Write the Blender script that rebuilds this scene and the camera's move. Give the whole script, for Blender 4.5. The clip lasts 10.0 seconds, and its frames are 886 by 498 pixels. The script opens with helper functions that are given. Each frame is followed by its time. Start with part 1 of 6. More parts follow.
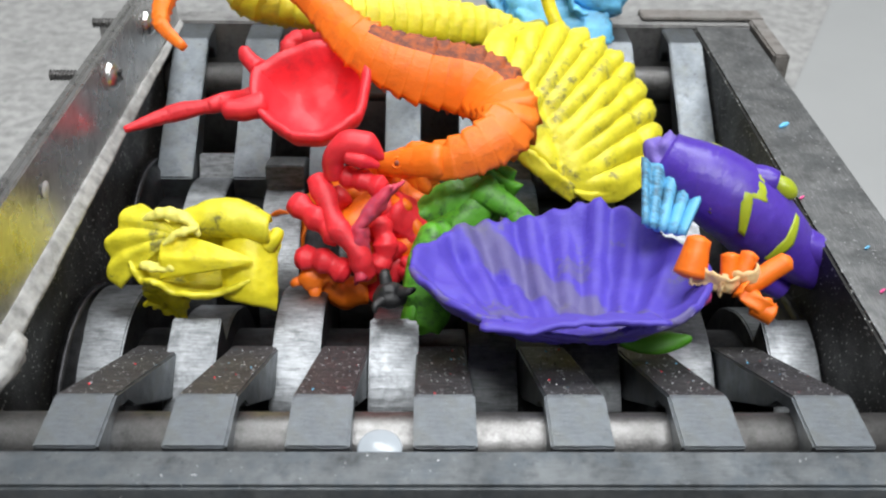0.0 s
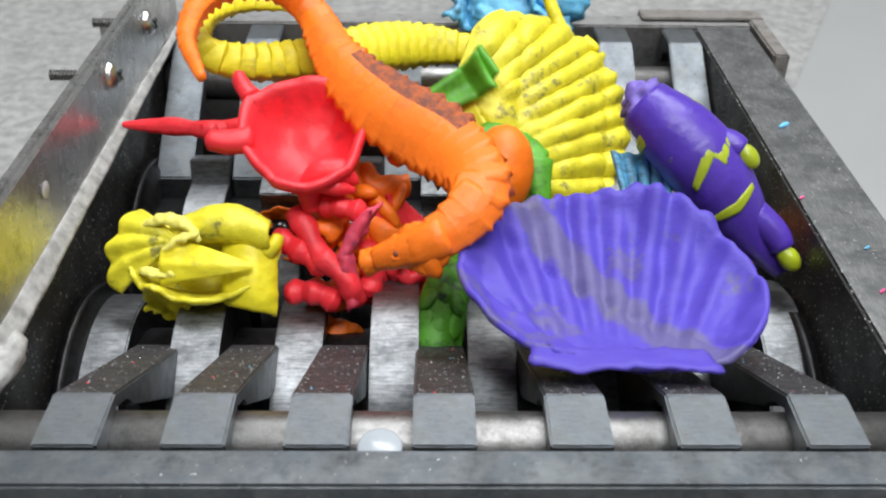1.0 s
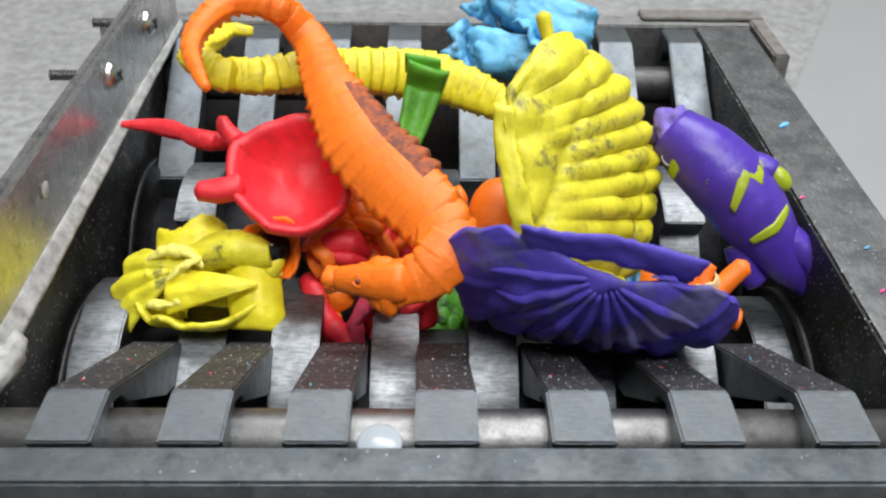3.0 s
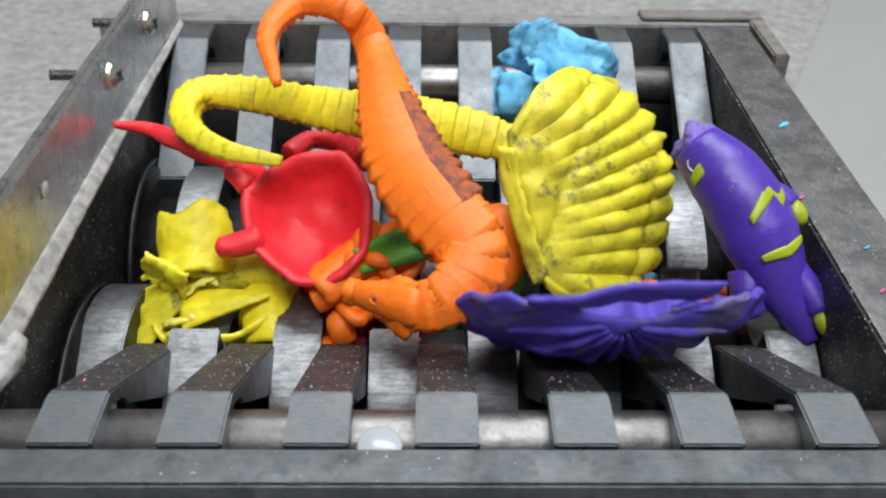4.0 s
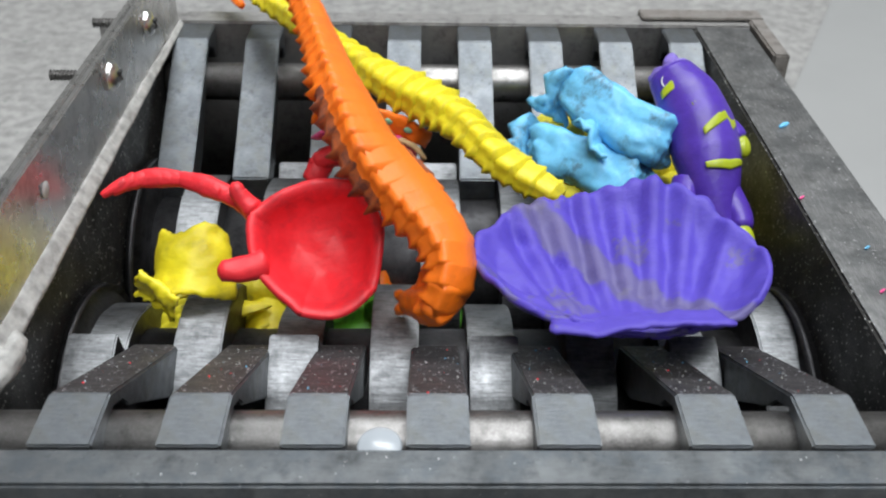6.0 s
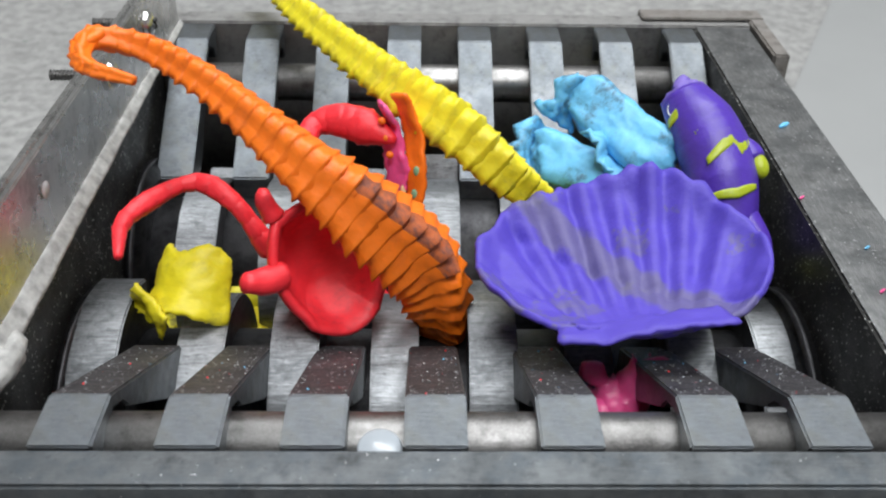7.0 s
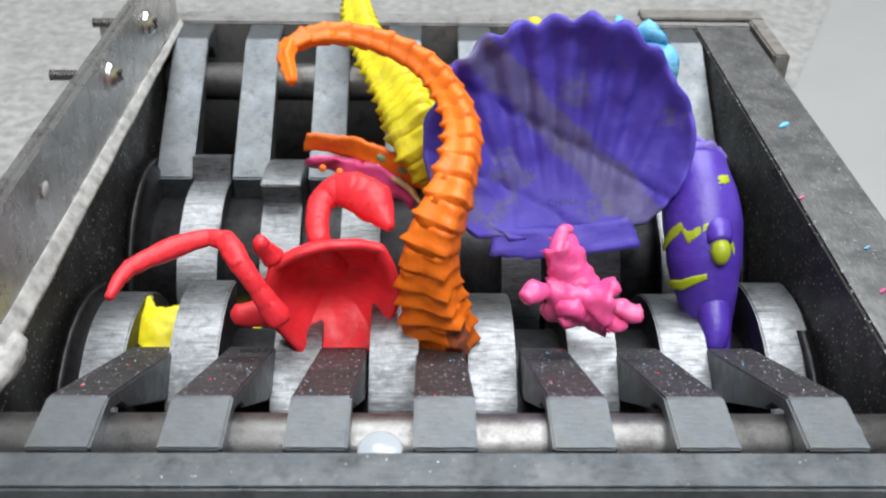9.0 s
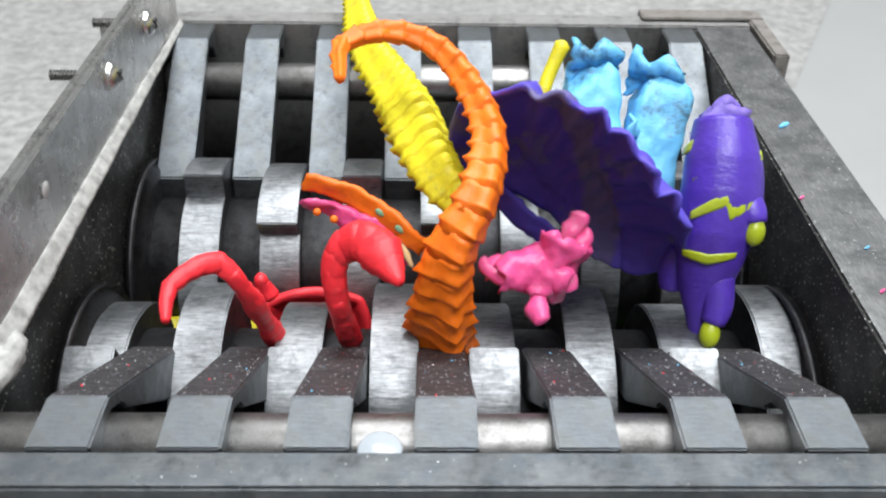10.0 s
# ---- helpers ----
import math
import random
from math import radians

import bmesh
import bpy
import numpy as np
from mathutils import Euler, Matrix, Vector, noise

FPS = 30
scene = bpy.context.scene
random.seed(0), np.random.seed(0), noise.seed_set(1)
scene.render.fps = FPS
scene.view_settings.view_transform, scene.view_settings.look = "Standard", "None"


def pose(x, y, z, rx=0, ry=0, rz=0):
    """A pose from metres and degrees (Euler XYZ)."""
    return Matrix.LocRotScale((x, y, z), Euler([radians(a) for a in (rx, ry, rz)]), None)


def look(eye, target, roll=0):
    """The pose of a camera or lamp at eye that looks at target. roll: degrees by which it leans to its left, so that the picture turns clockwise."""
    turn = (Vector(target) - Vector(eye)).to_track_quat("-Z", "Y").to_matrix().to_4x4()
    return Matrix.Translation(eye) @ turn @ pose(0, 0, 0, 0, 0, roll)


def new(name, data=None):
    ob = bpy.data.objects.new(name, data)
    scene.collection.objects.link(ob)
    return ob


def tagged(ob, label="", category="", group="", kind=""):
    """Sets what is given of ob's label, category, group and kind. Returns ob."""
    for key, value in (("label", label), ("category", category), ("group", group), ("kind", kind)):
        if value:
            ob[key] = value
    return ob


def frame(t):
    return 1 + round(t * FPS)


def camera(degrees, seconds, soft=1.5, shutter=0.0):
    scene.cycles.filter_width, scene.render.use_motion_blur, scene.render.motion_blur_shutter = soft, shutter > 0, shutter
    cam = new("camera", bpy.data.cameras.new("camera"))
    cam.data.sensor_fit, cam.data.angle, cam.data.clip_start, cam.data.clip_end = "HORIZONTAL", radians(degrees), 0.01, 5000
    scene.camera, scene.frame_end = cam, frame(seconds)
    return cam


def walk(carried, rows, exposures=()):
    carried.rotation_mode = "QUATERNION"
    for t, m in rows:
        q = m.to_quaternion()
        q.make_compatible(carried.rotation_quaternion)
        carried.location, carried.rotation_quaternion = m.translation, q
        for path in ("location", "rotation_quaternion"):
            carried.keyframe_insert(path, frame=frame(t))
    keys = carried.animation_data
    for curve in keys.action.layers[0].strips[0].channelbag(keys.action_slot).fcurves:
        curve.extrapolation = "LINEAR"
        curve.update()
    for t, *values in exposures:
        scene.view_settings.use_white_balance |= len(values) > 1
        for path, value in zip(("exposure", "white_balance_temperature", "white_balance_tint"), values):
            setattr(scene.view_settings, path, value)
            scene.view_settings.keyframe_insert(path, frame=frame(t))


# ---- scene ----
cam = camera(50.0, 10.0, soft=2.1, shutter=0.4)
cam.data.dof.use_dof, cam.data.dof.focus_distance, cam.data.dof.aperture_fstop = True, 0.4, 16.0
EYE = look((-0.008, 0.001, 0.214), (0.031, 1.635, -0.939), 1.1)
walk(cam, [(0.0, EYE), (10.0, EYE)], [(0.0, 0.02), (2.5, 0.0), (4.5, -0.14), (7.0, -0.07), (8.5, 0.04), (9.2, 0.24), (10.0, 0.36)])

# ---- light: an indoor workshop, two large ceiling panels, faint bluish world background added ----
world = bpy.data.worlds.new("world")
scene.world = world
world.use_nodes = True
world.node_tree.nodes["Background"].inputs[0].default_value = (0.75, 0.82, 0.9, 1)
world.node_tree.nodes["Background"].inputs[1].default_value = 0.35


def area_lamp(name, eye, target, sx, sy, watts, colour):
    data = bpy.data.lights.new(name, "AREA")
    data.shape, data.size, data.size_y, data.energy, data.color = "RECTANGLE", sx, sy, watts, colour
    ob = new(name, data)
    ob.matrix_basis = look(eye, target)
    return tagged(ob, "bright white ceiling light panel lamp", "lamp")


area_lamp("ceiling_lamp", (0.25, 1.15, 2.28), (0.1, 0.6, 0), 2.0, 0.8, 74, (0.965, 0.985, 1.0))
area_lamp("ceiling_lamp", (0.25, -0.5, 2.28), (0.05, 0.3, 0), 1.6, 0.8, 76, (0.965, 0.985, 1.0))


# ---- materials ----
def mat_start(name):
    m = bpy.data.materials.new(name)
    m.use_nodes = True
    return m, m.node_tree.nodes, m.node_tree.links, m.node_tree.nodes["Principled BSDF"]


def coords(nodes, links, scale=(1, 1, 1)):
    tc = nodes.new("ShaderNodeTexCoord")
    mp = nodes.new("ShaderNodeMapping")
    mp.inputs["Scale"].default_value = scale
    links.new(tc.outputs["Object"], mp.inputs[0])
    return mp.outputs[0]


def noise_tex(nodes, links, vec, scale, detail=4.0, rough=0.55):
    n = nodes.new("ShaderNodeTexNoise")
    n.inputs["Scale"].default_value, n.inputs["Detail"].default_value, n.inputs["Roughness"].default_value = scale, detail, rough
    links.new(vec, n.inputs["Vector"])
    return n.outputs["Fac"]


def ramp(nodes, links, fac, stops):
    r = nodes.new("ShaderNodeValToRGB")
    els = r.color_ramp.elements
    while len(els) < len(stops):
        els.new(0.5)
    for e, (p, c) in zip(els, stops):
        e.position = p
        e.color = (*c, 1) if len(c) == 3 else c
    links.new(fac, r.inputs[0])
    return r.outputs[0]


def mixc(nodes, links, fac, a, b):
    mx = nodes.new("ShaderNodeMix")
    mx.data_type = "RGBA"
    links.new(fac, mx.inputs[0])
    for sock, v in ((mx.inputs[6], a), (mx.inputs[7], b)):
        if isinstance(v, tuple):
            sock.default_value = (*v, 1)
        else:
            links.new(v, sock)
    return mx.outputs[2]


def bump(nodes, links, bsdf, height, strength, dist):
    b = nodes.new("ShaderNodeBump")
    b.inputs["Strength"].default_value, b.inputs["Distance"].default_value = strength, dist
    links.new(height, b.inputs["Height"])
    links.new(b.outputs[0], bsdf.inputs["Normal"])


def steel(name, lo, hi, rough=(0.3, 0.55), grain=(1, 1, 1), metal=1.0, spots=None, scratch=0.25, spot_at=0.7, stain=None, lines=0.0):
    m, n, l, b = mat_start(name)
    base = coords(n, l)
    streak = noise_tex(n, l, coords(n, l, grain), 1300, 5, 0.65)
    cloud = noise_tex(n, l, base, 52, 8, 0.68)
    col = ramp(n, l, cloud, [(0.3, lo), (0.7, hi)])
    col = mixc(n, l, ramp(n, l, streak, [(0.45, (0, 0, 0)), (0.75, (scratch,) * 3)]), col, tuple(min(1, c * 1.6) for c in hi))
    smut = noise_tex(n, l, base, 110, 6, 0.7)
    col = mixc(n, l, ramp(n, l, smut, [(0.5, (0, 0, 0)), (0.68, (0.6,) * 3)]), col, tuple(c * 0.45 for c in lo))
    if stain:
        blot = noise_tex(n, l, base, 75, 5, 0.7)
        col = mixc(n, l, ramp(n, l, blot, [(0.46, (0, 0, 0)), (0.62, (0.7,) * 3)]), col, stain)
    if lines:
        cut = noise_tex(n, l, coords(n, l, grain), 800, 4, 0.6)
        col = mixc(n, l, ramp(n, l, cut, [(0.54, (0, 0, 0)), (0.64, (lines,) * 3)]), col, tuple(c * 0.35 for c in lo))
    if spots:
        specks = noise_tex(n, l, base, 650, 2, 0.5)
        col = mixc(n, l, ramp(n, l, specks, [(spot_at, (0, 0, 0)), (spot_at + 0.03, (1, 1, 1))]), col, spots)
    # nicks and pits
    pits = noise_tex(n, l, base, 330, 3, 0.7)
    col = mixc(n, l, ramp(n, l, pits, [(0.64, (0, 0, 0)), (0.7, (0.35,) * 3)]), col, tuple(c * 0.3 for c in lo))
    l.new(col, b.inputs["Base Color"])
    b.inputs["Metallic"].default_value = metal
    l.new(ramp(n, l, cloud, [(0.3, (rough[1],) * 3), (0.7, (rough[0],) * 3)]), b.inputs["Roughness"])
    bump(n, l, b, streak, 0.35, 0.0005)
    return m


def rubber(name, colour, dirt=(0.03, 0.03, 0.035), amount=0.5, rough=0.46, shade=0.8, sss=0.12, cover=(0.52, 0.62), patch=45, even=0.15, band=None):
    m, n, l, b = mat_start(name)
    own, base, fine_at = n.new("ShaderNodeObjectInfo"), n.new("ShaderNodeVectorMath"), n.new("ShaderNodeVectorMath")
    for node, src in ((base, coords(n, l)), (fine_at, coords(n, l, (1, 1.8, 1)))):
        l.new(src, node.inputs[0])
        l.new(own.outputs["Random"], node.inputs[1])
    base = base.outputs[0]
    big = noise_tex(n, l, base, patch, 6, 0.68)
    fine = noise_tex(n, l, fine_at.outputs[0], 190, 6, 0.7)
    col = ramp(n, l, fine, [(0.3, tuple(c * shade for c in colour)), (0.65, colour)])
    mul = n.new("ShaderNodeMath")
    mul.operation = "MULTIPLY"
    l.new(ramp(n, l, big, [(cover[0], (0, 0, 0)), (cover[1], (amount,) * 3)]), mul.inputs[0])
    l.new(ramp(n, l, fine, [(0.4, (even,) * 3), (0.58, (1, 1, 1))]), mul.inputs[1])
    col = mixc(n, l, mul.outputs[0], col, dirt)
    if band:
        # a long scuff: its normal, its place along it, its half width
        (nx, ny), at, half = band
        across = n.new("ShaderNodeVectorMath")
        across.operation = "DOT_PRODUCT"
        l.new(coords(n, l), across.inputs[0])
        across.inputs[1].default_value = (nx * 10, ny * 10, 0)
        waver = n.new("ShaderNodeMath")
        waver.operation = "MULTIPLY_ADD"
        l.new(big, waver.inputs[0])
        waver.inputs[1].default_value, waver.inputs[2].default_value = 0.22, 0.39 - at * 10
        place = n.new("ShaderNodeMath")
        l.new(across.outputs["Value"], place.inputs[0])
        l.new(waver.outputs[0], place.inputs[1])
        h = half * 10
        rub = ramp(n, l, place.outputs[0], [(0.5 - h, (0, 0, 0)), (0.5 - h * 0.7, (0.7,) * 3), (0.5 + h * 0.7, (0.7,) * 3), (0.5 + h, (0, 0, 0))])
        col = mixc(n, l, rub, col, dirt)
    l.new(col, b.inputs["Base Color"])
    b.inputs["Roughness"].default_value = rough
    b.inputs["Subsurface Weight"].default_value = sss
    b.inputs["Subsurface Radius"].default_value = (0.004, 0.003, 0.003)
    b.inputs["Subsurface Scale"].default_value = 0.6
    add = n.new("ShaderNodeMath")
    l.new(fine, add.inputs[0])
    l.new(noise_tex(n, l, base, 75, 3, 0.6), add.inputs[1])
    bump(n, l, b, add.outputs[0], 0.42, 0.0009)
    return m


def plain(name, colour, rough=0.5, metal=0.0, scale=60.0, vary=0.85, bumpy=0.2):
    m, n, l, b = mat_start(name)
    f = noise_tex(n, l, coords(n, l), scale, 5, 0.6)
    l.new(ramp(n, l, f, [(0.3, tuple(c * vary for c in colour)), (0.7, colour)]), b.inputs["Base Color"])
    b.inputs["Roughness"].default_value, b.inputs["Metallic"].default_value = rough, metal
    bump(n, l, b, f, bumpy, 0.001)
    return m


def concrete(name, lo, hi, pit):
    m, n, l, b = mat_start(name)
    base = coords(n, l)
    big = noise_tex(n, l, base, 9, 6, 0.7)
    mid = noise_tex(n, l, base, 85, 5, 0.65)
    col = ramp(n, l, mid, [(0.32, lo), (0.62, hi)])
    col = mixc(n, l, ramp(n, l, big, [(0.35, (0, 0, 0)), (0.75, (0.45,) * 3)]), col, tuple(c * 0.8 for c in lo))
    spk = noise_tex(n, l, base, 60, 1.5, 0.4)
    col = mixc(n, l, ramp(n, l, spk, [(0.735, (0, 0, 0)), (0.76, (1, 1, 1))]), col, pit)
    l.new(col, b.inputs["Base Color"])
    b.inputs["Roughness"].default_value = 0.85
    bump(n, l, b, mid, 0.5, 0.004)
    return m


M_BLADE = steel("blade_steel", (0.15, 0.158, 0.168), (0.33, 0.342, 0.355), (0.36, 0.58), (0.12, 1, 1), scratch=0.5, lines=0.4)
# darker copy of the blade steel, with the shade of the gaps in its colour
M_SHADED_STEEL = steel("shaded_blade_steel", (0.03, 0.03, 0.033), (0.1, 0.1, 0.105), (0.4, 0.6))
M_COMB = steel("comb_steel", (0.118, 0.13, 0.143), (0.222, 0.24, 0.258), (0.38, 0.56), (0.15, 1, 1), scratch=0.16, stain=(0.155, 0.162, 0.155), lines=0.06)
M_COMB_DARK = steel("comb_dusty_steel", (0.07, 0.066, 0.07), (0.155, 0.15, 0.157), (0.5, 0.75), spots=(0.75, 0.76, 0.8), scratch=0.1, spot_at=0.665)
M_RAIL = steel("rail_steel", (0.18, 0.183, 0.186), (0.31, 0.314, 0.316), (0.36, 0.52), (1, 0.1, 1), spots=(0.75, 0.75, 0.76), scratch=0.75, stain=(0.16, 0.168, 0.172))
M_REAR = steel("rear_bar_steel", (0.34, 0.335, 0.33), (0.48, 0.475, 0.47), (0.42, 0.6), (0.12, 1, 1), scratch=0.2)
M_WALL = steel("dark_wall_steel", (0.02, 0.02, 0.02), (0.055, 0.054, 0.052), (0.35, 0.6), metal=0.6, spots=(0.5, 0.5, 0.48), scratch=0.12, spot_at=0.662)
M_ROD = steel("rod_steel", (0.17, 0.165, 0.162), (0.34, 0.335, 0.33), (0.34, 0.52))
M_BAR = steel("bar_steel", (0.085, 0.092, 0.098), (0.165, 0.175, 0.183), (0.42, 0.6), (0.15, 1, 1), spots=(0.6, 0.6, 0.62), scratch=0.15, spot_at=0.74, stain=(0.1, 0.115, 0.13))
M_PLATE = steel("bright_plate_steel", (0.58, 0.578, 0.575), (0.7, 0.697, 0.69), (0.22, 0.34), (1, 0.2, 1), scratch=0.1)
M_SCREW = steel("screw_zinc", (0.7, 0.7, 0.7), (0.85, 0.85, 0.85), (0.12, 0.25))
M_SLOT = plain("screw_recess_shade", (0.03, 0.03, 0.03), 0.5, 0.5)
M_RUST = steel("rusty_angle_steel", (0.2, 0.178, 0.162), (0.36, 0.345, 0.33), (0.45, 0.7), metal=0.9)
M_CHIP = plain("chipped_edge", (0.5, 0.5, 0.49), 0.45, 0.4)
M_RIVET = plain("dull_rivet", (0.6, 0.61, 0.62), 0.55, 0.3)
M_CAULK = plain("caulk", (0.5, 0.5, 0.485), 0.65, 0, 160, 0.45, 0.6)
M_PLASTIC = plain("clear_plastic", (0.42, 0.46, 0.5), 0.2)
M_FLOOR = concrete("floor_concrete", (0.22, 0.22, 0.216), (0.41, 0.408, 0.4), (0.1, 0.15, 0.12))
M_BOARD = plain("grey_board", (0.33, 0.337, 0.337), 0.6, 0, 4, 0.93, 0.05)
M_PAINT = plain("wall_paint", (0.45, 0.45, 0.44), 0.8, 0, 8, 0.95, 0.1)

C_ORANGE, C_YELLOW, C_RED = (1.0, 0.2, 0.008), (0.86, 0.74, 0.022), (0.9, 0.03, 0.045)
M_ORANGE = rubber("orange_rubber", C_ORANGE, (0.35, 0.05, 0.015), 0.35, shade=0.88, sss=0.06)
M_ORANGE_SCUFF = rubber("scuffed_brown_rubber", (0.3, 0.08, 0.04), (0.03, 0.02, 0.02), 0.9, 0.7)
M_SCUFFED = rubber("scuffed_orange_rubber", C_ORANGE, (0.17, 0.05, 0.03), 1.0, 0.7, cover=(0.24, 0.33), even=0.6)
M_YELLOW = rubber("yellow_rubber", C_YELLOW, (0.12, 0.11, 0.05), 0.35, shade=0.85)
M_YELLOW_DIRTY = rubber("grimy_yellow_rubber", (0.82, 0.73, 0.035), (0.09, 0.085, 0.05), 0.8, shade=0.8, cover=(0.55, 0.63), patch=62)
M_PALE = rubber("torn_pale_yellow_rubber", (0.93, 0.84, 0.16), (0.3, 0.26, 0.08), 0.6, 0.6)
M_RED = rubber("red_rubber", C_RED, (0.12, 0.02, 0.03), 0.35, shade=0.85)
M_TORN_RED = rubber("torn_pinkish_red_rubber", (0.75, 0.06, 0.11), (0.3, 0.08, 0.16), 0.7, 0.5)
M_VIOLET = rubber("violet_rubber", (0.09, 0.06, 0.47), (0.13, 0.12, 0.19), 0.7, 0.6, shade=0.88, cover=(0.57, 0.6), patch=30, even=0.45, band=((0.75, 0.66), 0.003, 0.009))
M_PURPLE = rubber("purple_rubber", (0.09, 0.04, 0.42), (0.05, 0.03, 0.12), 0.3, 0.3)
M_LILAC = rubber("torn_lilac_rubber", (0.2, 0.14, 0.52), (0.08, 0.06, 0.2), 0.6, 0.6)
M_LIME = rubber("lime_rubber", (0.42, 0.5, 0.02), (0.1, 0.12, 0.02), 0.2, 0.3)
M_BLUE = rubber("sky_blue_rubber", (0.17, 0.56, 0.88), (0.05, 0.09, 0.12), 0.8, shade=0.85)
M_GREEN = rubber("green_rubber", (0.11, 0.4, 0.025), (0.015, 0.04, 0.02), 0.95)
M_PINK = rubber("pink_rubber", (0.9, 0.1, 0.32), (0.5, 0.2, 0.3), 0.5, 0.3, shade=0.8)
M_MINT = rubber("mint_paint", (0.25, 0.5, 0.3), (0.2, 0.3, 0.2), 0.3, 0.5)
M_CREAM = rubber("torn_cream_foam", (0.85, 0.6, 0.3), (0.4, 0.15, 0.05), 0.5, 0.7)
M_BLACK = plain("black_eye", (0.01, 0.01, 0.01), 0.15)
M_WHITE = plain("white_paint_mark", (0.75, 0.75, 0.75), 0.4)


# ---- mesh tools ----
def mesh_ob(name, verts, faces, mats, parent=None, label="", smooth=False, index=None):
    me = bpy.data.meshes.new(name)
    me.from_pydata([tuple(v) for v in verts], [], faces)
    for m in (mats if isinstance(mats, (list, tuple)) else [mats]):
        me.materials.append(m)
    if index:
        me.polygons.foreach_set("material_index", index)
    me.polygons.foreach_set("use_smooth", [smooth] * len(faces))
    bm = bmesh.new()
    bm.from_mesh(me)
    bmesh.ops.recalc_face_normals(bm, faces=bm.faces)
    bm.to_mesh(me)
    bm.free()
    me.update()
    ob = new(name, me)
    if parent:
        ob.parent = parent
    if label:
        ob["label"] = label
    return ob


def empty(name, at, label, category, group=""):
    ob = new(name)
    ob.empty_display_size = 0.01
    ob.matrix_basis = at if isinstance(at, Matrix) else Matrix.Translation(at)
    return tagged(ob, label, category, group)


def bevelled(name, bm, mats, parent=None, label="", width=0.0008, smooth=False):
    """Links a bmesh as one mesh with its sharp edges rounded off."""
    bmesh.ops.recalc_face_normals(bm, faces=bm.faces)
    if width:
        edges = [e for e in bm.edges if len(e.link_faces) == 2 and e.calc_face_angle(0) > 0.5]
        bmesh.ops.bevel(bm, geom=edges, offset=width, segments=2, affect="EDGES", clamp_overlap=True)
    me = bpy.data.meshes.new(name)
    bm.to_mesh(me)
    bm.free()
    for m in (mats if isinstance(mats, (list, tuple)) else [mats]):
        me.materials.append(m)
    me.polygons.foreach_set("use_smooth", [smooth] * len(me.polygons))
    ob = new(name, me)
    if parent:
        ob.parent = parent
    if label:
        ob["label"] = label
    return ob


def box(name, lo, hi, mats, parent=None, label="", width=0.0008):
    bm = bmesh.new()
    bmesh.ops.create_cube(bm, size=1)
    for v in bm.verts:
        v.co = [l + (c + 0.5) * (h - l) for l, h, c in zip(lo, hi, v.co)]
    return bevelled(name, bm, mats, parent, label, width)


def prism(name, outline, x0, x1, mats, parent=None, label="", width=0.0006, index=None):
    """An outline in the y-z plane drawn out along x. index: the material of a side by its number."""
    bm = bmesh.new()
    a = [bm.verts.new((x0, y, z)) for y, z in outline]
    b = [bm.verts.new((x1, y, z)) for y, z in outline]
    bm.faces.new(a)
    bm.faces.new(list(reversed(b)))
    n = len(outline)
    for i in range(n):
        f = bm.faces.new((a[i], b[i], b[(i + 1) % n], a[(i + 1) % n]))
        if index:
            f.material_index = index.get(i, 0)
    return bevelled(name, bm, mats, parent, label, width)


def rod(name, x0, x1, y, z, r, mats, parent=None, label="", n=32):
    verts, faces = [], []
    rings = [(x0, r * 0.9), (x0 + r * 0.1, r), (x1 - r * 0.1, r), (x1, r * 0.9)]
    for x, rr in rings:
        verts += [(x, y + rr * math.cos(2 * math.pi * i / n), z + rr * math.sin(2 * math.pi * i / n)) for i in range(n)]
    for k in range(3):
        faces += [(k * n + i, k * n + (i + 1) % n, (k + 1) * n + (i + 1) % n, (k + 1) * n + i) for i in range(n)]
    faces += [tuple(range(n)), tuple(range(3 * n, 4 * n))]
    return mesh_ob(name, verts, faces, mats, parent, label, True)


def catmull(pts, count):
    """count + 1 points at even distance along a smooth line through pts."""
    pts = [Vector(p) for p in pts]
    ext = [pts[0] * 2 - pts[1]] + pts + [pts[-1] * 2 - pts[-2]]
    fine = []
    for i in range(1, len(ext) - 2):
        p0, p1, p2, p3 = ext[i - 1:i + 3]
        for k in range(12):
            t = k / 12
            fine.append(0.5 * (2 * p1 + (p2 - p0) * t + (2 * p0 - 5 * p1 + 4 * p2 - p3) * t * t + (3 * p1 - p0 - 3 * p2 + p3) * t ** 3))
    fine.append(pts[-1])
    dist = [0.0]
    for a, b in zip(fine, fine[1:]):
        dist.append(dist[-1] + (b - a).length)
    out, j = [], 0
    for k in range(count + 1):
        d = dist[-1] * k / count
        while j < len(dist) - 2 and dist[j + 1] < d:
            j += 1
        f = (d - dist[j]) / max(1e-9, dist[j + 1] - dist[j])
        out.append(fine[j].lerp(fine[j + 1], min(1, max(0, f))))
    return out


def lerp_list(vals, f):
    x = f * (len(vals) - 1)
    i = min(int(x), len(vals) - 2)
    return vals[i] + (vals[i + 1] - vals[i]) * (x - i)


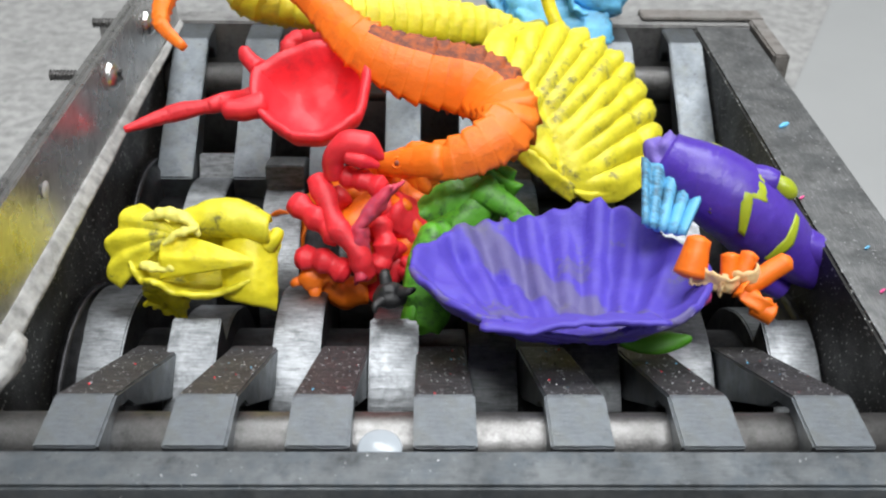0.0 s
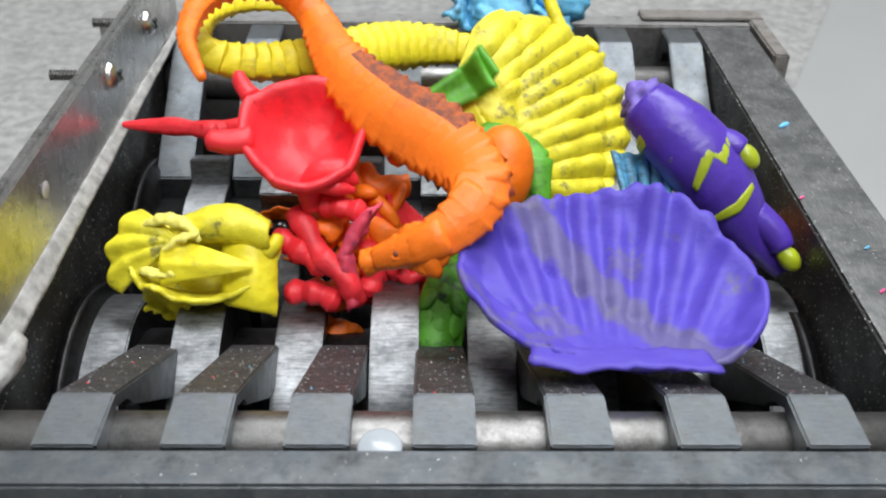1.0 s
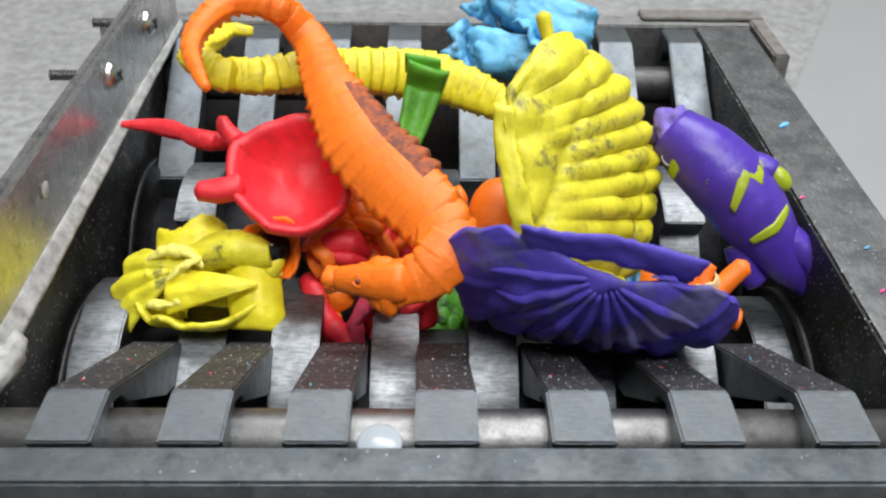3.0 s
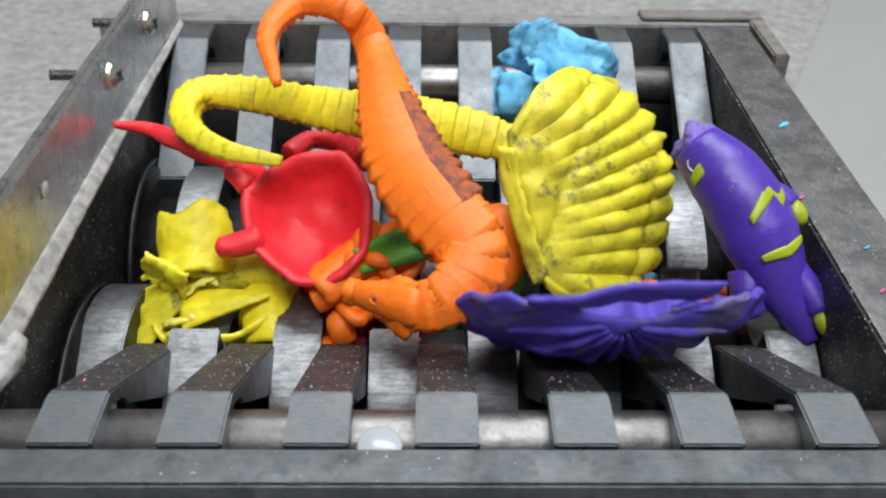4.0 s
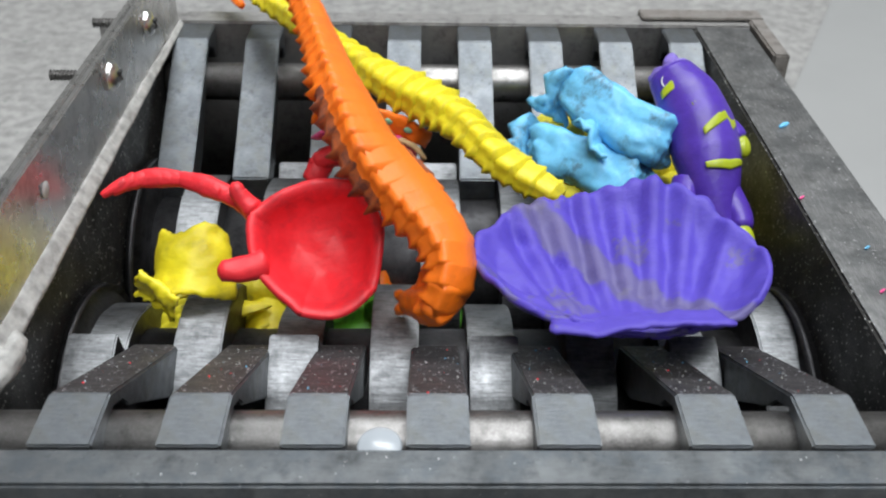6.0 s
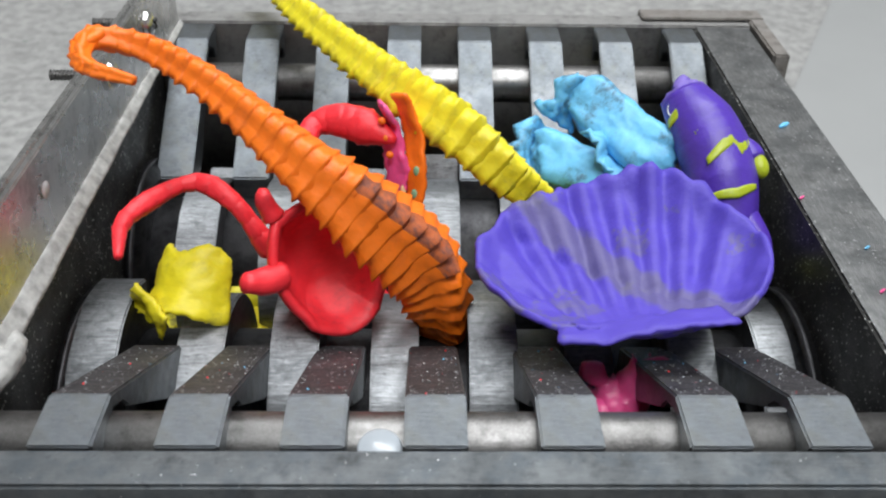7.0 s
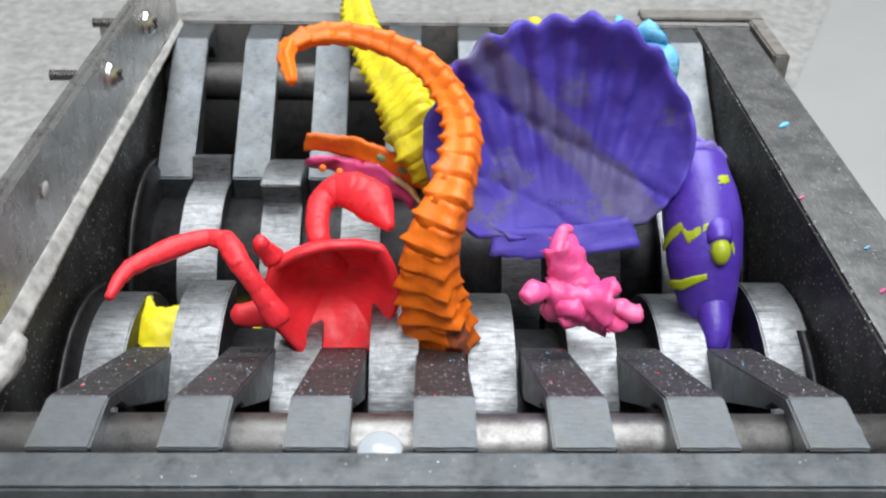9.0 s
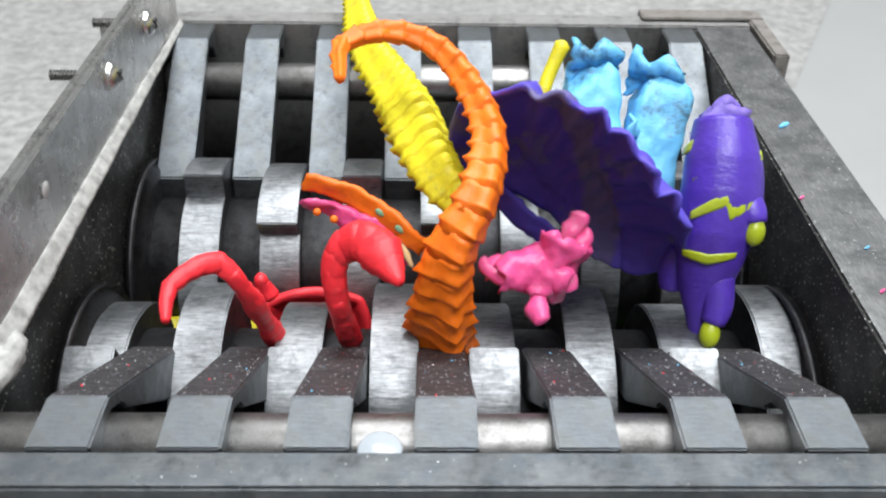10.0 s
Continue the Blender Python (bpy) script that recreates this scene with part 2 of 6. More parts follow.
def tube(pts, radii, n=14, steps=24, rough=0.0, grain=120.0, seed=0, flat=1.0, cap=True):
    """Vertices and faces of a bent, uneven, tapered tube with closed, rounded ends."""
    line = catmull(pts, steps)
    verts, faces = [], []
    side = Vector((0.13, 0.2, 1))
    for k, p in enumerate(line):
        t = (line[min(k + 1, steps)] - line[max(k - 1, 0)]).normalized()
        a = side.cross(t).normalized()
        b = t.cross(a)
        r = lerp_list(radii, k / steps)
        if cap and k in (0, steps):
            r *= 0.35
        for i in range(n):
            w = 2 * math.pi * i / n
            q = p + (a * math.cos(w) + b * math.sin(w) * flat) * r
            if rough:
                q += (q - p) * rough * noise.noise(q * grain + Vector((seed, 0, 0)))
            verts.append(q)
    for k in range(steps):
        faces += [(k * n + i, k * n + (i + 1) % n, (k + 1) * n + (i + 1) % n, (k + 1) * n + i) for i in range(n)]
    faces += [tuple(range(n)), tuple(range(steps * n, steps * n + n))]
    return verts, faces


def lump(size, rough=0.35, grain=40.0, seed=0, sub=4, fold=0.0, boxy=2.0):
    """Vertices and faces of an uneven rounded lump with creases."""
    bm = bmesh.new()
    bmesh.ops.create_icosphere(bm, subdivisions=sub, radius=1)
    off = Vector((seed * 7.3, seed * 3.1, seed))
    verts = []
    for v in bm.verts:
        p = sum(abs(c) ** boxy for c in v.co) ** (-1 / boxy)
        d = Vector([c * p * s for c, s in zip(v.co, size)])
        h = noise.fractal(d * grain + off, 0.8, 2.1, 4) * rough
        if fold:
            h -= fold * max(0, 0.35 - abs(noise.noise(d * grain * 0.6 + off * 2))) * 1.4
        verts.append(d * (1 + h))
    faces = [tuple(v.index for v in f.verts) for f in bm.faces]
    bm.free()
    return verts, faces


def shifted(vf, m):
    return [m @ Vector(v) for v in vf[0]], vf[1]


def joined(*parts):
    verts, faces = [], []
    for v, f in parts:
        k = len(verts)
        verts += v
        faces += [tuple(i + k for i in q) for q in f]
    return verts, faces


def sheet(nx, ny, shape, thick, rough=0.0, seed=0):
    """A bent sheet with real thickness: shape(s, t) gives its middle, s and t from -1 to 1."""
    mid = [[Vector(shape(-1 + 2 * i / nx, -1 + 2 * j / ny)) for i in range(nx + 1)] for j in range(ny + 1)]
    off = Vector((seed * 5.1, 0, seed))
    top, bot = [], []
    for j in range(ny + 1):
        for i in range(nx + 1):
            du = mid[j][min(i + 1, nx)] - mid[j][max(i - 1, 0)]
            dv = mid[min(j + 1, ny)][i] - mid[max(j - 1, 0)][i]
            nrm = du.cross(dv)
            nrm = nrm.normalized() if nrm.length > 1e-12 else Vector((0, 0, 1))
            p = mid[j][i] + nrm * rough * noise.fractal(mid[j][i] * 55 + off, 0.8, 2, 4)
            if rough > 0.0015:
                tear = rough * 0.7 * noise.noise(mid[j][i] * 380 + off)
                if i in (0, nx):
                    p += du.normalized() * tear
                if j in (0, ny):
                    p += dv.normalized() * tear
            edge = 0.45 if i in (0, nx) or j in (0, ny) else 1
            top.append(p + nrm * thick * 0.5 * edge)
            bot.append(p - nrm * thick * 0.5 * edge)
    n, w = len(top), nx + 1
    faces = []
    for j in range(ny):
        for i in range(nx):
            a = j * w + i
            faces.append((a, a + 1, a + w + 1, a + w))
            faces.append((n + a, n + a + w, n + a + w + 1, n + a + 1))
    rim = [i for i in range(nx)] + [j * w + nx for j in range(ny)] + [ny * w + i for i in range(nx, 0, -1)] + [j * w for j in range(ny, 0, -1)]
    for a, b in zip(rim, rim[1:] + rim[:1]):
        faces.append((a, n + a, n + b, b))
    return top + bot, faces



# ---- the room ----
GROUND = -0.25


def build_room():
    bm = bmesh.new()
    bmesh.ops.create_grid(bm, x_segments=2, y_segments=2, size=30)
    for v in bm.verts:
        v.co.z = GROUND
    floor = bevelled("floor", bm, M_FLOOR, width=0)
    tagged(floor, "rough light grey concrete workshop floor", "floor", kind="structure")
    # walls and ceiling are unseen, added to bounce light and fill the steel's reflections
    for name, lo, hi in (("wall_north", (-2.6, 3.2, GROUND), (2.6, 3.3, 2.35)), ("wall_south", (-2.6, -2.3, GROUND), (2.6, -2.2, 2.35)),
                         ("wall_west", (-2.7, -2.3, GROUND), (-2.6, 3.3, 2.35)), ("wall_east", (2.6, -2.3, GROUND), (2.7, 3.3, 2.35))):
        tagged(box(name, lo, hi, M_PAINT), "plain off-white wall added out of view to bounce light", "wall", kind="structure")
    tagged(box("ceiling", (-2.7, -2.3, 2.35), (2.7, 3.3, 2.45), M_PAINT), "plain off-white ceiling added out of view to bounce light", "ceiling", kind="structure")


build_room()


def build_board():
    bm = bmesh.new()
    a, b = Vector((0.5412, 1.2408, -0.2440)), Vector((0.4078, 0.9741, -0.2440))
    far, near = a + (a - b) * 2, b + (b - a) * 1.5
    ring = [far, far + Vector((0.9, 0, 0)), near + Vector((0.9, 0, 0)), near]
    lo = [bm.verts.new((p.x, p.y, GROUND + 0.0005)) for p in ring]
    hi = [bm.verts.new((p.x, p.y, GROUND + 0.006)) for p in ring]
    bm.faces.new(hi)
    bm.faces.new(lo[::-1])
    for i in range(4):
        bm.faces.new((lo[i], lo[(i + 1) % 4], hi[(i + 1) % 4], hi[i]))
    board = bevelled("floor_board", bm, M_BOARD, width=0.001)
    tagged(board, "smooth pale grey board lying on the concrete floor", "board")


build_board()

# ---- the shredder ----
PITCH, HALF = 0.04, 0.0098
NEAR_Y, FAR_Y, AXIS_Z = 0.308, 0.420, -0.092
R_TIP, R_ROOT = 0.0597, 0.0465
shredder = empty("shredder", (0, 0.366, GROUND), "steel twin-shaft shredder with toothed blade discs", "shredder")
INTO = Matrix.Translation((0, -0.366, -GROUND))


def settle(ob):
    """A part built in the room's space takes its place in the shredder's."""
    ob.data.transform(INTO)
    ob.parent = shredder
    return ob


def build_frame():
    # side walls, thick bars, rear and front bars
    # tops take the lighter rail steel, all other faces the near-black one
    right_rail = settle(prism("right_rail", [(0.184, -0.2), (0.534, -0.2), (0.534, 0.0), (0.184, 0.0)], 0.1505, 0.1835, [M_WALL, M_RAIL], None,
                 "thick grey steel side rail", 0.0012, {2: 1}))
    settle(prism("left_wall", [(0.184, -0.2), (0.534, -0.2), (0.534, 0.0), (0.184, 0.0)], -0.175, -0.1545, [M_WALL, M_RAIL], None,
                 "dark steel side wall", 0.0012, {2: 1}))
    settle(box("rear_bar", (-0.2, 0.5345, -0.2), (0.186, 0.5508, 0.0), M_REAR, None, "pale grey steel rear bar", 0.001))
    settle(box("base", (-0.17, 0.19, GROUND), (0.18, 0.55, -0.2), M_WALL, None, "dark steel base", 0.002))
    bracket = prism("corner_bracket", [(0.5512, -0.05), (0.5548, -0.05), (0.5548, 0.0024), (0.541, 0.0024), (0.541, 0.0008), (0.5512, 0.0008)], 0.121, 0.194,
                    M_RUST, None, "rusty angle-iron corner bracket")
    settle(bracket)
    settle(box("corner_arm", (0.1845, 0.488, -0.022), (0.1935, 0.5405, 0.0024), M_RUST, None, "rusty angle-iron arm", 0.001))
    # bearing collars at the walls
    for y in (NEAR_Y, FAR_Y):
        for x0, x1 in ((-0.1544, -0.147), (0.145, 0.1504)):
            settle(rod("collar", x0, x1, y, AXIS_Z, 0.057, M_SHADED_STEEL, None, "steel collar coloured as if in shade"))
    settle(rod("far_rod", -0.154, 0.15, 0.5, -0.022, 0.0105, M_ROD, None, "round steel bar"))
    return right_rail


right_rail = build_frame()


def build_front():
    bar = prism("front_bar", [(0.1855, -0.012), (0.1855, 0.0), (0.2, 0.0), (0.2, -0.012)], -0.2, 0.2, M_BAR, shredder, "grey steel front bar", 0.001)
    bar.data.transform(INTO)
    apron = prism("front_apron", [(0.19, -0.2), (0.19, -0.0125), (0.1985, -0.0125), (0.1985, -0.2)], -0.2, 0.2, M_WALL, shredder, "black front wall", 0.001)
    apron.data.transform(INTO)
    near_rod = rod("near_rod", -0.154, 0.15, 0.2165, -0.0155, 0.0105, M_ROD, shredder, "round worn steel bar")
    near_rod.data.transform(INTO)
    cap = rod("plastic_cap", -0.0007, 0.0007, 0, 0, 0.007, M_PLASTIC, shredder, "clear plastic disc")
    cap.matrix_basis = INTO @ pose(-0.0215, 0.2055, 0.001, 0, 78, 90)
    return bar, near_rod, cap


front_parts = build_front()

COMB_SIDE = [(0.0, 0.0), (0.0225, 0.0), (0.0985, -0.0455), (0.0985, -0.062), (0.072, -0.05), (0.034, -0.0165), (0.03, -0.0105), (0.0215, -0.0055),
             (0.012, -0.0105), (0.0085, -0.0175), (0.0035, -0.018)]


def build_combs():
    near, far = [], []
    for k in range(7):
        c = prism("comb", COMB_SIDE, -HALF, HALF, [M_COMB, M_COMB_DARK], shredder, "", 0.0007, {1: 1})
        c.matrix_basis = INTO @ pose(PITCH * (k - 3), 0.2005, 0.001)
        near.append(c)
    back = [(-y, z) for y, z in COMB_SIDE]
    for k in range(8):
        c = prism("comb", back, -HALF + 0.0004, HALF - 0.0004, [M_COMB, M_COMB], shredder, "", 0.0007)
        c.matrix_basis = INTO @ pose(PITCH * (k - 3.5), 0.531, 0.0)
        far.append(c)
    return near, far


near_combs, far_combs = build_combs()


def blade_mesh(name, flip):
    """A cutter disc with two hooked teeth; its width is along x."""
    n, rim = 96, []
    for i in range(n):
        f = (2 * i / n) % 1.0
        r = R_TIP - (R_TIP - R_ROOT) * min(1, f * 1.3) ** 1.15
        rim.append((2 * math.pi * i / n * flip, r))
    ring = []
    for i, (w, r) in enumerate(rim):
        if i in (0, n // 2):
            ring.append((w - flip * 0.01, R_ROOT))
        ring.append((w, r))
    bm = bmesh.new()
    a = [bm.verts.new((-HALF, r * math.cos(w), r * math.sin(w))) for w, r in ring]
    b = [bm.verts.new((HALF, r * math.cos(w), r * math.sin(w))) for w, r in ring]
    m = len(ring)
    # both flat sides take the steel darkened for the gap shade
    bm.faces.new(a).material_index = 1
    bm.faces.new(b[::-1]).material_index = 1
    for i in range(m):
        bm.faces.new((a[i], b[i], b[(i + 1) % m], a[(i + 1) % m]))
    ob = bevelled(name, bm, [M_BLADE, M_SHADED_STEEL], None, "", 0.0007)
    return ob


def build_shafts():
    shafts = []
    for y, flip, count, first in ((NEAR_Y, 1, 8, -3.5), (FAR_Y, -1, 7, -3)):
        shaft = rod("shaft", -0.15, 0.147, 0, 0, 0.037, M_SHADED_STEEL, shredder, "steel cutter shaft with spacers, coloured as if in shade")
        shaft.matrix_basis = INTO @ pose(0, y, AXIS_Z)
        master = blade_mesh("blade", flip)
        for k in range(count):
            blade = master if k == 0 else new("blade", master.data)
            blade.parent = shaft
            blade.matrix_basis = pose(PITCH * (first + k), 0, 0, (90 if flip > 0 else 29) * (k % 2))
            if k == 0:
                blade["label"] = "worn steel cutter disc with hooked teeth"
        shafts.append(shaft)
    return shafts


shafts = build_shafts()


def build_guide():
    plate = settle(box("guide_plate", (-0.1545, 0.15, -0.004), (-0.1515, 0.531, 0.0385), M_PLATE, None, "shiny bent sheet-steel guide plate", 0.0006))
    flange = box("flange", (-0.158, 0.15, 0.0362), (-0.1546, 0.531, 0.0388), M_PLATE, plate, "folded plate edge", 0.0006)
    flange.data.transform(INTO)
    def smear(s, t):
        f = (s + 1) / 2
        y = 0.53 - 0.297 * f
        w = (0.0014 + 0.0024 * f) * (1 + 0.1 * noise.noise(Vector((f * 14, 0, 1))))
        return -0.1498 + t * w * 0.75 + 0.0003 * noise.noise(Vector((f * 30, t, 2))), y, 0.0012 - t * w
    verts, faces = sheet(120, 6, smear, 0.002, 0.0003, 3)
    bead = mesh_ob("sealant_bead", verts, faces, M_CAULK, plate, "smeared grey sealant along the plate", True)
    bead.data.transform(INTO)
    blob = mesh_ob("glue_blob", *shifted(lump((0.005, 0.015, 0.006), 0.35, 80, 3, 4), pose(-0.1478, 0.238, -0.002)), M_CAULK, plate, "whitish blob of glue", True)
    blob.data.transform(INTO)
    for y, z, big in ((0.4035, 0.026, 1), (0.4705, 0.0242, 1), (0.3085, 0.0235, 0)):
        if not big:
            hole = rod("rivet", -0.1514, -0.1507, y, z, 0.0036, M_RIVET, plate, "small bright rivet")
            hole.data.transform(INTO)
            continue
        verts, faces = [], []
        for k in range(6):
            w = math.pi / 2 * k / 5
            r, x = 0.007 * math.cos(w), -0.1515 + 0.004 * math.sin(w)
            verts += [(x, y + max(r, 0.0002) * math.cos(2 * math.pi * i / 20), z + max(r, 0.0002) * math.sin(2 * math.pi * i / 20)) for i in range(20)]
        for k in range(5):
            faces += [(k * 20 + i, k * 20 + (i + 1) % 20, k * 20 + 20 + (i + 1) % 20, k * 20 + 20 + i) for i in range(20)]
        faces.append(tuple(range(100, 120)))
        screw = mesh_ob("screw", verts, faces, M_SCREW, plate, "domed zinc screw", True)
        screw.data.transform(INTO)
        # the cross isn't cut: dark bars stand in for the shade in it
        for turn in (35, 125):
            slot = box("slot", (-0.0008, -0.0034, -0.0006), (0.0008, 0.0034, 0.0006), M_SLOT, screw, "cross recess, its shade drawn as dark bars", 0.0002)
            slot.data.transform(INTO @ pose(-0.1478, y, z, turn))
        verts, faces = [], []
        for k in range(26):
            r = 0.0027 if k % 2 else 0.0017
            verts += [(-0.159 - 0.0008 * k, y + r * math.cos(2 * math.pi * i / 12), z + r * math.sin(2 * math.pi * i / 12)) for i in range(12)]
        for k in range(25):
            faces += [(k * 12 + i, k * 12 + (i + 1) % 12, k * 12 + 12 + (i + 1) % 12, k * 12 + 12 + i) for i in range(12)]
        faces += [tuple(range(12)), tuple(range(300, 312))]
        thread = mesh_ob("thread", verts, faces, M_ROD, plate, "screw thread end")
        thread.data.transform(INTO)


build_guide()



# ---- rubber toys ----
def ring_piece(name, length, r0, r1, mats, parent, ridge=0.18, deep=1.15, n=24, wide=1.0, spike=0.0, label="", index=None, flat=0.0):
    """One ridged ring of a bendable body: its axis is x, its back is z, which flat smooths like a cut."""
    verts, faces = [], []
    prof = [(-0.75, 0.84), (-0.5, 0.93), (-0.4, 0.94), (-0.2, 0.95), (0.1, 0.99), (0.32, 1.0 + ridge), (0.39, 1.0 + ridge * 0.9), (0.45, 0.95), (0.8, 0.88)]
    if ridge < 0.08:
        prof = [(-0.95, 0.8), (-0.75, 0.95), (-0.4, 1.0), (0.0, 1.0 + ridge), (0.4, 1.0), (0.75, 0.95), (0.95, 0.8)]
    for f, s in prof:
        r = r0 + (r1 - r0) * (f + 0.5)
        for i in range(n):
            w = 2 * math.pi * i / n
            square = math.cos(4 * (w - 0.785))
            corner = 1 + (0.15 if ridge >= 0.08 else 0.0) * square + max(0, s - 0.96) * (1.6 + 1.4 * noise.noise(Vector((r0 * 4000, round(w / 1.57), 0)))) * max(0, square) ** 3
            up = spike * max(0, math.cos(w)) ** 8 * max(0, s - 0.9) * 6
            face = 1 + (s - 0.95) * (0.5 if ridge >= 0.08 else 1.0)
            wob = 1 + 0.11 * noise.noise(Vector((f * 3 + r0 * 900, math.cos(w) * 2, math.sin(w) * 2)))
            top = flat * min(1, max(0, (math.cos(w) - 0.3) / 0.3))
            grow = (face if s > 0.92 else s) * corner
            side = math.exp(-((abs(math.degrees(w if w < math.pi else w - 2 * math.pi)) - 78) / 20) ** 2)
            grow += flat * side * (0.11 + 0.08 * (s >= 0.99) * (0.6 + noise.noise(Vector((r0 * 7000, math.sin(w) > 0, 3)))))
            q = r * (grow + (0.97 - 0.55 * max(0, abs(f) - 0.5) - grow) * top) * (wob + (1 - wob) * top)
            verts.append((f * length, q * math.sin(w) * wide, (q * math.cos(w)) * deep * (1 - 0.3 * top) + up * r))
    for k in range(len(prof) - 1):
        faces += [(k * n + i, k * n + (i + 1) % n, (k + 1) * n + (i + 1) % n, (k + 1) * n + i) for i in range(n)]
    m = len(faces)
    faces += [tuple(range(n)), tuple(range((len(prof) - 1) * n, len(prof) * n))]
    ids = None
    if index:
        ids = [1 if index(f % n, n) and f < m else 0 for f in range(len(faces))]
    return mesh_ob(name, verts, faces, mats, parent, label, True, ids)


def chain(thing, name, count, radii, length, mats, ridge, deep=1.1, spike=0.0, scuff=None, wide=1.0, flat=0.0):
    made = []
    for k in range(count):
        r0, r1 = lerp_list(radii, k / count), lerp_list(radii, (k + 1) / count)
        index = (lambda i, n, k=k: i in (2, 3, 4, 5, 6, 7) or (i in (14, 15, 16) and k > scuff[0] + 1)) if scuff and scuff[0] <= k < scuff[1] else None
        odd = 1 + (0.07 if flat < 0.5 else 0.03) * noise.noise(Vector((k * 0.9, count, 0.5)))
        soft = flat > 0.5 and k > count * 0.92
        broad = lerp_list(wide, (k + 0.5) / count) if isinstance(wide, list) else wide
        made.append(ring_piece(name, length / count * 1.3, r0 * odd, r1 * odd, mats, thing, 0.03 if soft else ridge, deep, wide=broad, spike=spike, index=index, flat=0.0 if soft else flat))
    return made


def chain_poses(points, count, up):
    """The pose of each ring along a smooth line through points, with its back turned towards up."""
    line = catmull(points, count)
    out = []
    for k in range(count):
        t = (line[k + 1] - line[k]).normalized()
        y = Vector(up).cross(t)
        y = y.normalized() if y.length > 1e-6 else Vector((1, 0, 0))
        z = t.cross(y)
        m = Matrix((t, y, z)).transposed().to_4x4()
        m.translation = (line[k] + line[k + 1]) / 2
        out.append(m)
    return out


def follow(thing, pieces, rows, fixed=False, head=None):
    """Keys the rings of a bending thing. rows: seconds, up, points. The thing itself goes with the middle of its line."""
    n = len(pieces)
    tracks = [[] for _ in range(n + 1)]
    own = []
    for t, up, pts in rows:
        mid = thing.matrix_basis.copy() if fixed else Matrix.Translation(Vector(pts[len(pts) // 2]))
        own.append((t, mid))
        inv = mid.inverted()
        poses = chain_poses(pts, n, up)
        for k in range(n):
            tracks[k].append((t, inv @ poses[k]))
        if head is not None:
            a, b = Vector(pts[-2]), Vector(pts[-1])
            d = (b - a).normalized()
            y = Vector(up).cross(d).normalized()
            m = Matrix((d, y, d.cross(y))).transposed().to_4x4()
            m.translation = b - d * 0.004
            tracks[n].append((t, inv @ m))
    if not fixed:
        walk(thing, own)
    for k in range(n):
        walk(pieces[k], tracks[k])
    if head is not None:
        walk(head, tracks[n])


VIEW = (0.0, -0.82, 0.57)
# the back of a seahorse as it rolls over, by 40 degrees a step
TURN_ONE = (0.64, -0.63, 0.44)
BETWEEN = (0.985, -0.14, 0.1)
TURN_TWO = (0.87, 0.41, -0.28)
SIDE = (0.34, 0.77, -0.54)


def seahorse_head(thing, mat):
    """Cheeks, crest and snout; the snout points along x."""
    def strap(s, t):
        f = (s + 1) / 2
        snout = 0.0034 + 0.0012 * math.exp(-((f - 0.97) / 0.06) ** 2)
        cheek = 0.0065 * math.exp(-((f - 0.3) / 0.24) ** 2)
        half = snout + cheek
        if t > 0:
            # the crest: a ragged fin with blunt points on the outer side
            half += 0.0085 * math.exp(-((f - 0.2) / 0.2) ** 2) * (0.72 + 0.28 * abs(math.sin(f * 21)))
        frill = 0.0016 * noise.noise(Vector((s * 6, 1 if t > 0 else 5, 0))) + 0.0012 * abs(noise.noise(Vector((s * 17, 3 if t > 0 else 8, 0))))
        return -0.026 + 0.043 * f, t * (half + frill * abs(t)), 0.004 - 0.005 * t * t - 0.003 * f + 0.0016 * noise.noise(Vector((s * 3, t * 3, 7)))
    head = mesh_ob("head", *sheet(60, 16, strap, 0.006, 0.0004, 3), mat, thing, "flattened head with a ragged crest and blunt snout", True)
    e = lump((0.0016, 0.0016, 0.0011), 0.05, 60, 1, 2)
    ring = [(-0.003 + 0.0028 * math.cos(a), 0.0005 + 0.0028 * math.sin(a), 0.0064) for a in np.linspace(0, 6.28, 14)]
    mesh_ob("eyelid", *tube(ring, [0.0008, 0.0008], 8, 28), mat, head, "", True)
    mesh_ob("eye", *shifted(e, pose(-0.003, 0.0005, 0.0068)), M_ORANGE_SCUFF, head, "dark painted eye", True)
    return head


orange_seahorse = empty("toy_seahorse", (0, 0.35, 0.02), "orange ridged rubber seahorse with a curled tail and brown scuffs", "toy")
orange_rings = chain(orange_seahorse, "ring", 42, [0.0022, 0.0038, 0.0051, 0.006, 0.007, 0.0086, 0.0106, 0.0112, 0.0094, 0.007, 0.004], 0.285, [M_ORANGE, M_SCUFFED], 0.085, 1.1, 0.0, (22, 31), [1.0, 1.0, 1.0, 1.05, 1.1, 1.25, 1.38, 1.4, 1.3, 1.3, 1.25], 0.95)
orange_head = seahorse_head(orange_seahorse, M_ORANGE)
for piece in [orange_head] + list(orange_head.children):
    piece.data.transform(Matrix.Scale(0.8, 4))

yellow_seahorse = empty("toy_seahorse", (0, 0.4, 0.02), "yellow ridged rubber seahorse with a curled tail", "toy")
yellow_rings = chain(yellow_seahorse, "ring", 36, [0.0022, 0.0038, 0.005, 0.006, 0.007, 0.0082, 0.0096, 0.0092, 0.0048], 0.225, [M_YELLOW, M_YELLOW_DIRTY], 0.085, 0.9, 0.25, None, 1.25, 0.3)


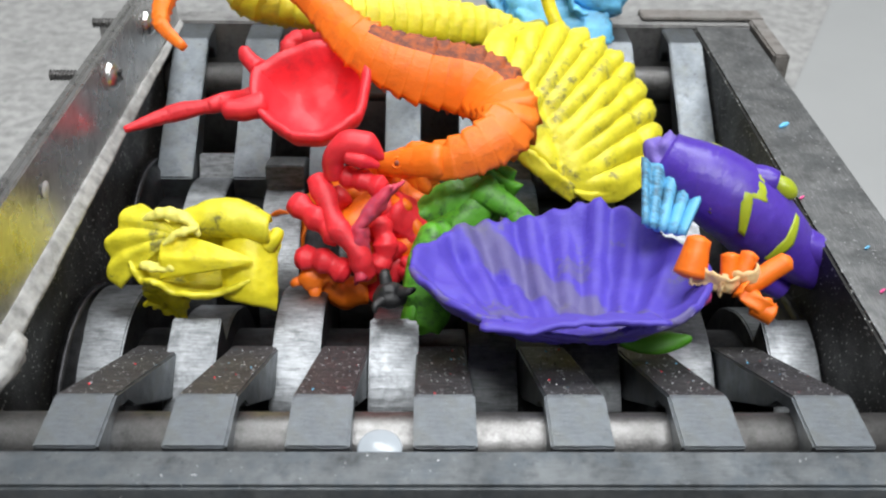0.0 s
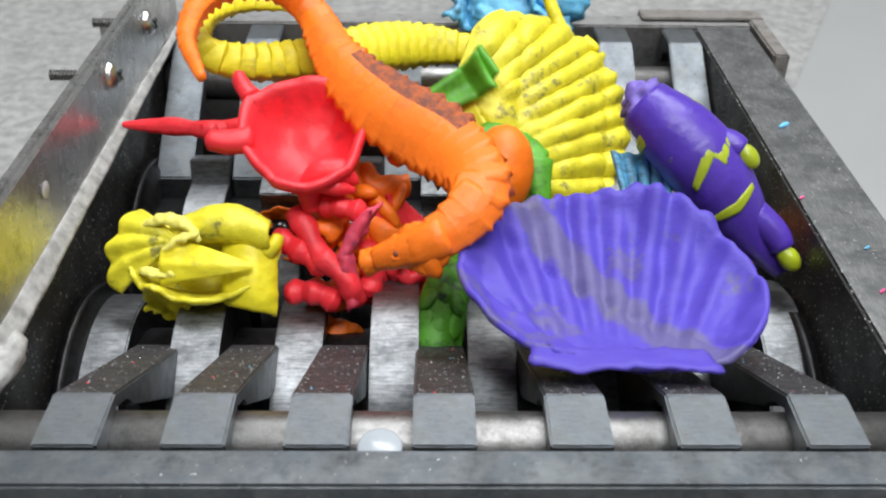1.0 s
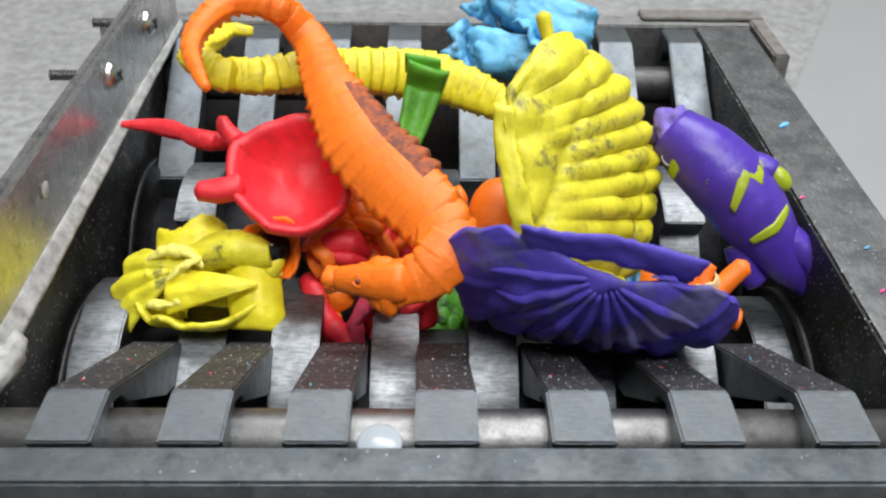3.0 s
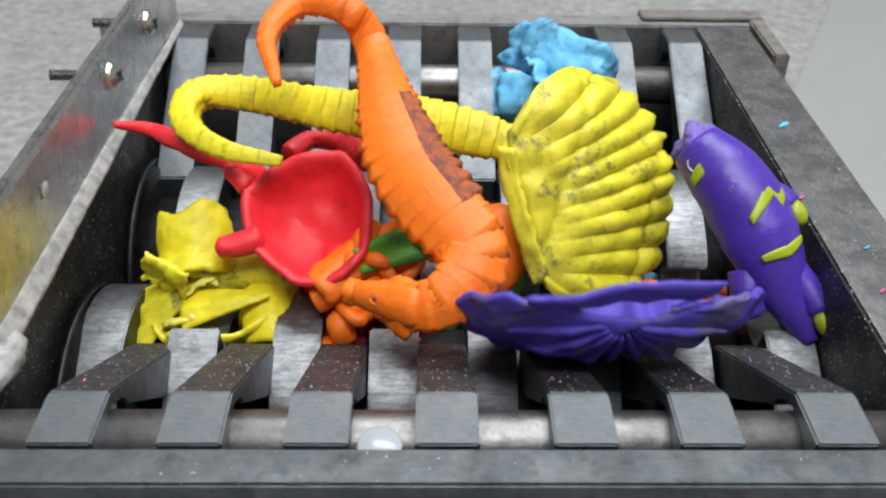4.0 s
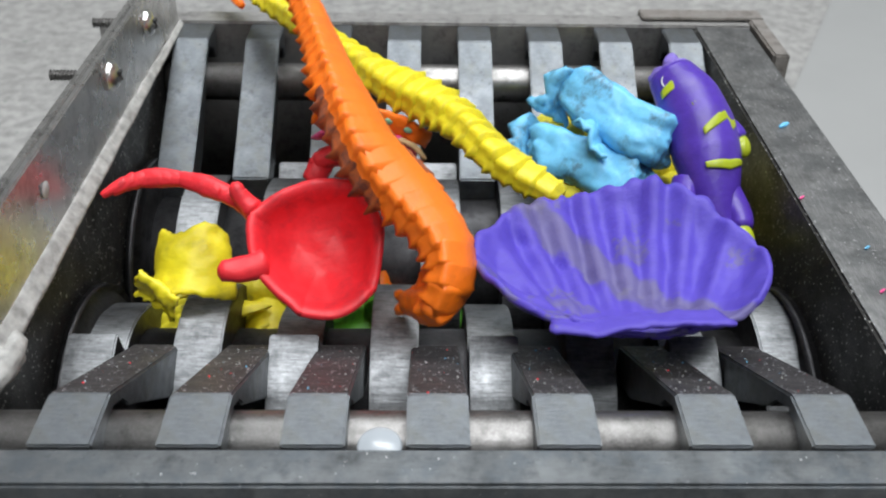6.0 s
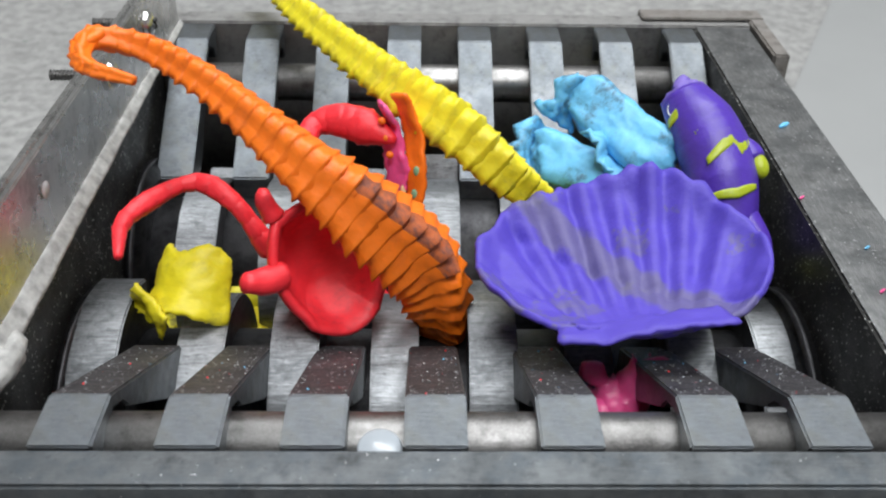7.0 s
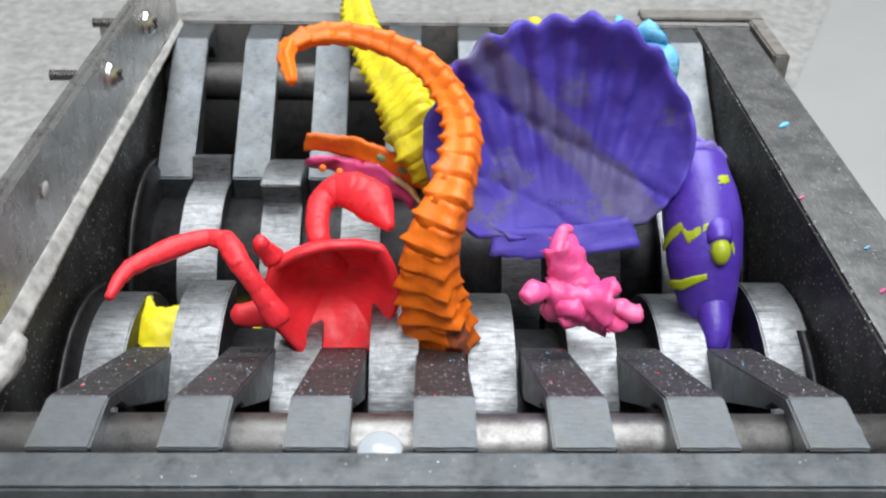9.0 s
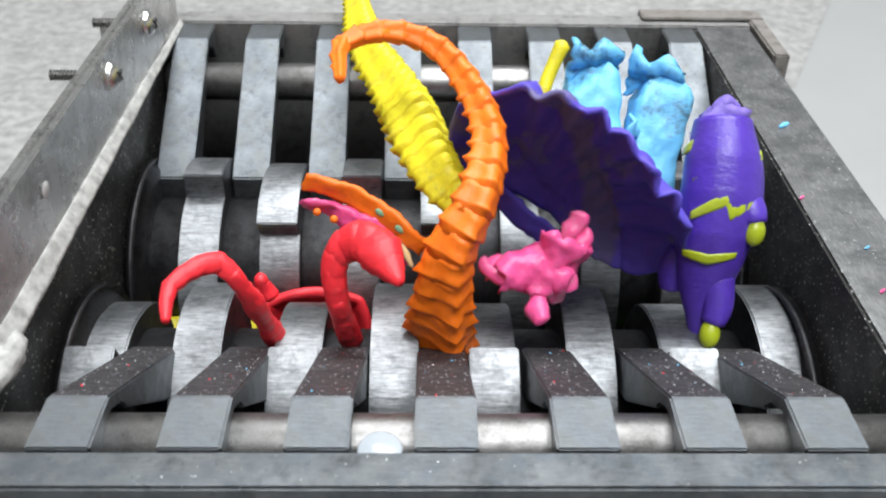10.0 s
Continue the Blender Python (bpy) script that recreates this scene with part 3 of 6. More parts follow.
def fan_shell(name, mat, label, width, height, depth, ribs, rib_h, thick, wave, seed, wrap=1.0, root=0.1, crisp=0.7):
    """A scallop half: hinge at -y, fan edge at +y, hollow side towards +z where depth is positive."""
    def shape(s, t):
        w = s * 2.45
        r = (t + 1) / 2
        fan = math.sin(min(abs(w), 1.57)) * (1 if w > 0 else -1) * ribs / 2 * math.pi
        back = max(0, abs(w) - 1.4)
        edge = 1 + wave * math.cos(2 * fan) * r ** 3 * (1 if back == 0 else 0.3) + 0.05 * noise.noise(Vector((s * 3.1, seed, 0)))
        ex, ey = math.sin(w) * width * 0.5, math.cos(w) * height * 0.5
        hx, hy = math.sin(w) * width * root, -height * 0.42
        rr = (0.02 + 0.98 * r) * edge
        x, y = hx + (ex - hx) * rr, hy + (ey - hy) * rr
        q = min(1, math.hypot(x / (width * 0.5), y / (height * 0.5)))
        bowl = -depth * (1 - q ** 2.6) + depth * 0.18 * max(0, q - 0.85) / 0.15
        rib = rib_h * (1.9 * abs(math.cos(fan)) ** crisp - 1.1) * min(1, max(0, (r - 0.13) * 2.0)) * (-1 if depth > 0 else 1)
        rib += 0.0012 * math.sin(3 * fan + 4 * noise.noise(Vector((s * 5, 0, seed)))) * r ** 8
        crease = noise.noise(Vector((x * 9 + y * 14, 0.3, seed)))
        warp = (0.0065 * noise.noise(Vector((x * 18, y * 18, seed * 3.7))) - 0.0018 * max(0, 0.06 - abs(crease)) / 0.06 + 0.0015 * noise.noise(Vector((x * 90, y * 90, seed)))) * wrap
        return x, y, bowl + rib + warp
    verts, faces = sheet(150, 40, shape, thick, 0.0008, seed)
    thing = mesh_ob(name, verts, faces, mat, None, "", True)
    return tagged(thing, label, "toy")


violet_shell = fan_shell("toy_scallop_shell", M_VIOLET, "violet rubber scallop shell half with grey scuffs, hollow side up", 0.114, 0.1, 0.016, 8, 0.0024, 0.0028, 0.024, 1, 1.0, 0.2, 1.2)
ears = [shifted(sheet(24, 8, lambda s, t: (0.031 * s * (1 - 0.06 * t), 0.0065 * t + 0.0025 * s * s, 0.001 * math.sin(3 * s) + 0.001 * t), 0.0026, 0.002, 5), pose(0.0, -0.0435, 0.0, -25))]
mesh_ob("hinge", *ears[0], M_VIOLET, violet_shell, "folded hinge edge", True)


def outer_ribs(thing, count, mat):
    """Raised ribs that fan out from the hinge over the outer side of a shell."""
    from mathutils.bvhtree import BVHTree
    tree = BVHTree.FromPolygons([v.co.copy() for v in thing.data.vertices], [tuple(p.vertices) for p in thing.data.polygons])
    for k in range(count):
        a = 1.15 * (2 * k / (count - 1) - 1)
        pts = []
        for f in np.linspace(0, 1, 7):
            d = 0.006 + 0.05 * f * (1 - 0.25 * abs(a))
            x, y = math.sin(a) * d, -0.041 + math.cos(a) * d
            hit = tree.ray_cast(Vector((x, y, -0.08)), Vector((0, 0, 1)))
            if hit[0]:
                pts.append((x, y, hit[0].z - 0.0002))
        if len(pts) > 3:
            mesh_ob("rib", *tube(pts, [0.0009, 0.0018, 0.0022, 0.0016, 0.0006], 8, 24, 0.3, 260, k), mat, thing, "", True)


outer_ribs(violet_shell, 9, M_VIOLET)


def pressed_word(thing, word, size, x, y, mat):
    """Letters pressed into the hollow of a shell, laid on its surface."""
    from mathutils.bvhtree import BVHTree
    data = bpy.data.curves.new("word", "FONT")
    data.body, data.size, data.align_x = word, size, "CENTER"
    tmp = bpy.data.objects.new("word", data)
    me = tmp.to_mesh()
    tree = BVHTree.FromPolygons([v.co.copy() for v in thing.data.vertices], [tuple(p.vertices) for p in thing.data.polygons])
    verts = []
    for v in me.vertices:
        hit = tree.ray_cast(Vector((v.co.x + x, v.co.y + y, 0.05)), Vector((0, 0, -1)))
        verts.append((v.co.x + x, v.co.y + y, (hit[0].z if hit[0] else -0.01) + 0.00025))
    faces = [tuple(p.vertices) for p in me.polygons]
    tmp.to_mesh_clear()
    bpy.data.objects.remove(tmp)
    return mesh_ob("pressed_word", verts, faces, mat, thing, "small pressed letters, their shade put in as darker violet")


# darker violet stands in for the shade of the letters' relief
pressed_word(violet_shell, "CHINA", 0.0045, 0.002, -0.03, rubber("pressed_letter_shade", (0.05, 0.035, 0.3), (0.05, 0.05, 0.1), 0.3))
yellow_shell = fan_shell("toy_scallop_shell", M_YELLOW_DIRTY, "yellow ribbed rubber scallop shell half with black grime", 0.108, 0.1, -0.014, 10, 0.0026, 0.003, 0.014, 4, 1.5, 0.27)
lip = shifted(sheet(24, 8, lambda s, t: (0.029 * s * (1 - 0.06 * t), 0.004 * t + 0.002 * s * s, 0.0012 * math.sin(4 * s + 1) + 0.001 * t), 0.0026, 0.002, 6), pose(0.0, -0.0435, 0.001, 30))
mesh_ob("hinge", *lip, M_YELLOW_DIRTY, yellow_shell, "torn hinge edge", True)


def crab():
    thing = empty("toy_crab", (-0.05, 0.4, 0.02), "red rubber crab with a hollow shell and jointed leg", "toy")

    def bowl(s, t):
        # a shield: wide above, narrow below
        r = max(abs(s), abs(t))
        w = math.atan2(t, s)
        k = max(abs(math.cos(w)), abs(math.sin(w)))
        k = k ** 0.62
        x, y = s * k, t * k
        nar = 1 - 0.34 * max(0, -y) + 0.03 * y
        lip = 0.0035 * max(0, r - 0.82) / 0.18
        return x * 0.0268 * nar, y * 0.028, -0.018 * (1 - r ** 2.4) + lip + 0.002 * noise.noise(Vector((x * 2, y * 2, 3)))
    verts, faces = sheet(40, 40, bowl, 0.0046, 0.0006, 2)
    shell = mesh_ob("shell", verts, faces, M_RED, thing, "hollow red carapace seen from inside", True)
    stub = tube([(-0.021, 0.002, 0), (-0.033, 0.002, 0.002), (-0.041, 0.004, 0.003)], [0.006, 0.0055, 0.004], 12, 12, 0.25, 150)
    mesh_ob("stub", *stub, M_RED, shell, "broken leg stub", True)
    bump_ = tube([(-0.02, 0.024, 0), (-0.024, 0.033, 0.003), (-0.022, 0.036, 0.004)], [0.005, 0.0035, 0.003], 10, 10, 0.25, 150)
    mesh_ob("eye_stalk", *bump_, M_RED, shell, "short red eye stalk", True)
    return thing, shell


crab_toy, crab_shell = crab()
leg_rings = chain(crab_toy, "leg_joint", 14, [0.0018, 0.0029, 0.0041, 0.0031, 0.0044, 0.0034, 0.0048], 0.068, [M_RED], 0.02, 1.0)
claw_rings = chain(crab_toy, "claw_joint", 14, [0.0048, 0.0044, 0.0042, 0.0046, 0.0052, 0.0078, 0.0082, 0.003], 0.07, [M_RED], 0.02, 0.9)


def spotted_lizard():
    """A plump purple toy with lime stripes and lime toes; its torn hollow neck is at +y."""
    thing = empty("toy_lizard", (0.14, 0.35, 0.0), "glossy purple rubber lizard with lime zigzag stripes, torn open", "toy")
    spine = [(0.0, 0.05, 0), (0.001, 0.034, 0.003), (0.002, 0.014, 0.004), (0, -0.008, 0.003), (-0.001, -0.028, 0), (0.0, -0.044, -0.002), (0.0, -0.054, -0.003)]
    radii = [0.0135, 0.0178, 0.0195, 0.0185, 0.0145, 0.0095, 0.005]
    body = mesh_ob("body", *tube(spine, radii, 28, 48, 0.07, 40, 2, 0.95, False), M_PURPLE, thing, "", True)
    neck = joined(shifted(lump((0.0122, 0.0085, 0.0115), 0.3, 110, 4, 4, 0.4), pose(0.0, 0.05, 0.0)), tube([(-0.006, 0.054, 0.003), (0.0, 0.0585, 0.004), (0.006, 0.056, 0.002)], [0.0025, 0.0035, 0.002], 10, 16, 0.5, 200))
    mesh_ob("torn_neck", *neck, M_LILAC, body, "lumpy torn lilac end", True)

    def on_skin(y, w, out):
        f = (0.05 - y) / 0.104
        r = lerp_list(radii, min(1, max(0, f)))
        cx, cz = 0.001 * math.sin(f * 6), 0.0035 * math.sin(math.pi * min(1, f * 1.1))
        return Vector((cx + (r + out) * math.sin(w), y, cz + (r * 0.95 + out) * math.cos(w)))

    def stripe(path, half):
        def shape(s, t):
            f = (s + 1) / 2
            x = f * (len(path) - 1)
            i = min(int(x), len(path) - 2)
            y = path[i][0] + (path[i + 1][0] - path[i][0]) * (x - i)
            w = path[i][1] + (path[i + 1][1] - path[i][1]) * (x - i)
            taper = half * (0.35 + 0.65 * math.sin(math.pi * (0.12 + 0.8 * f)))
            return on_skin(y + t * taper, w, 0.0005)
        mesh_ob("stripe", *sheet(30, 4, shape, 0.0008), M_LIME, body, "lime painted stripe", True)
    stripe([(0.034, -1.5), (0.04, -0.6), (0.036, 0.2), (0.034, 0.9), (0.036, 1.5)], 0.0038)
    stripe([(0.030, 1.2), (0.025, 0.35), (0.031, 0.2), (0.023, -0.75)], 0.0042)
    stripe([(0.014, 0.9), (0.008, 0.25), (0.014, 0.1), (0.005, -0.7)], 0.0036)
    stripe([(-0.012, -0.9), (-0.014, -0.1), (-0.011, 0.7)], 0.0024)
    stripe([(0.012, 0.9), (0.006, 1.1), (0.009, 1.25), (0.0, 1.5)], 0.0036)
    for pts, tip in (([(0.009, 0.016, 0.006), (0.015, 0.010, 0.011), (0.0175, 0.003, 0.013)], (0.0175, 0.0005, 0.0135)),
                     ([(0.004, -0.022, 0.004), (0.006, -0.036, 0.006), (0.004, -0.046, 0.007)], (0.0035, -0.0495, 0.0075)),
                     ([(-0.010, -0.012, -0.004), (-0.015, -0.022, -0.006), (-0.0155, -0.033, -0.008)], None)):
        leg = mesh_ob("leg", *tube(pts, [0.0085, 0.0075, 0.0055], 14, 14, 0.06), M_PURPLE, thing, "", True)
        if tip:
            mesh_ob("toe", *shifted(lump((0.0048, 0.0068, 0.0046), 0.06, 60, 2, 3), Matrix.Translation(tip)), M_LIME, leg, "lime painted toe", True)
    eye = [on_skin(0.041, -1.05 + 0.28 * math.cos(a), 0.0005) + Vector((0, 0.004 * math.sin(a), 0)) for a in np.linspace(2.2, 4.3, 12)]
    mesh_ob("eye_ring", *tube(eye, [0.0003, 0.0004, 0.0003], 6, 24), M_WHITE, body, "white painted eye ring", True)
    for ob in thing.children_recursive:
        ob.data.transform(Matrix.Scale(0.89, 4))
    return thing


lizard = spotted_lizard()


def blue_toy():
    thing = empty("toy_fragment", (0.06, 0.45, 0.0), "sky-blue rubber toy half torn into two lobes", "toy fragment")
    a = shifted(lump((0.0135, 0.033, 0.0135), 0.15, 48, 5, 5, 0.24, 5.0), pose(-0.0135, 0.002, 0, 0, 0, 6))
    b = shifted(lump((0.0135, 0.031, 0.013), 0.15, 48, 8, 5, 0.24, 5.0), pose(0.0135, -0.003, 0.002, 0, 0, -8))
    body = mesh_ob("body", *joined(a, b), M_BLUE, thing, "", True)

    def torn(s, t):
        return 0.013 * s, 0.008 * t + 0.003 * math.sin(s * 5) * t, 0.004 * math.sin(2.5 * t) + 0.004 * noise.noise(Vector((s * 3, t * 3, 1)))
    for m in (pose(-0.015, 0.034, 0.004, 12, 15, 10), pose(0.013, 0.029, 0.006, 14, -18, -14), pose(0.0, -0.002, 0.008, 10, 70, 5)):
        mesh_ob("torn_flap", *shifted(sheet(16, 10, torn, 0.003, 0.002, 3), m), M_BLUE, body, "ragged pale edge", True)
    return thing


blue_fragment = blue_toy()


def crushed_yellow():
    thing = empty("crushed_toy", (-0.1, 0.32, 0.0), "crushed yellow rubber toy, split open with curled grimy flaps", "toy fragment")

    def bowl(s, t):
        w = math.atan2(t, s)
        r = max(abs(s), abs(t))
        k = max(abs(math.cos(w)), abs(math.sin(w)))
        x, y = s * k, t * k
        tear = 0.006 * noise.noise(Vector((math.cos(w) * 2.2, math.sin(w) * 2.2, 4))) * r ** 2
        return x * 0.034 * (1 + 0.12 * noise.noise(Vector((x * 1.5, y * 1.5, 2)))), y * 0.021, 0.006 - 0.022 * (1 - r ** 2.2) + tear
    mesh_ob("cup", *shifted(sheet(44, 44, bowl, 0.0035, 0.0016, 2), pose(0.003, -0.005, -0.001, -24)), M_YELLOW_DIRTY, thing, "dented cup-shaped half", True)

    def wing(s, t):
        # a ribbed fan that spreads to one side
        f, a = (s + 1) / 2, 0.75 * t + 0.15
        r = 0.004 + 0.034 * f * (1 + 0.05 * math.cos(9 * t))
        return -0.004 - r * math.cos(a), 0.004 + r * math.sin(a) * 0.8 - 0.006 * f * f, 0.011 - 0.012 * f * f + 0.0011 * math.cos(12 * t) * f
    mesh_ob("flap", *sheet(30, 44, wing, 0.0026, 0.001, 3), M_YELLOW_DIRTY, thing, "ribbed torn wing", True)

    def roll(s, t):
        # the rolled-over far rim
        w = 1.9 * t + 0.25
        swell = 0.0075 * (1 - 0.3 * s * s) * (1 + 0.14 * noise.noise(Vector((s * 2.5, 0, 5))))
        return 0.012 + 0.023 * s, 0.0135 - 0.006 * s * s + swell * math.sin(w), 0.006 + swell * math.cos(w) + 0.0025 * s
    mesh_ob("rim", *sheet(46, 22, roll, 0.003, 0.0011, 5), M_YELLOW_DIRTY, thing, "rolled smooth rim", True)

    def tongue(s, t):
        # a pointed flap folded across the opening
        f = (s + 1) / 2
        return -0.014 + 0.043 * f, -0.003 - 0.004 * f + 0.0115 * t * (1 - f) ** 0.75, 0.013 + 0.003 * math.sin(2.6 * f) - 0.0045 * abs(t + 0.2) * (1 - f)
    mesh_ob("flap", *sheet(34, 20, tongue, 0.0026, 0.0009, 7), M_YELLOW, thing, "pointed smooth folded flap", True)

    def cheek(s, t):
        return 0.025 + 0.012 * math.sin(1.35 * s), -0.009 + 0.017 * t - 0.003 * s, -0.001 + 0.0115 * math.cos(1.35 * s) * (1 - 0.35 * t * t)
    mesh_ob("lobe", *sheet(26, 26, cheek, 0.003, 0.0012, 9), M_YELLOW, thing, "bulging smooth side", True)
    for k, (pts, r) in enumerate((([(-0.024, 0.012, 0.009), (-0.012, 0.015, 0.013), (-0.002, 0.012, 0.014), (0.004, 0.004, 0.0135)], 0.0026),
                                  ([(-0.024, -0.008, 0.008), (-0.014, -0.01, 0.0125), (-0.004, -0.009, 0.013)], 0.0022),
                                  ([(-0.012, 0.0, 0.0145), (-0.004, 0.006, 0.016), (0.004, 0.008, 0.0155)], 0.0016))):
        mesh_ob("torn_edge", *tube(pts, [r * 0.5, r, r * 1.2, r * 0.5], 14, 44, 0.9, 260, k + 3, 0.6), M_PALE, thing, "pale ragged torn edge", True)
    mesh_ob("finger", *tube([(0.032, 0.0, 0.004), (0.037, 0.005, 0.006), (0.038, 0.009, 0.006)], [0.005, 0.004, 0.0025], 10, 12, 0.2), M_YELLOW, thing, "", True)
    for ob in thing.children_recursive:
        ob.data.transform(Matrix.Scale(0.9, 4))
    return thing


crushed = crushed_yellow()


def yellow_cup():
    thing = empty("toy_fragment", (-0.1, 0.33, 0.0), "bright yellow curved rubber scrap with a ragged edge", "toy fragment")

    def cup(s, t):
        w = 1.25 * s
        r = 0.019 * (1 - 0.12 * t)
        return r * math.sin(w), 0.017 * t + 0.0025 * math.sin(4 * s) * max(0, t), r * math.cos(w) - 0.016
    mesh_ob("cup", *sheet(30, 20, cup, 0.004, 0.0025, 6), M_YELLOW, thing, "", True)
    mesh_ob("flap", *shifted(sheet(20, 14, lambda s, t: (0.012 * s, 0.008 * t, 0.005 * math.sin(2 * t) + 0.003 * s * s), 0.003, 0.004, 8), pose(-0.013, -0.016, 0.002, 20, 0, -35)), M_YELLOW, thing, "curled torn flap", True)
    for ob in thing.children_recursive:
        ob.data.transform(Matrix.Scale(0.88, 4))
    return thing


cup_scrap = yellow_cup()


def twisted_scrap(name, mat, label, size, seed, arms):
    thing = empty(name, (0, 0.35, -0.1), label, "toy fragment")
    mesh_ob("body", *lump((size, size * 0.8, size * 0.65), 0.35, 60, seed, 4, 0.5), mat, thing, "", True)
    rng = random.Random(seed)
    for k in range(arms):
        w = 2 * math.pi * k / arms + rng.uniform(-0.4, 0.4)
        d = Vector((math.cos(w), math.sin(w), rng.uniform(-0.1, 0.5)))
        pts = [d * size * 0.5, d * size * 1.15 + Vector((0, 0, 0.2 * size)), d * size * 1.5 + Vector((-d.y, d.x, 0)) * size * rng.uniform(-0.7, 0.7)]
        mesh_ob("curl", *tube(pts, [size * 0.42, size * 0.34, size * 0.16], 12, 16, 0.4, 110, k, 0.6), mat, thing, "", True)
    return thing


def pink_curl():
    thing = empty("toy_fragment", (0.05, 0.3, -0.1), "glossy pink torn rubber scrap, folded and curled", "toy fragment")
    mesh_ob("core", *lump((0.0072, 0.0072, 0.006), 0.3, 80, 5, 4, 0.5), M_PINK, thing, "", True)

    def fold(s, t):
        return 0.008 * math.sin(1.9 * s) * (1 - 0.35 * t), 0.013 * t + 0.003 * s * s, 0.007 * math.cos(1.9 * s) - 0.001
    for k, m in enumerate((pose(0.002, 0.004, 0.002, 10, 20, -20), pose(-0.004, -0.005, 0.002, -20, -30, 25))):
        mesh_ob("fold", *shifted(sheet(24, 18, fold, 0.0022, 0.005, k + 2), m), M_PINK, thing, "folded torn skin", True)
    for k, (w, far, wide) in enumerate(((2.2, 0.92, 1.05), (1.5, 0.6, 0.8), (0.7, 0.9, 1.1), (3.6, 0.6, 1.2), (4.75, 1.1, 1.0))):
        d = Vector((math.cos(w), math.sin(w), 0.2))
        turn = Vector((-d.y, d.x, 0.3)) * 0.003 * (-1) ** k
        mesh_ob("shred", *tube([d * 0.003, d * 0.012 * far + turn * 0.4, d * 0.021 * far + turn, d * 0.024 * far + turn * 1.6],
                               [0.0045 * wide, 0.0036 * wide, 0.0044 * wide, 0.0034 * wide], 14, 24, 0.55, 170, k, 0.65), M_PINK, thing, "torn arm", True)
    mesh_ob("curl", *tube([(0.003, 0.008, 0.004), (0.008, 0.015, 0.006), (0.015, 0.017, 0.006), (0.018, 0.014, 0.005)], [0.006, 0.0045, 0.0028, 0.0014], 12, 18, 0.3, 110, 2, 0.7), M_PINK, thing, "hooked tip", True)
    mesh_ob("curl", *tube([(-0.004, -0.014, 0.002), (-0.003, -0.021, 0.003), (0.0, -0.024, 0.003)], [0.005, 0.004, 0.0016], 12, 14, 0.4, 110, 4, 0.7), M_PINK, thing, "", True)
    return thing


pink_scrap = pink_curl()


def strip_scrap():
    thing = empty("toy_fragment", (-0.03, 0.43, 0.0), "torn orange and pink rubber fin folded over", "toy fragment")
    mesh_ob("fin", *sheet(30, 8, lambda s, t: (0.03 * s, 0.0046 * t * (1 - 0.35 * s * s) + 0.006 + 0.005 * (1 - s * s), 0.003 + 0.003 * t + 0.002 * math.sin(3 * s)), 0.003, 0.0018, 2), M_ORANGE, thing, "orange outer strip", True)
    mesh_ob("lining", *sheet(30, 8, lambda s, t: (0.026 * s, -0.003 + 0.004 * t * (1.1 - 0.6 * s * s) + 0.005 * (1 - s * s), 0.004 * t - 0.001 + 0.0015 * math.sin(5 * s)), 0.003, 0.003, 5), M_PINK, thing, "pink inner strip", True)
    for k in range(3):
        mesh_ob("stud", *shifted(lump((0.0018, 0.0018, 0.0015), 0.1, 60, k, 2), pose(-0.018 + 0.008 * k, -0.003 + 0.001 * k, 0.004)), M_ORANGE, thing, "small orange stud", True)
    for k in range(2):
        mesh_ob("spot", *shifted(lump((0.0026, 0.0017, 0.0008), 0.1, 60, k, 2), pose(0.006 + 0.011 * k, 0.0105 - 0.002 * k, 0.0065, 25)), M_MINT, thing, "pale green painted dot", True)
    mesh_ob("shred", *tube([(0.012, 0.004, 0.003), (0.022, 0.002, 0.004), (0.03, -0.003, 0.004)], [0.0012, 0.0016, 0.001], 8, 14, 0.5, 220), M_CREAM, thing, "ragged cream edge", True)
    return thing


strip = strip_scrap()


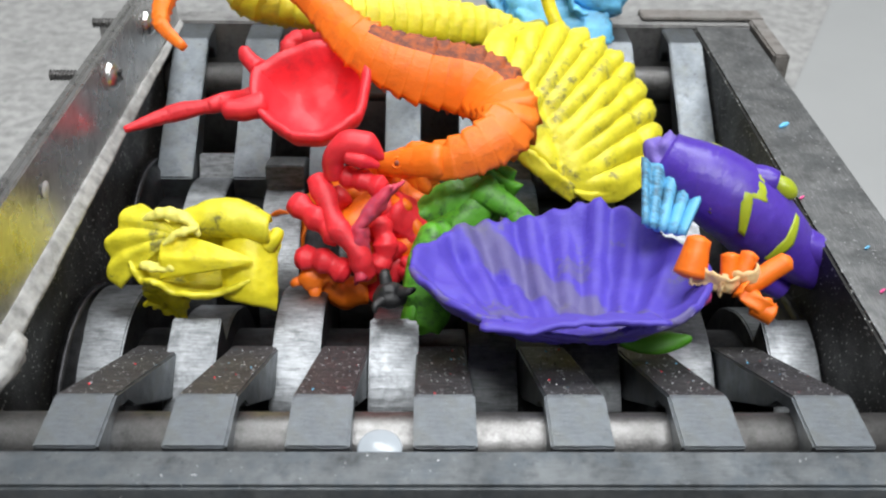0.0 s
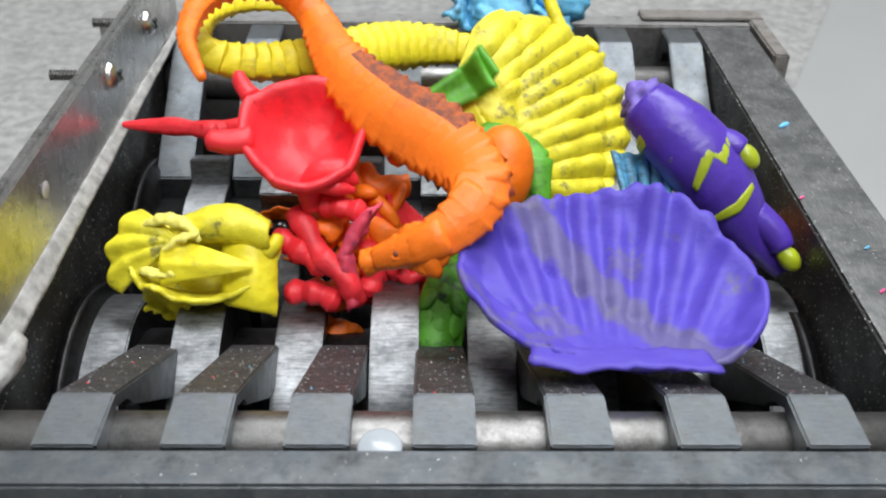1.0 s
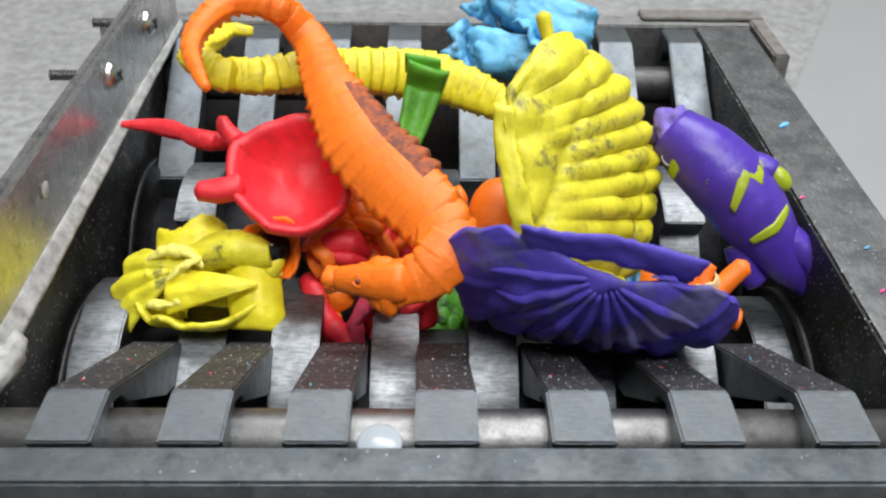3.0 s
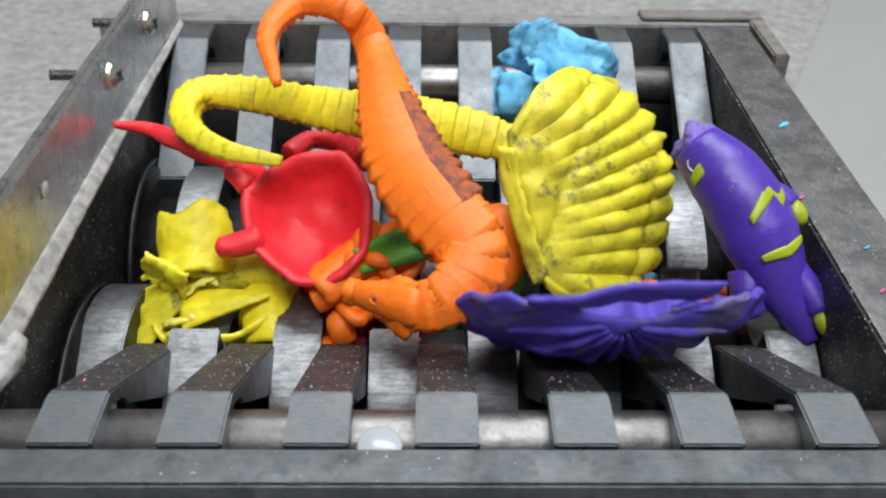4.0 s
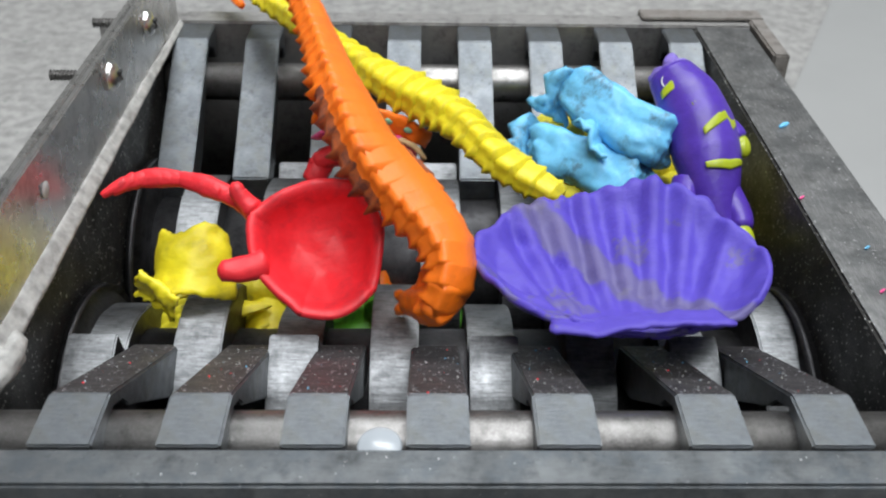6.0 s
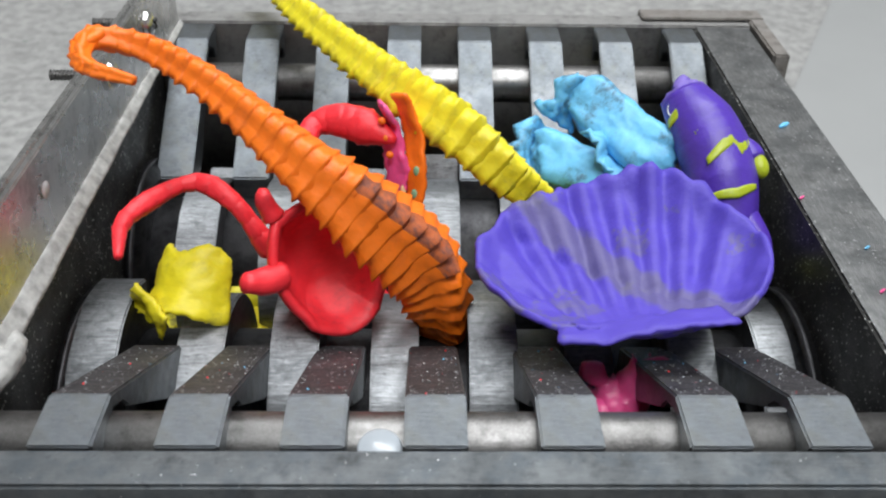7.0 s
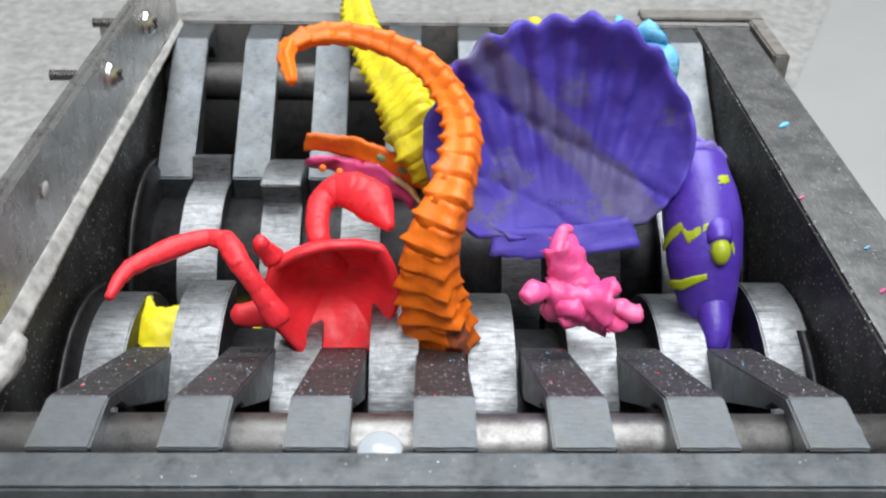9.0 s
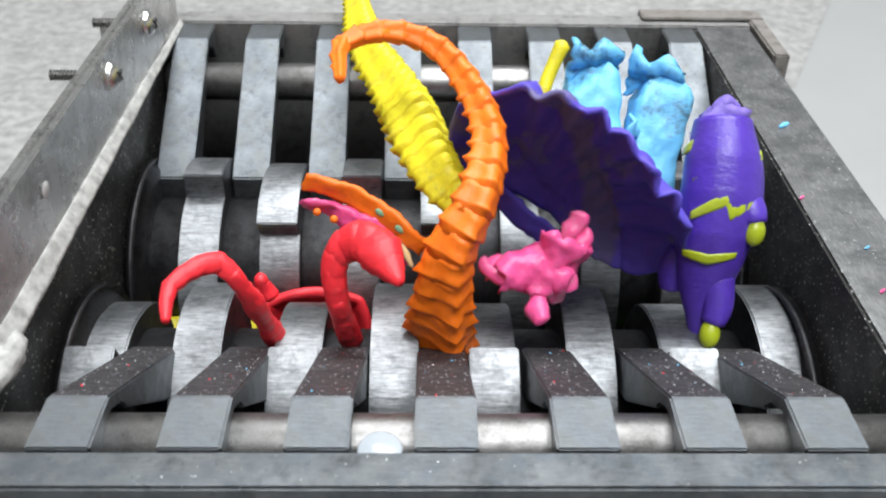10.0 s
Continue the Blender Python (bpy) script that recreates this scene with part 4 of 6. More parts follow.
def leg_cluster(label, mat, seed):
    thing = empty("crushed_crab_legs", (-0.04, 0.35, 0.0), label, "toy fragment")
    for pts, r in (([(-0.024, 0.012, 0.0), (-0.012, 0.006, 0.006), (0.0, -0.002, 0.006)], (0.006, 0.0065, 0.005)),
                   ([(0.0, -0.002, 0.006), (0.006, -0.012, 0.005), (0.008, -0.026, 0.002)], (0.0055, 0.006, 0.005)),
                   ([(0.0, 0.026, 0.004), (0.004, 0.02, 0.008), (0.0, 0.004, 0.006)], (0.005, 0.006, 0.006)),
                   ([(0.0, 0.03, 0.002), (0.012, 0.036, 0.006), (0.02, 0.03, 0.008)], (0.006, 0.007, 0.0045)),
                   ([(0.018, 0.014, 0.008), (0.01, 0.006, 0.01), (0.006, -0.01, 0.009)], (0.006, 0.0055, 0.0045)),
                   ([(-0.02, -0.016, -0.004), (-0.006, -0.014, 0.0), (0.004, -0.022, 0.0)], (0.006, 0.006, 0.005))):
        mesh_ob("leg", *tube(pts, r, 16, 22, 0.45, 110, r[0] * 900 + seed), mat, thing, "", True)
    rng = random.Random(seed + 5)
    for k in range(6):
        a = Vector((rng.uniform(-0.02, 0.015), rng.uniform(-0.012, 0.026), rng.uniform(0.004, 0.012)))
        b = a + Vector((rng.uniform(-0.012, 0.012), rng.uniform(-0.014, 0.004), rng.uniform(0, 0.006)))
        c = b + Vector((rng.uniform(-0.008, 0.008), rng.uniform(-0.012, 0.002), rng.uniform(-0.006, 0.002)))
        mesh_ob("shred", *tube([a, b, c], [0.0026, 0.0034, 0.0018], 10, 16, 0.5, 160, k), mat, thing, "", True)
    mesh_ob("flap", *shifted(sheet(18, 12, lambda s, t: (0.009 * s, 0.014 * t, 0.004 * math.cos(2 * s)), 0.003, 0.003, 4), pose(0.012, -0.002, 0.009, 20, 30, -15)), mat, thing, "crumpled pinkish flap", True)
    return thing


def red_legs(label):
    thing = empty("crushed_crab_legs", (-0.04, 0.35, 0.0), label, "toy fragment")
    limbs = (([(-0.024, 0.013, 0.0), (-0.013, 0.006, 0.004), (-0.002, -0.004, 0.006)], 0.0052),
             ([(-0.014, 0.024, 0.0), (-0.009, 0.015, 0.004), (-0.004, 0.002, 0.007), (0.004, -0.007, 0.008), (0.009, -0.021, 0.003)], 0.0048),
             ([(-0.002, 0.024, 0.002), (0.008, 0.021, 0.007), (0.017, 0.017, 0.009)], 0.0046),
             ([(-0.022, -0.011, -0.004), (-0.009, -0.013, 0.0), (0.001, -0.019, 0.0)], 0.0052),
             ([(0.012, 0.006, -0.006), (0.016, -0.006, -0.004), (0.012, -0.018, -0.006)], 0.005))
    for k, (pts, r) in enumerate(limbs):
        radii = [r * (1.12 if j % 2 else 0.82) for j in range(7)]
        radii[-1] = r * 0.7
        mesh_ob("leg", *tube(pts, radii, 18, 36, 0.16, 170, k), M_RED, thing, "", True)
    arm = mesh_ob("claw", *tube([(-0.005, 0.022, 0.003), (-0.005, 0.03, 0.008), (0.001, 0.036, 0.011), (0.009, 0.035, 0.011), (0.016, 0.03, 0.009)],
                                [0.0042, 0.0046, 0.006, 0.0062, 0.0014], 18, 32, 0.1, 120, 3), M_RED, thing, "rounded pincer claw", True)
    mesh_ob("finger", *tube([(0.0, 0.031, 0.013), (0.008, 0.029, 0.0135), (0.0145, 0.027, 0.011)], [0.003, 0.0034, 0.0012], 14, 20, 0.1, 120, 5), M_RED, arm, "lower pincer finger", True)

    def flap(s, t):
        f = (s + 1) / 2
        x = 0.02 - 0.016 * min(1, f * 2.2) + 0.003 * f
        return x + 0.0042 * t * (1 - 0.3 * f), 0.019 - 0.04 * f + 0.002 * t, 0.012 - 0.006 * f + 0.0022 * math.cos(2.2 * t) + 0.001 * noise.noise(Vector((s * 4, t * 2, 3)))
    mesh_ob("flap", *sheet(40, 12, flap, 0.0022, 0.0022, 4), M_TORN_RED, thing, "crumpled pinkish torn flap", True)
    return thing


crab_legs = red_legs("tangle of crushed red rubber crab legs")
orange_legs = leg_cluster("tangle of crushed orange rubber crab legs", M_ORANGE, 40)
dark_legs = leg_cluster("crushed dark red rubber legs deep in the pile", M_RED, 80)


def green_stem():
    thing = empty("toy_fragment", (0.04, 0.38, 0.0), "forked green rubber flipper with dark grime", "toy fragment")
    mesh_ob("stem", *tube([(0.0, -0.022, 0), (0.001, -0.006, 0.003), (0.004, 0.012, 0.003)], [0.0035, 0.0055, 0.0075], 14, 20, 0.3, 90, 2, 0.6), M_GREEN, thing, "", True)
    mesh_ob("fork", *tube([(0.001, -0.008, 0.003), (-0.004, -0.016, 0.004), (-0.008, -0.018, 0.004)], [0.0045, 0.0035, 0.0025], 12, 14, 0.3, 90, 3, 0.6), M_GREEN, thing, "", True)
    mesh_ob("paddle", *shifted(sheet(20, 12, lambda s, t: (0.017 * s, 0.0085 * t * (1.1 - 0.5 * s * s), 0.003 * math.cos(2 * t)), 0.003, 0.002, 5), pose(-0.008, 0.018, 0.002, 0, 0, -35)), M_GREEN, thing, "grimy flat paddle", True)
    return thing


forked = green_stem()


def green_turtle():
    thing = empty("toy_turtle", (0.0, 0.33, 0.0), "dirty green rubber turtle piece with a flipper", "toy fragment")
    mesh_ob("body", *lump((0.013, 0.03, 0.011), 0.25, 50, 2, 4, 0.4), M_GREEN, thing, "", True)
    for k in range(9):
        x, y = 0.0062 * (k % 3 - 1), -0.02 + 0.0065 * (k // 3) * 2 + 0.003 * (k % 2)
        z = 0.0095 * math.sqrt(max(0.05, 1 - (x / 0.013) ** 2 - (y / 0.03) ** 2))
        mesh_ob("scute", *shifted(lump((0.0042, 0.0062, 0.0022), 0.2, 90, k, 3, 0.3), pose(x, y, z, -10 * y / 0.01, 45 * x / 0.007, 15 * (k % 3 - 1))), M_GREEN, thing, "", True)
    mesh_ob("flipper", *shifted(sheet(22, 10, lambda s, t: (0.022 * s, 0.008 * t * (1.1 - 0.6 * s * s), 0.003 * math.cos(2 * t) + 0.004 * s), 0.003, 0.002, 3), pose(0.010, 0.03, -0.006, 0, 0, 62)), M_GREEN, thing, "veined flipper", True)
    return thing


turtle = green_turtle()


def green_strip():
    thing = empty("toy_fragment", (0, 0.45, 0.02), "bright green bent rubber strip", "toy fragment")
    mesh_ob("strip", *sheet(10, 26, lambda s, t: (0.0065 * s * (1.1 + 0.35 * t), 0.018 * t, 0.003 * s * s + (0.011 * max(0, t - 0.55) * 2.0)), 0.004, 0.001, 7), M_GREEN, thing, "", True)
    mesh_ob("lip", *shifted(sheet(12, 8, lambda s, t: (0.008 * s, 0.005 * t, 0.003 * s), 0.003, 0.001, 3), pose(-0.003, 0.019, 0.006, 40, 0, 15)), M_GREEN, thing, "folded end", True)
    return thing


green_bit = green_strip()


def orange_stubs():
    thing = empty("toy_fragment", (0.12, 0.33, 0.0), "torn orange rubber coral with cream broken ends", "toy fragment")
    for a, b, r in (((-0.02, -0.006, 0), (-0.018, 0.016, 0.004), (0.0085, 0.006)), ((0.0, -0.004, 0.002), (-0.002, 0.01, 0.005), (0.005, 0.0045)),
                    ((0.004, -0.004, 0.003), (0.008, 0.012, 0.006), (0.005, 0.0045)), ((0.006, -0.008, 0.002), (0.028, 0.012, 0.006), (0.0055, 0.005)),
                    ((0.012, -0.014, 0.002), (0.024, -0.018, 0.004), (0.0045, 0.0055))):
        v = Vector(a).lerp(Vector(b), 0.5)
        mesh_ob("stub", *tube([a, v, b], [r[0], (r[0] + r[1]) / 2, r[1]], 14, 12, 0.08), M_ORANGE, thing, "", True)
    for k, m in enumerate((pose(0.004, -0.004, 0.007, 30, 20, 40), pose(0.012, -0.012, 0.006, 10, 40, -20), pose(-0.008, -0.006, 0.006, 40, 0, 10))):
        mesh_ob("torn_edge", *shifted(sheet(16, 8, lambda s, t: (0.011 * s, 0.0045 * t, 0.004 * math.sin(3 * s)), 0.002, 0.004, k), m), M_CREAM if k % 2 == 0 else M_ORANGE, thing, "ragged cream tear", True)
    for ob in thing.children_recursive:
        ob.data.transform(Matrix.Scale(0.74, 4))
    return thing


stubs = orange_stubs()


def carrot():
    thing = empty("toy_fragment", (0.03, 0.38, -0.01), "smooth orange rubber lobe", "toy fragment")
    mesh_ob("lobe", *lump((0.014, 0.02, 0.013), 0.1, 30, 2, 4), M_ORANGE, thing, "", True)
    mesh_ob("arm", *tube([(-0.052, 0.004, 0), (-0.035, 0.012, 0.004), (-0.018, 0.004, 0.002)], [0.005, 0.0055, 0.006], 12, 16, 0.15), M_ORANGE, thing, "", True)
    mesh_ob("arm", *tube([(-0.03, -0.006, -0.002), (-0.024, 0.008, 0.002), (-0.014, 0.012, 0.0)], [0.004, 0.005, 0.006], 12, 16, 0.15), M_ORANGE, thing, "", True)
    return thing


lobe = carrot()


def blue_fin():
    thing = empty("toy_fragment", (0.1, 0.38, 0.0), "small sky-blue ribbed rubber fin", "toy fragment")
    mesh_ob("fin", *sheet(24, 12, lambda s, t: (0.0145 * s * (0.8 + 0.2 * t), 0.0135 * t, 0.0012 * math.cos(s * 14) + 0.003 * s * s), 0.0025, 0.0006, 2), M_BLUE, thing, "", True)
    return thing


fin = blue_fin()


def stalk_piece():
    thing = empty("toy_fragment", (0.05, 0.42, 0.0), "smooth yellow rubber seahorse snout with a rounded tip", "toy fragment")
    mesh_ob("stalk", *tube([(0.004, -0.03, -0.004), (0.001, -0.012, 0), (-0.002, 0.008, 0), (-0.003, 0.022, 0.001), (-0.003, 0.026, 0.001)], [0.009, 0.0055, 0.0036, 0.0034, 0.0042], 14, 30, 0.08), M_YELLOW, thing, "", True)
    mesh_ob("cheek", *shifted(lump((0.0105, 0.009, 0.0085), 0.14, 70, 3, 4), pose(0.006, -0.024, -0.003)), M_YELLOW, thing, "plump knobbly cheek", True)
    for k, (x, y) in enumerate(((0.015, -0.02), (0.012, -0.029), (0.004, -0.034))):
        mesh_ob("knob", *tube([(x * 0.7, y + 0.004, 0.0), (x, y, 0.002), (x * 1.15, y - 0.003, 0.002)], [0.0045, 0.003, 0.0014], 10, 10, 0.2, 120, k), M_YELLOW, thing, "", True)
    return thing


stalk = stalk_piece()
leaf = empty("toy_fragment", (0.09, 0.3, -0.03), "thin green rubber leaf scrap", "toy fragment")
mesh_ob("leaf", *sheet(24, 8, lambda s, t: (0.014 * s, 0.005 * t * (1.05 - s * s), 0.0015 * math.cos(2 * t)), 0.0016, 0.0008, 2), M_GREEN, leaf, "", True)
red_strip = empty("toy_fragment", (0.09, 0.3, -0.03), "crimson bent rubber strip", "toy fragment")
mesh_ob("strip", *tube([(-0.018, -0.006, 0), (0.0, 0.0, 0.002), (0.016, 0.008, 0.002)], [0.003, 0.005, 0.004], 12, 18, 0.2, 100, 1, 0.6), M_PINK, red_strip, "", True)
cuttings = twisted_scrap("toy_fragment", M_ORANGE, "torn orange rubber peel with cream inside", 0.007, 9, 4)
toy_eye = empty("toy_eye", (-0.06, 0.36, 0.0), "glossy black toy eye in a torn orange socket", "toy fragment")
mesh_ob("ball", *lump((0.0075, 0.0075, 0.007), 0.02, 30, 1, 3), M_BLACK, toy_eye, "", True)
mesh_ob("socket", *sheet(26, 10, lambda s, t: ((0.0095 + 0.003 * t) * math.cos(2.6 * s + 1.2), (0.0095 + 0.003 * t) * math.sin(2.6 * s + 1.2), 0.004 * t), 0.002, 0.004, 3), M_ORANGE, toy_eye, "ragged orange socket", True)
black_scrap = twisted_scrap("toy_fragment", plain("black_rubber", (0.012, 0.012, 0.013), 0.5), "crumpled black rubber scrap", 0.007, 12, 3)



def chips():
    """Small rubber crumbs on the steel, each where it lies."""
    rng = random.Random(4)
    colours = [M_BLUE, M_PINK, M_RED, M_WHITE, M_LIME]
    spots = [((0.1657, 0.4092, 0.0010), 0, 0.0026), ((0.1531, 0.3432, 0.0010), 1, 0.0012), ((0.1669, 0.3060, 0.0010), 0, 0.0012), ((0.1623, 0.2782, 0.0010), 1, 0.0012)]
    for (x, y, z), c, r in spots:
        ob = mesh_ob("crumb", *shifted(lump((r * 1.6, r * 0.5, r * 0.4), 0.3, 300, c, 2), pose(0, 0, 0, 0, 0, 40)), colours[c])
        ob.matrix_basis = pose(x, y, 0.0006)
        tagged(ob, "tiny coloured rubber crumb on the steel rail", "crumb", "crumbs on the rail")
    # dust and crumbs over the near combs
    for c in near_combs:
        verts, faces = [], []
        for k in range(80):
            f = rng.random()
            y, z = 0.0225 + 0.07 * f, -0.0419 * f
            s = rng.choice((0.00012, 0.00016, 0.0002, 0.0004))
            v, q = lump((s, s, s * 0.7), 0.3, 500, k, 1)
            n = len(verts)
            x = rng.uniform(-0.009, 0.009)
            verts += [p + Vector((x, y, z + 0.0003)) for p in v]
            faces += [tuple(i + n for i in g) for g in q]
        d = mesh_ob("dust", verts, faces, [M_RAIL, M_BLUE, M_RED], c, "fine pale rubber crumbs", False,
                    [(0 if (i // 20) % 9 else 1 + (i // 180) % 2) for i in range(len(faces))])
        d["kind"] = "stuff"


chips()


def worn_edge(rail, x, side):
    """Bright chipped spots along the upper inner edge of a side bar."""
    rng = random.Random(11)
    verts, faces = [], []
    for k in range(130):
        y, far = rng.uniform(0.2, 0.52), abs(rng.gauss(0, 0.0022))
        a = rng.choice((0.0002, 0.0003, 0.0004, 0.0006))
        v, q = lump((a * 0.5, a * rng.uniform(0.8, 2.4), a * 0.35), 0.4, 700, k, 1)
        at = Vector((x - side * far, y, 0.0001)) if rng.random() < 0.5 else Vector((x + side * 0.0001, y, -far * 1.6))
        n = len(verts)
        verts += [p + at for p in v]
        faces += [tuple(i + n for i in g) for g in q]
    ob = mesh_ob("worn_edge", verts, faces, M_CHIP, rail, "bright chipped metal along the edge")
    ob.data.transform(INTO)
    ob["kind"] = "stuff"


worn_edge(right_rail, 0.1507, -1)


def motions():
    # cutter shafts: the near one turns its top away from the eye, the far one towards it
    for shaft, y, turn, start in ((shafts[0], NEAR_Y, -43.6, 186.0), (shafts[1], FAR_Y, 21.8, 58.0)):
        walk(shaft, [(t, INTO @ pose(0, y, AXIS_Z, start + turn * t)) for t in np.linspace(0, 10, 13)])
    # the near combs and the front bar shift a little while the machine works
    shake = ((0, 0.0, 0.0), (0.5, 0.0008, -0.0002), (1.0, 0.0003, 0.0004), (1.5, 0.0, 0.0008), (2.0, -0.0004, 0.0016), (2.5, -0.0006, 0.002), (4.0, -0.0003, 0.001),
             (4.5, -0.0006, 0.0016), (5.0, -0.0003, 0.001), (5.5, -0.0006, 0.0008), (7.0, -0.0006, 0.0002), (7.5, -0.0004, 0.0), (8.5, -0.0012, 0.0002), (9.0, -0.0008, -0.0006), (10.0, -0.0006, -0.0006))
    # each near comb slides sideways on its bar, in millimetres, at these times
    slide_times = (0, 0.5, 1, 1.5, 2.5, 4, 4.5, 5.5, 7.5, 8.5, 9, 9.5, 10)
    slides = ((-115.6, -115.7, -116.1, -117.0, -117.5, -117.5, -118.1, -117.5, -117.5, -118.2, -118.2, -118.1, -118.2),
              (-77.1, -77.3, -77.6, -78.5, -78.2, -78.7, -78.9, -78.7, -79.6, -79.1, -78.7, -78.2, -78.9),
              (-40.1, -40.1, -40.5, -41.0, -40.8, -40.5, -40.8, -41.4, -41.7, -41.7, -40.8, -41.5, -40.5),
              (-1.3, -1.3, -1.5, -1.3, -0.9, -0.7, -0.4, -2.5, -4.2, -1.3, -1.3, -1.3, -0.9),
              (40.5, 40.7, 40.3, 40.3, 40.5, 41.6, 39.2, 36.3, 38.5, 40.5, 41.2, 42.3, 42.3),
              (80.4, 79.7, 79.3, 79.3, 80.2, 80.1, 80.4, 82.4, 83.0, 81.9, 79.3, 81.5, 81.2),
              (120.6, 119.1, 118.9, 118.7, 121.0, 121.5, 121.1, 120.6, 119.5, 120.0, 119.1, 118.9, 118.6))
    lift = np.array(shake)
    for c, slide in zip(near_combs, slides):
        walk(c, [(t, INTO @ pose(x / 1000, 0.2005, np.interp(t, lift[:, 0], lift[:, 2]) * 1.2)) for t, x in zip(slide_times, slide)])
    walk(front_parts[0], [(t, pose(0, 0, dz * 0.9 - 0.0004)) for t, dx, dz in shake])
    walk(front_parts[1], [(t, pose(0, 0, dz * 0.9 - 0.0004)) for t, dx, dz in shake])
    walk(front_parts[2], [(t, INTO @ pose(-0.0215, 0.2062, -0.0066 + dz * 1.4, 0, 80, 90)) for t, dx, dz in shake])

    walk(violet_shell, [
        (0, pose(0.0436, 0.2931, 0.0000, -10.2, -0.9, -0.7)),
        (0.3, pose(0.0409, 0.2903, 0.0020, -10.2, -0.9, -0.7)),
        (0.5, pose(0.0594, 0.2919, 0.0120, -29.9, -20.3, 13.7)),
        (0.6, pose(0.0616, 0.2803, 0.0100, -3.2, -2.5, 0.4)),
        (1, pose(0.0614, 0.2818, 0.0050, 4.8, 2.4, -3.0)),
        (1.5, pose(0.0569, 0.2780, 0.0000, -5.4, 5.6, -5.4)),
        (2, pose(0.0557, 0.2759, -0.0050, -31.8, 9.7, -8.3)),
        (2.5, pose(0.0510, 0.2780, -0.0080, -56.0, 11.3, -9.5)),
        (2.7, pose(0.0515, 0.2814, -0.0080, -56.9, 10.5, -8.9)),
        (3.8, pose(0.0571, 0.2939, -0.0040, -59.2, 2.4, -3.0)),
        (4, pose(0.0580, 0.2754, -0.0040, -42.3, -3.3, 1.0)),
        (4.5, pose(0.0591, 0.2867, 0.0000, -14.2, -12.3, 7.5)),
        (5, pose(0.0569, 0.3033, 0.0000, -19.6, -22.6, 15.7)),
        (5.5, pose(0.0679, 0.2959, 0.0000, -5.3, 3.2, -3.6)),
        (5.7, pose(0.0682, 0.2977, 0.0000, -3.2, 1.6, -2.5)),
        (6.8, pose(0.0688, 0.3053, 0.0000, -0.4, -5.8, 2.7)),
        (7, pose(0.0691, 0.3034, 0.0000, 2.6, -5.0, 2.2)),
        (7.5, pose(0.0689, 0.3059, 0.0050, 8.8, -2.5, 0.4)),
        (8, pose(0.0610, 0.3386, 0.0150, 34.6, -5.8, 2.7)),
        (8.5, pose(0.0529, 0.3490, 0.0200, 47.1, -12.5, 7.0)),
        (9, pose(0.0484, 0.3521, 0.0220, 68.7, -4.2, 1.6)),
        (9.2, pose(0.0589, 0.3426, 0.0220, 92.7, 4.0, -4.2)),
        (9.5, pose(0.0502, 0.3291, 0.0133, 110.6, 13.7, -11.3)),
        (10, pose(0.0527, 0.3427, 0.0056, 116.1, 32.3, -18.6)),
    ])
    walk(yellow_shell, [
        (0, pose(0.0651, 0.4319, -0.0014, 17.0, 32.3, -27.9)),
        (0.5, pose(0.0572, 0.4369, -0.0026, 15.6, 34.5, -30.4)),
        (1, pose(0.0533, 0.4289, -0.0009, 6.2, 44.4, -45.1)),
        (1.5, pose(0.0501, 0.4161, 0.0055, 6.6, 45.6, -47.4)),
        (2, pose(0.0433, 0.3682, 0.0220, 1.4, 59.7, -51.8)),
        (2.5, pose(0.0550, 0.3205, 0.0238, -26.0, 55.7, -69.1)),
        (2.7, pose(0.0551, 0.3228, 0.0240, -26.0, 55.7, -69.1)),
        (3.8, pose(0.0592, 0.3437, 0.0100, -13.0, 63.1, -67.6)),
        (4, pose(0.0670, 0.3628, -0.0071, -3.0, 58.6, -57.5)),
        (4.5, pose(0.0744, 0.3800, -0.0133, 5.5, 34.8, -59.8)),
        (5, pose(0.0707, 0.3890, -0.0242, -1.3, 39.0, -68.0)),
        (5.5, pose(0.0920, 0.4131, -0.0249, 4.5, 9.5, -39.7)),
        (6.8, pose(0.0953, 0.4226, -0.0750, -23.8, 44.4, -45.1)),
        (8, pose(0.1031, 0.4446, -0.1100, -23.8, 44.4, -45.1)),
        (10, pose(0.1038, 0.4474, -0.1120, -23.8, 44.4, -45.1)),
    ])
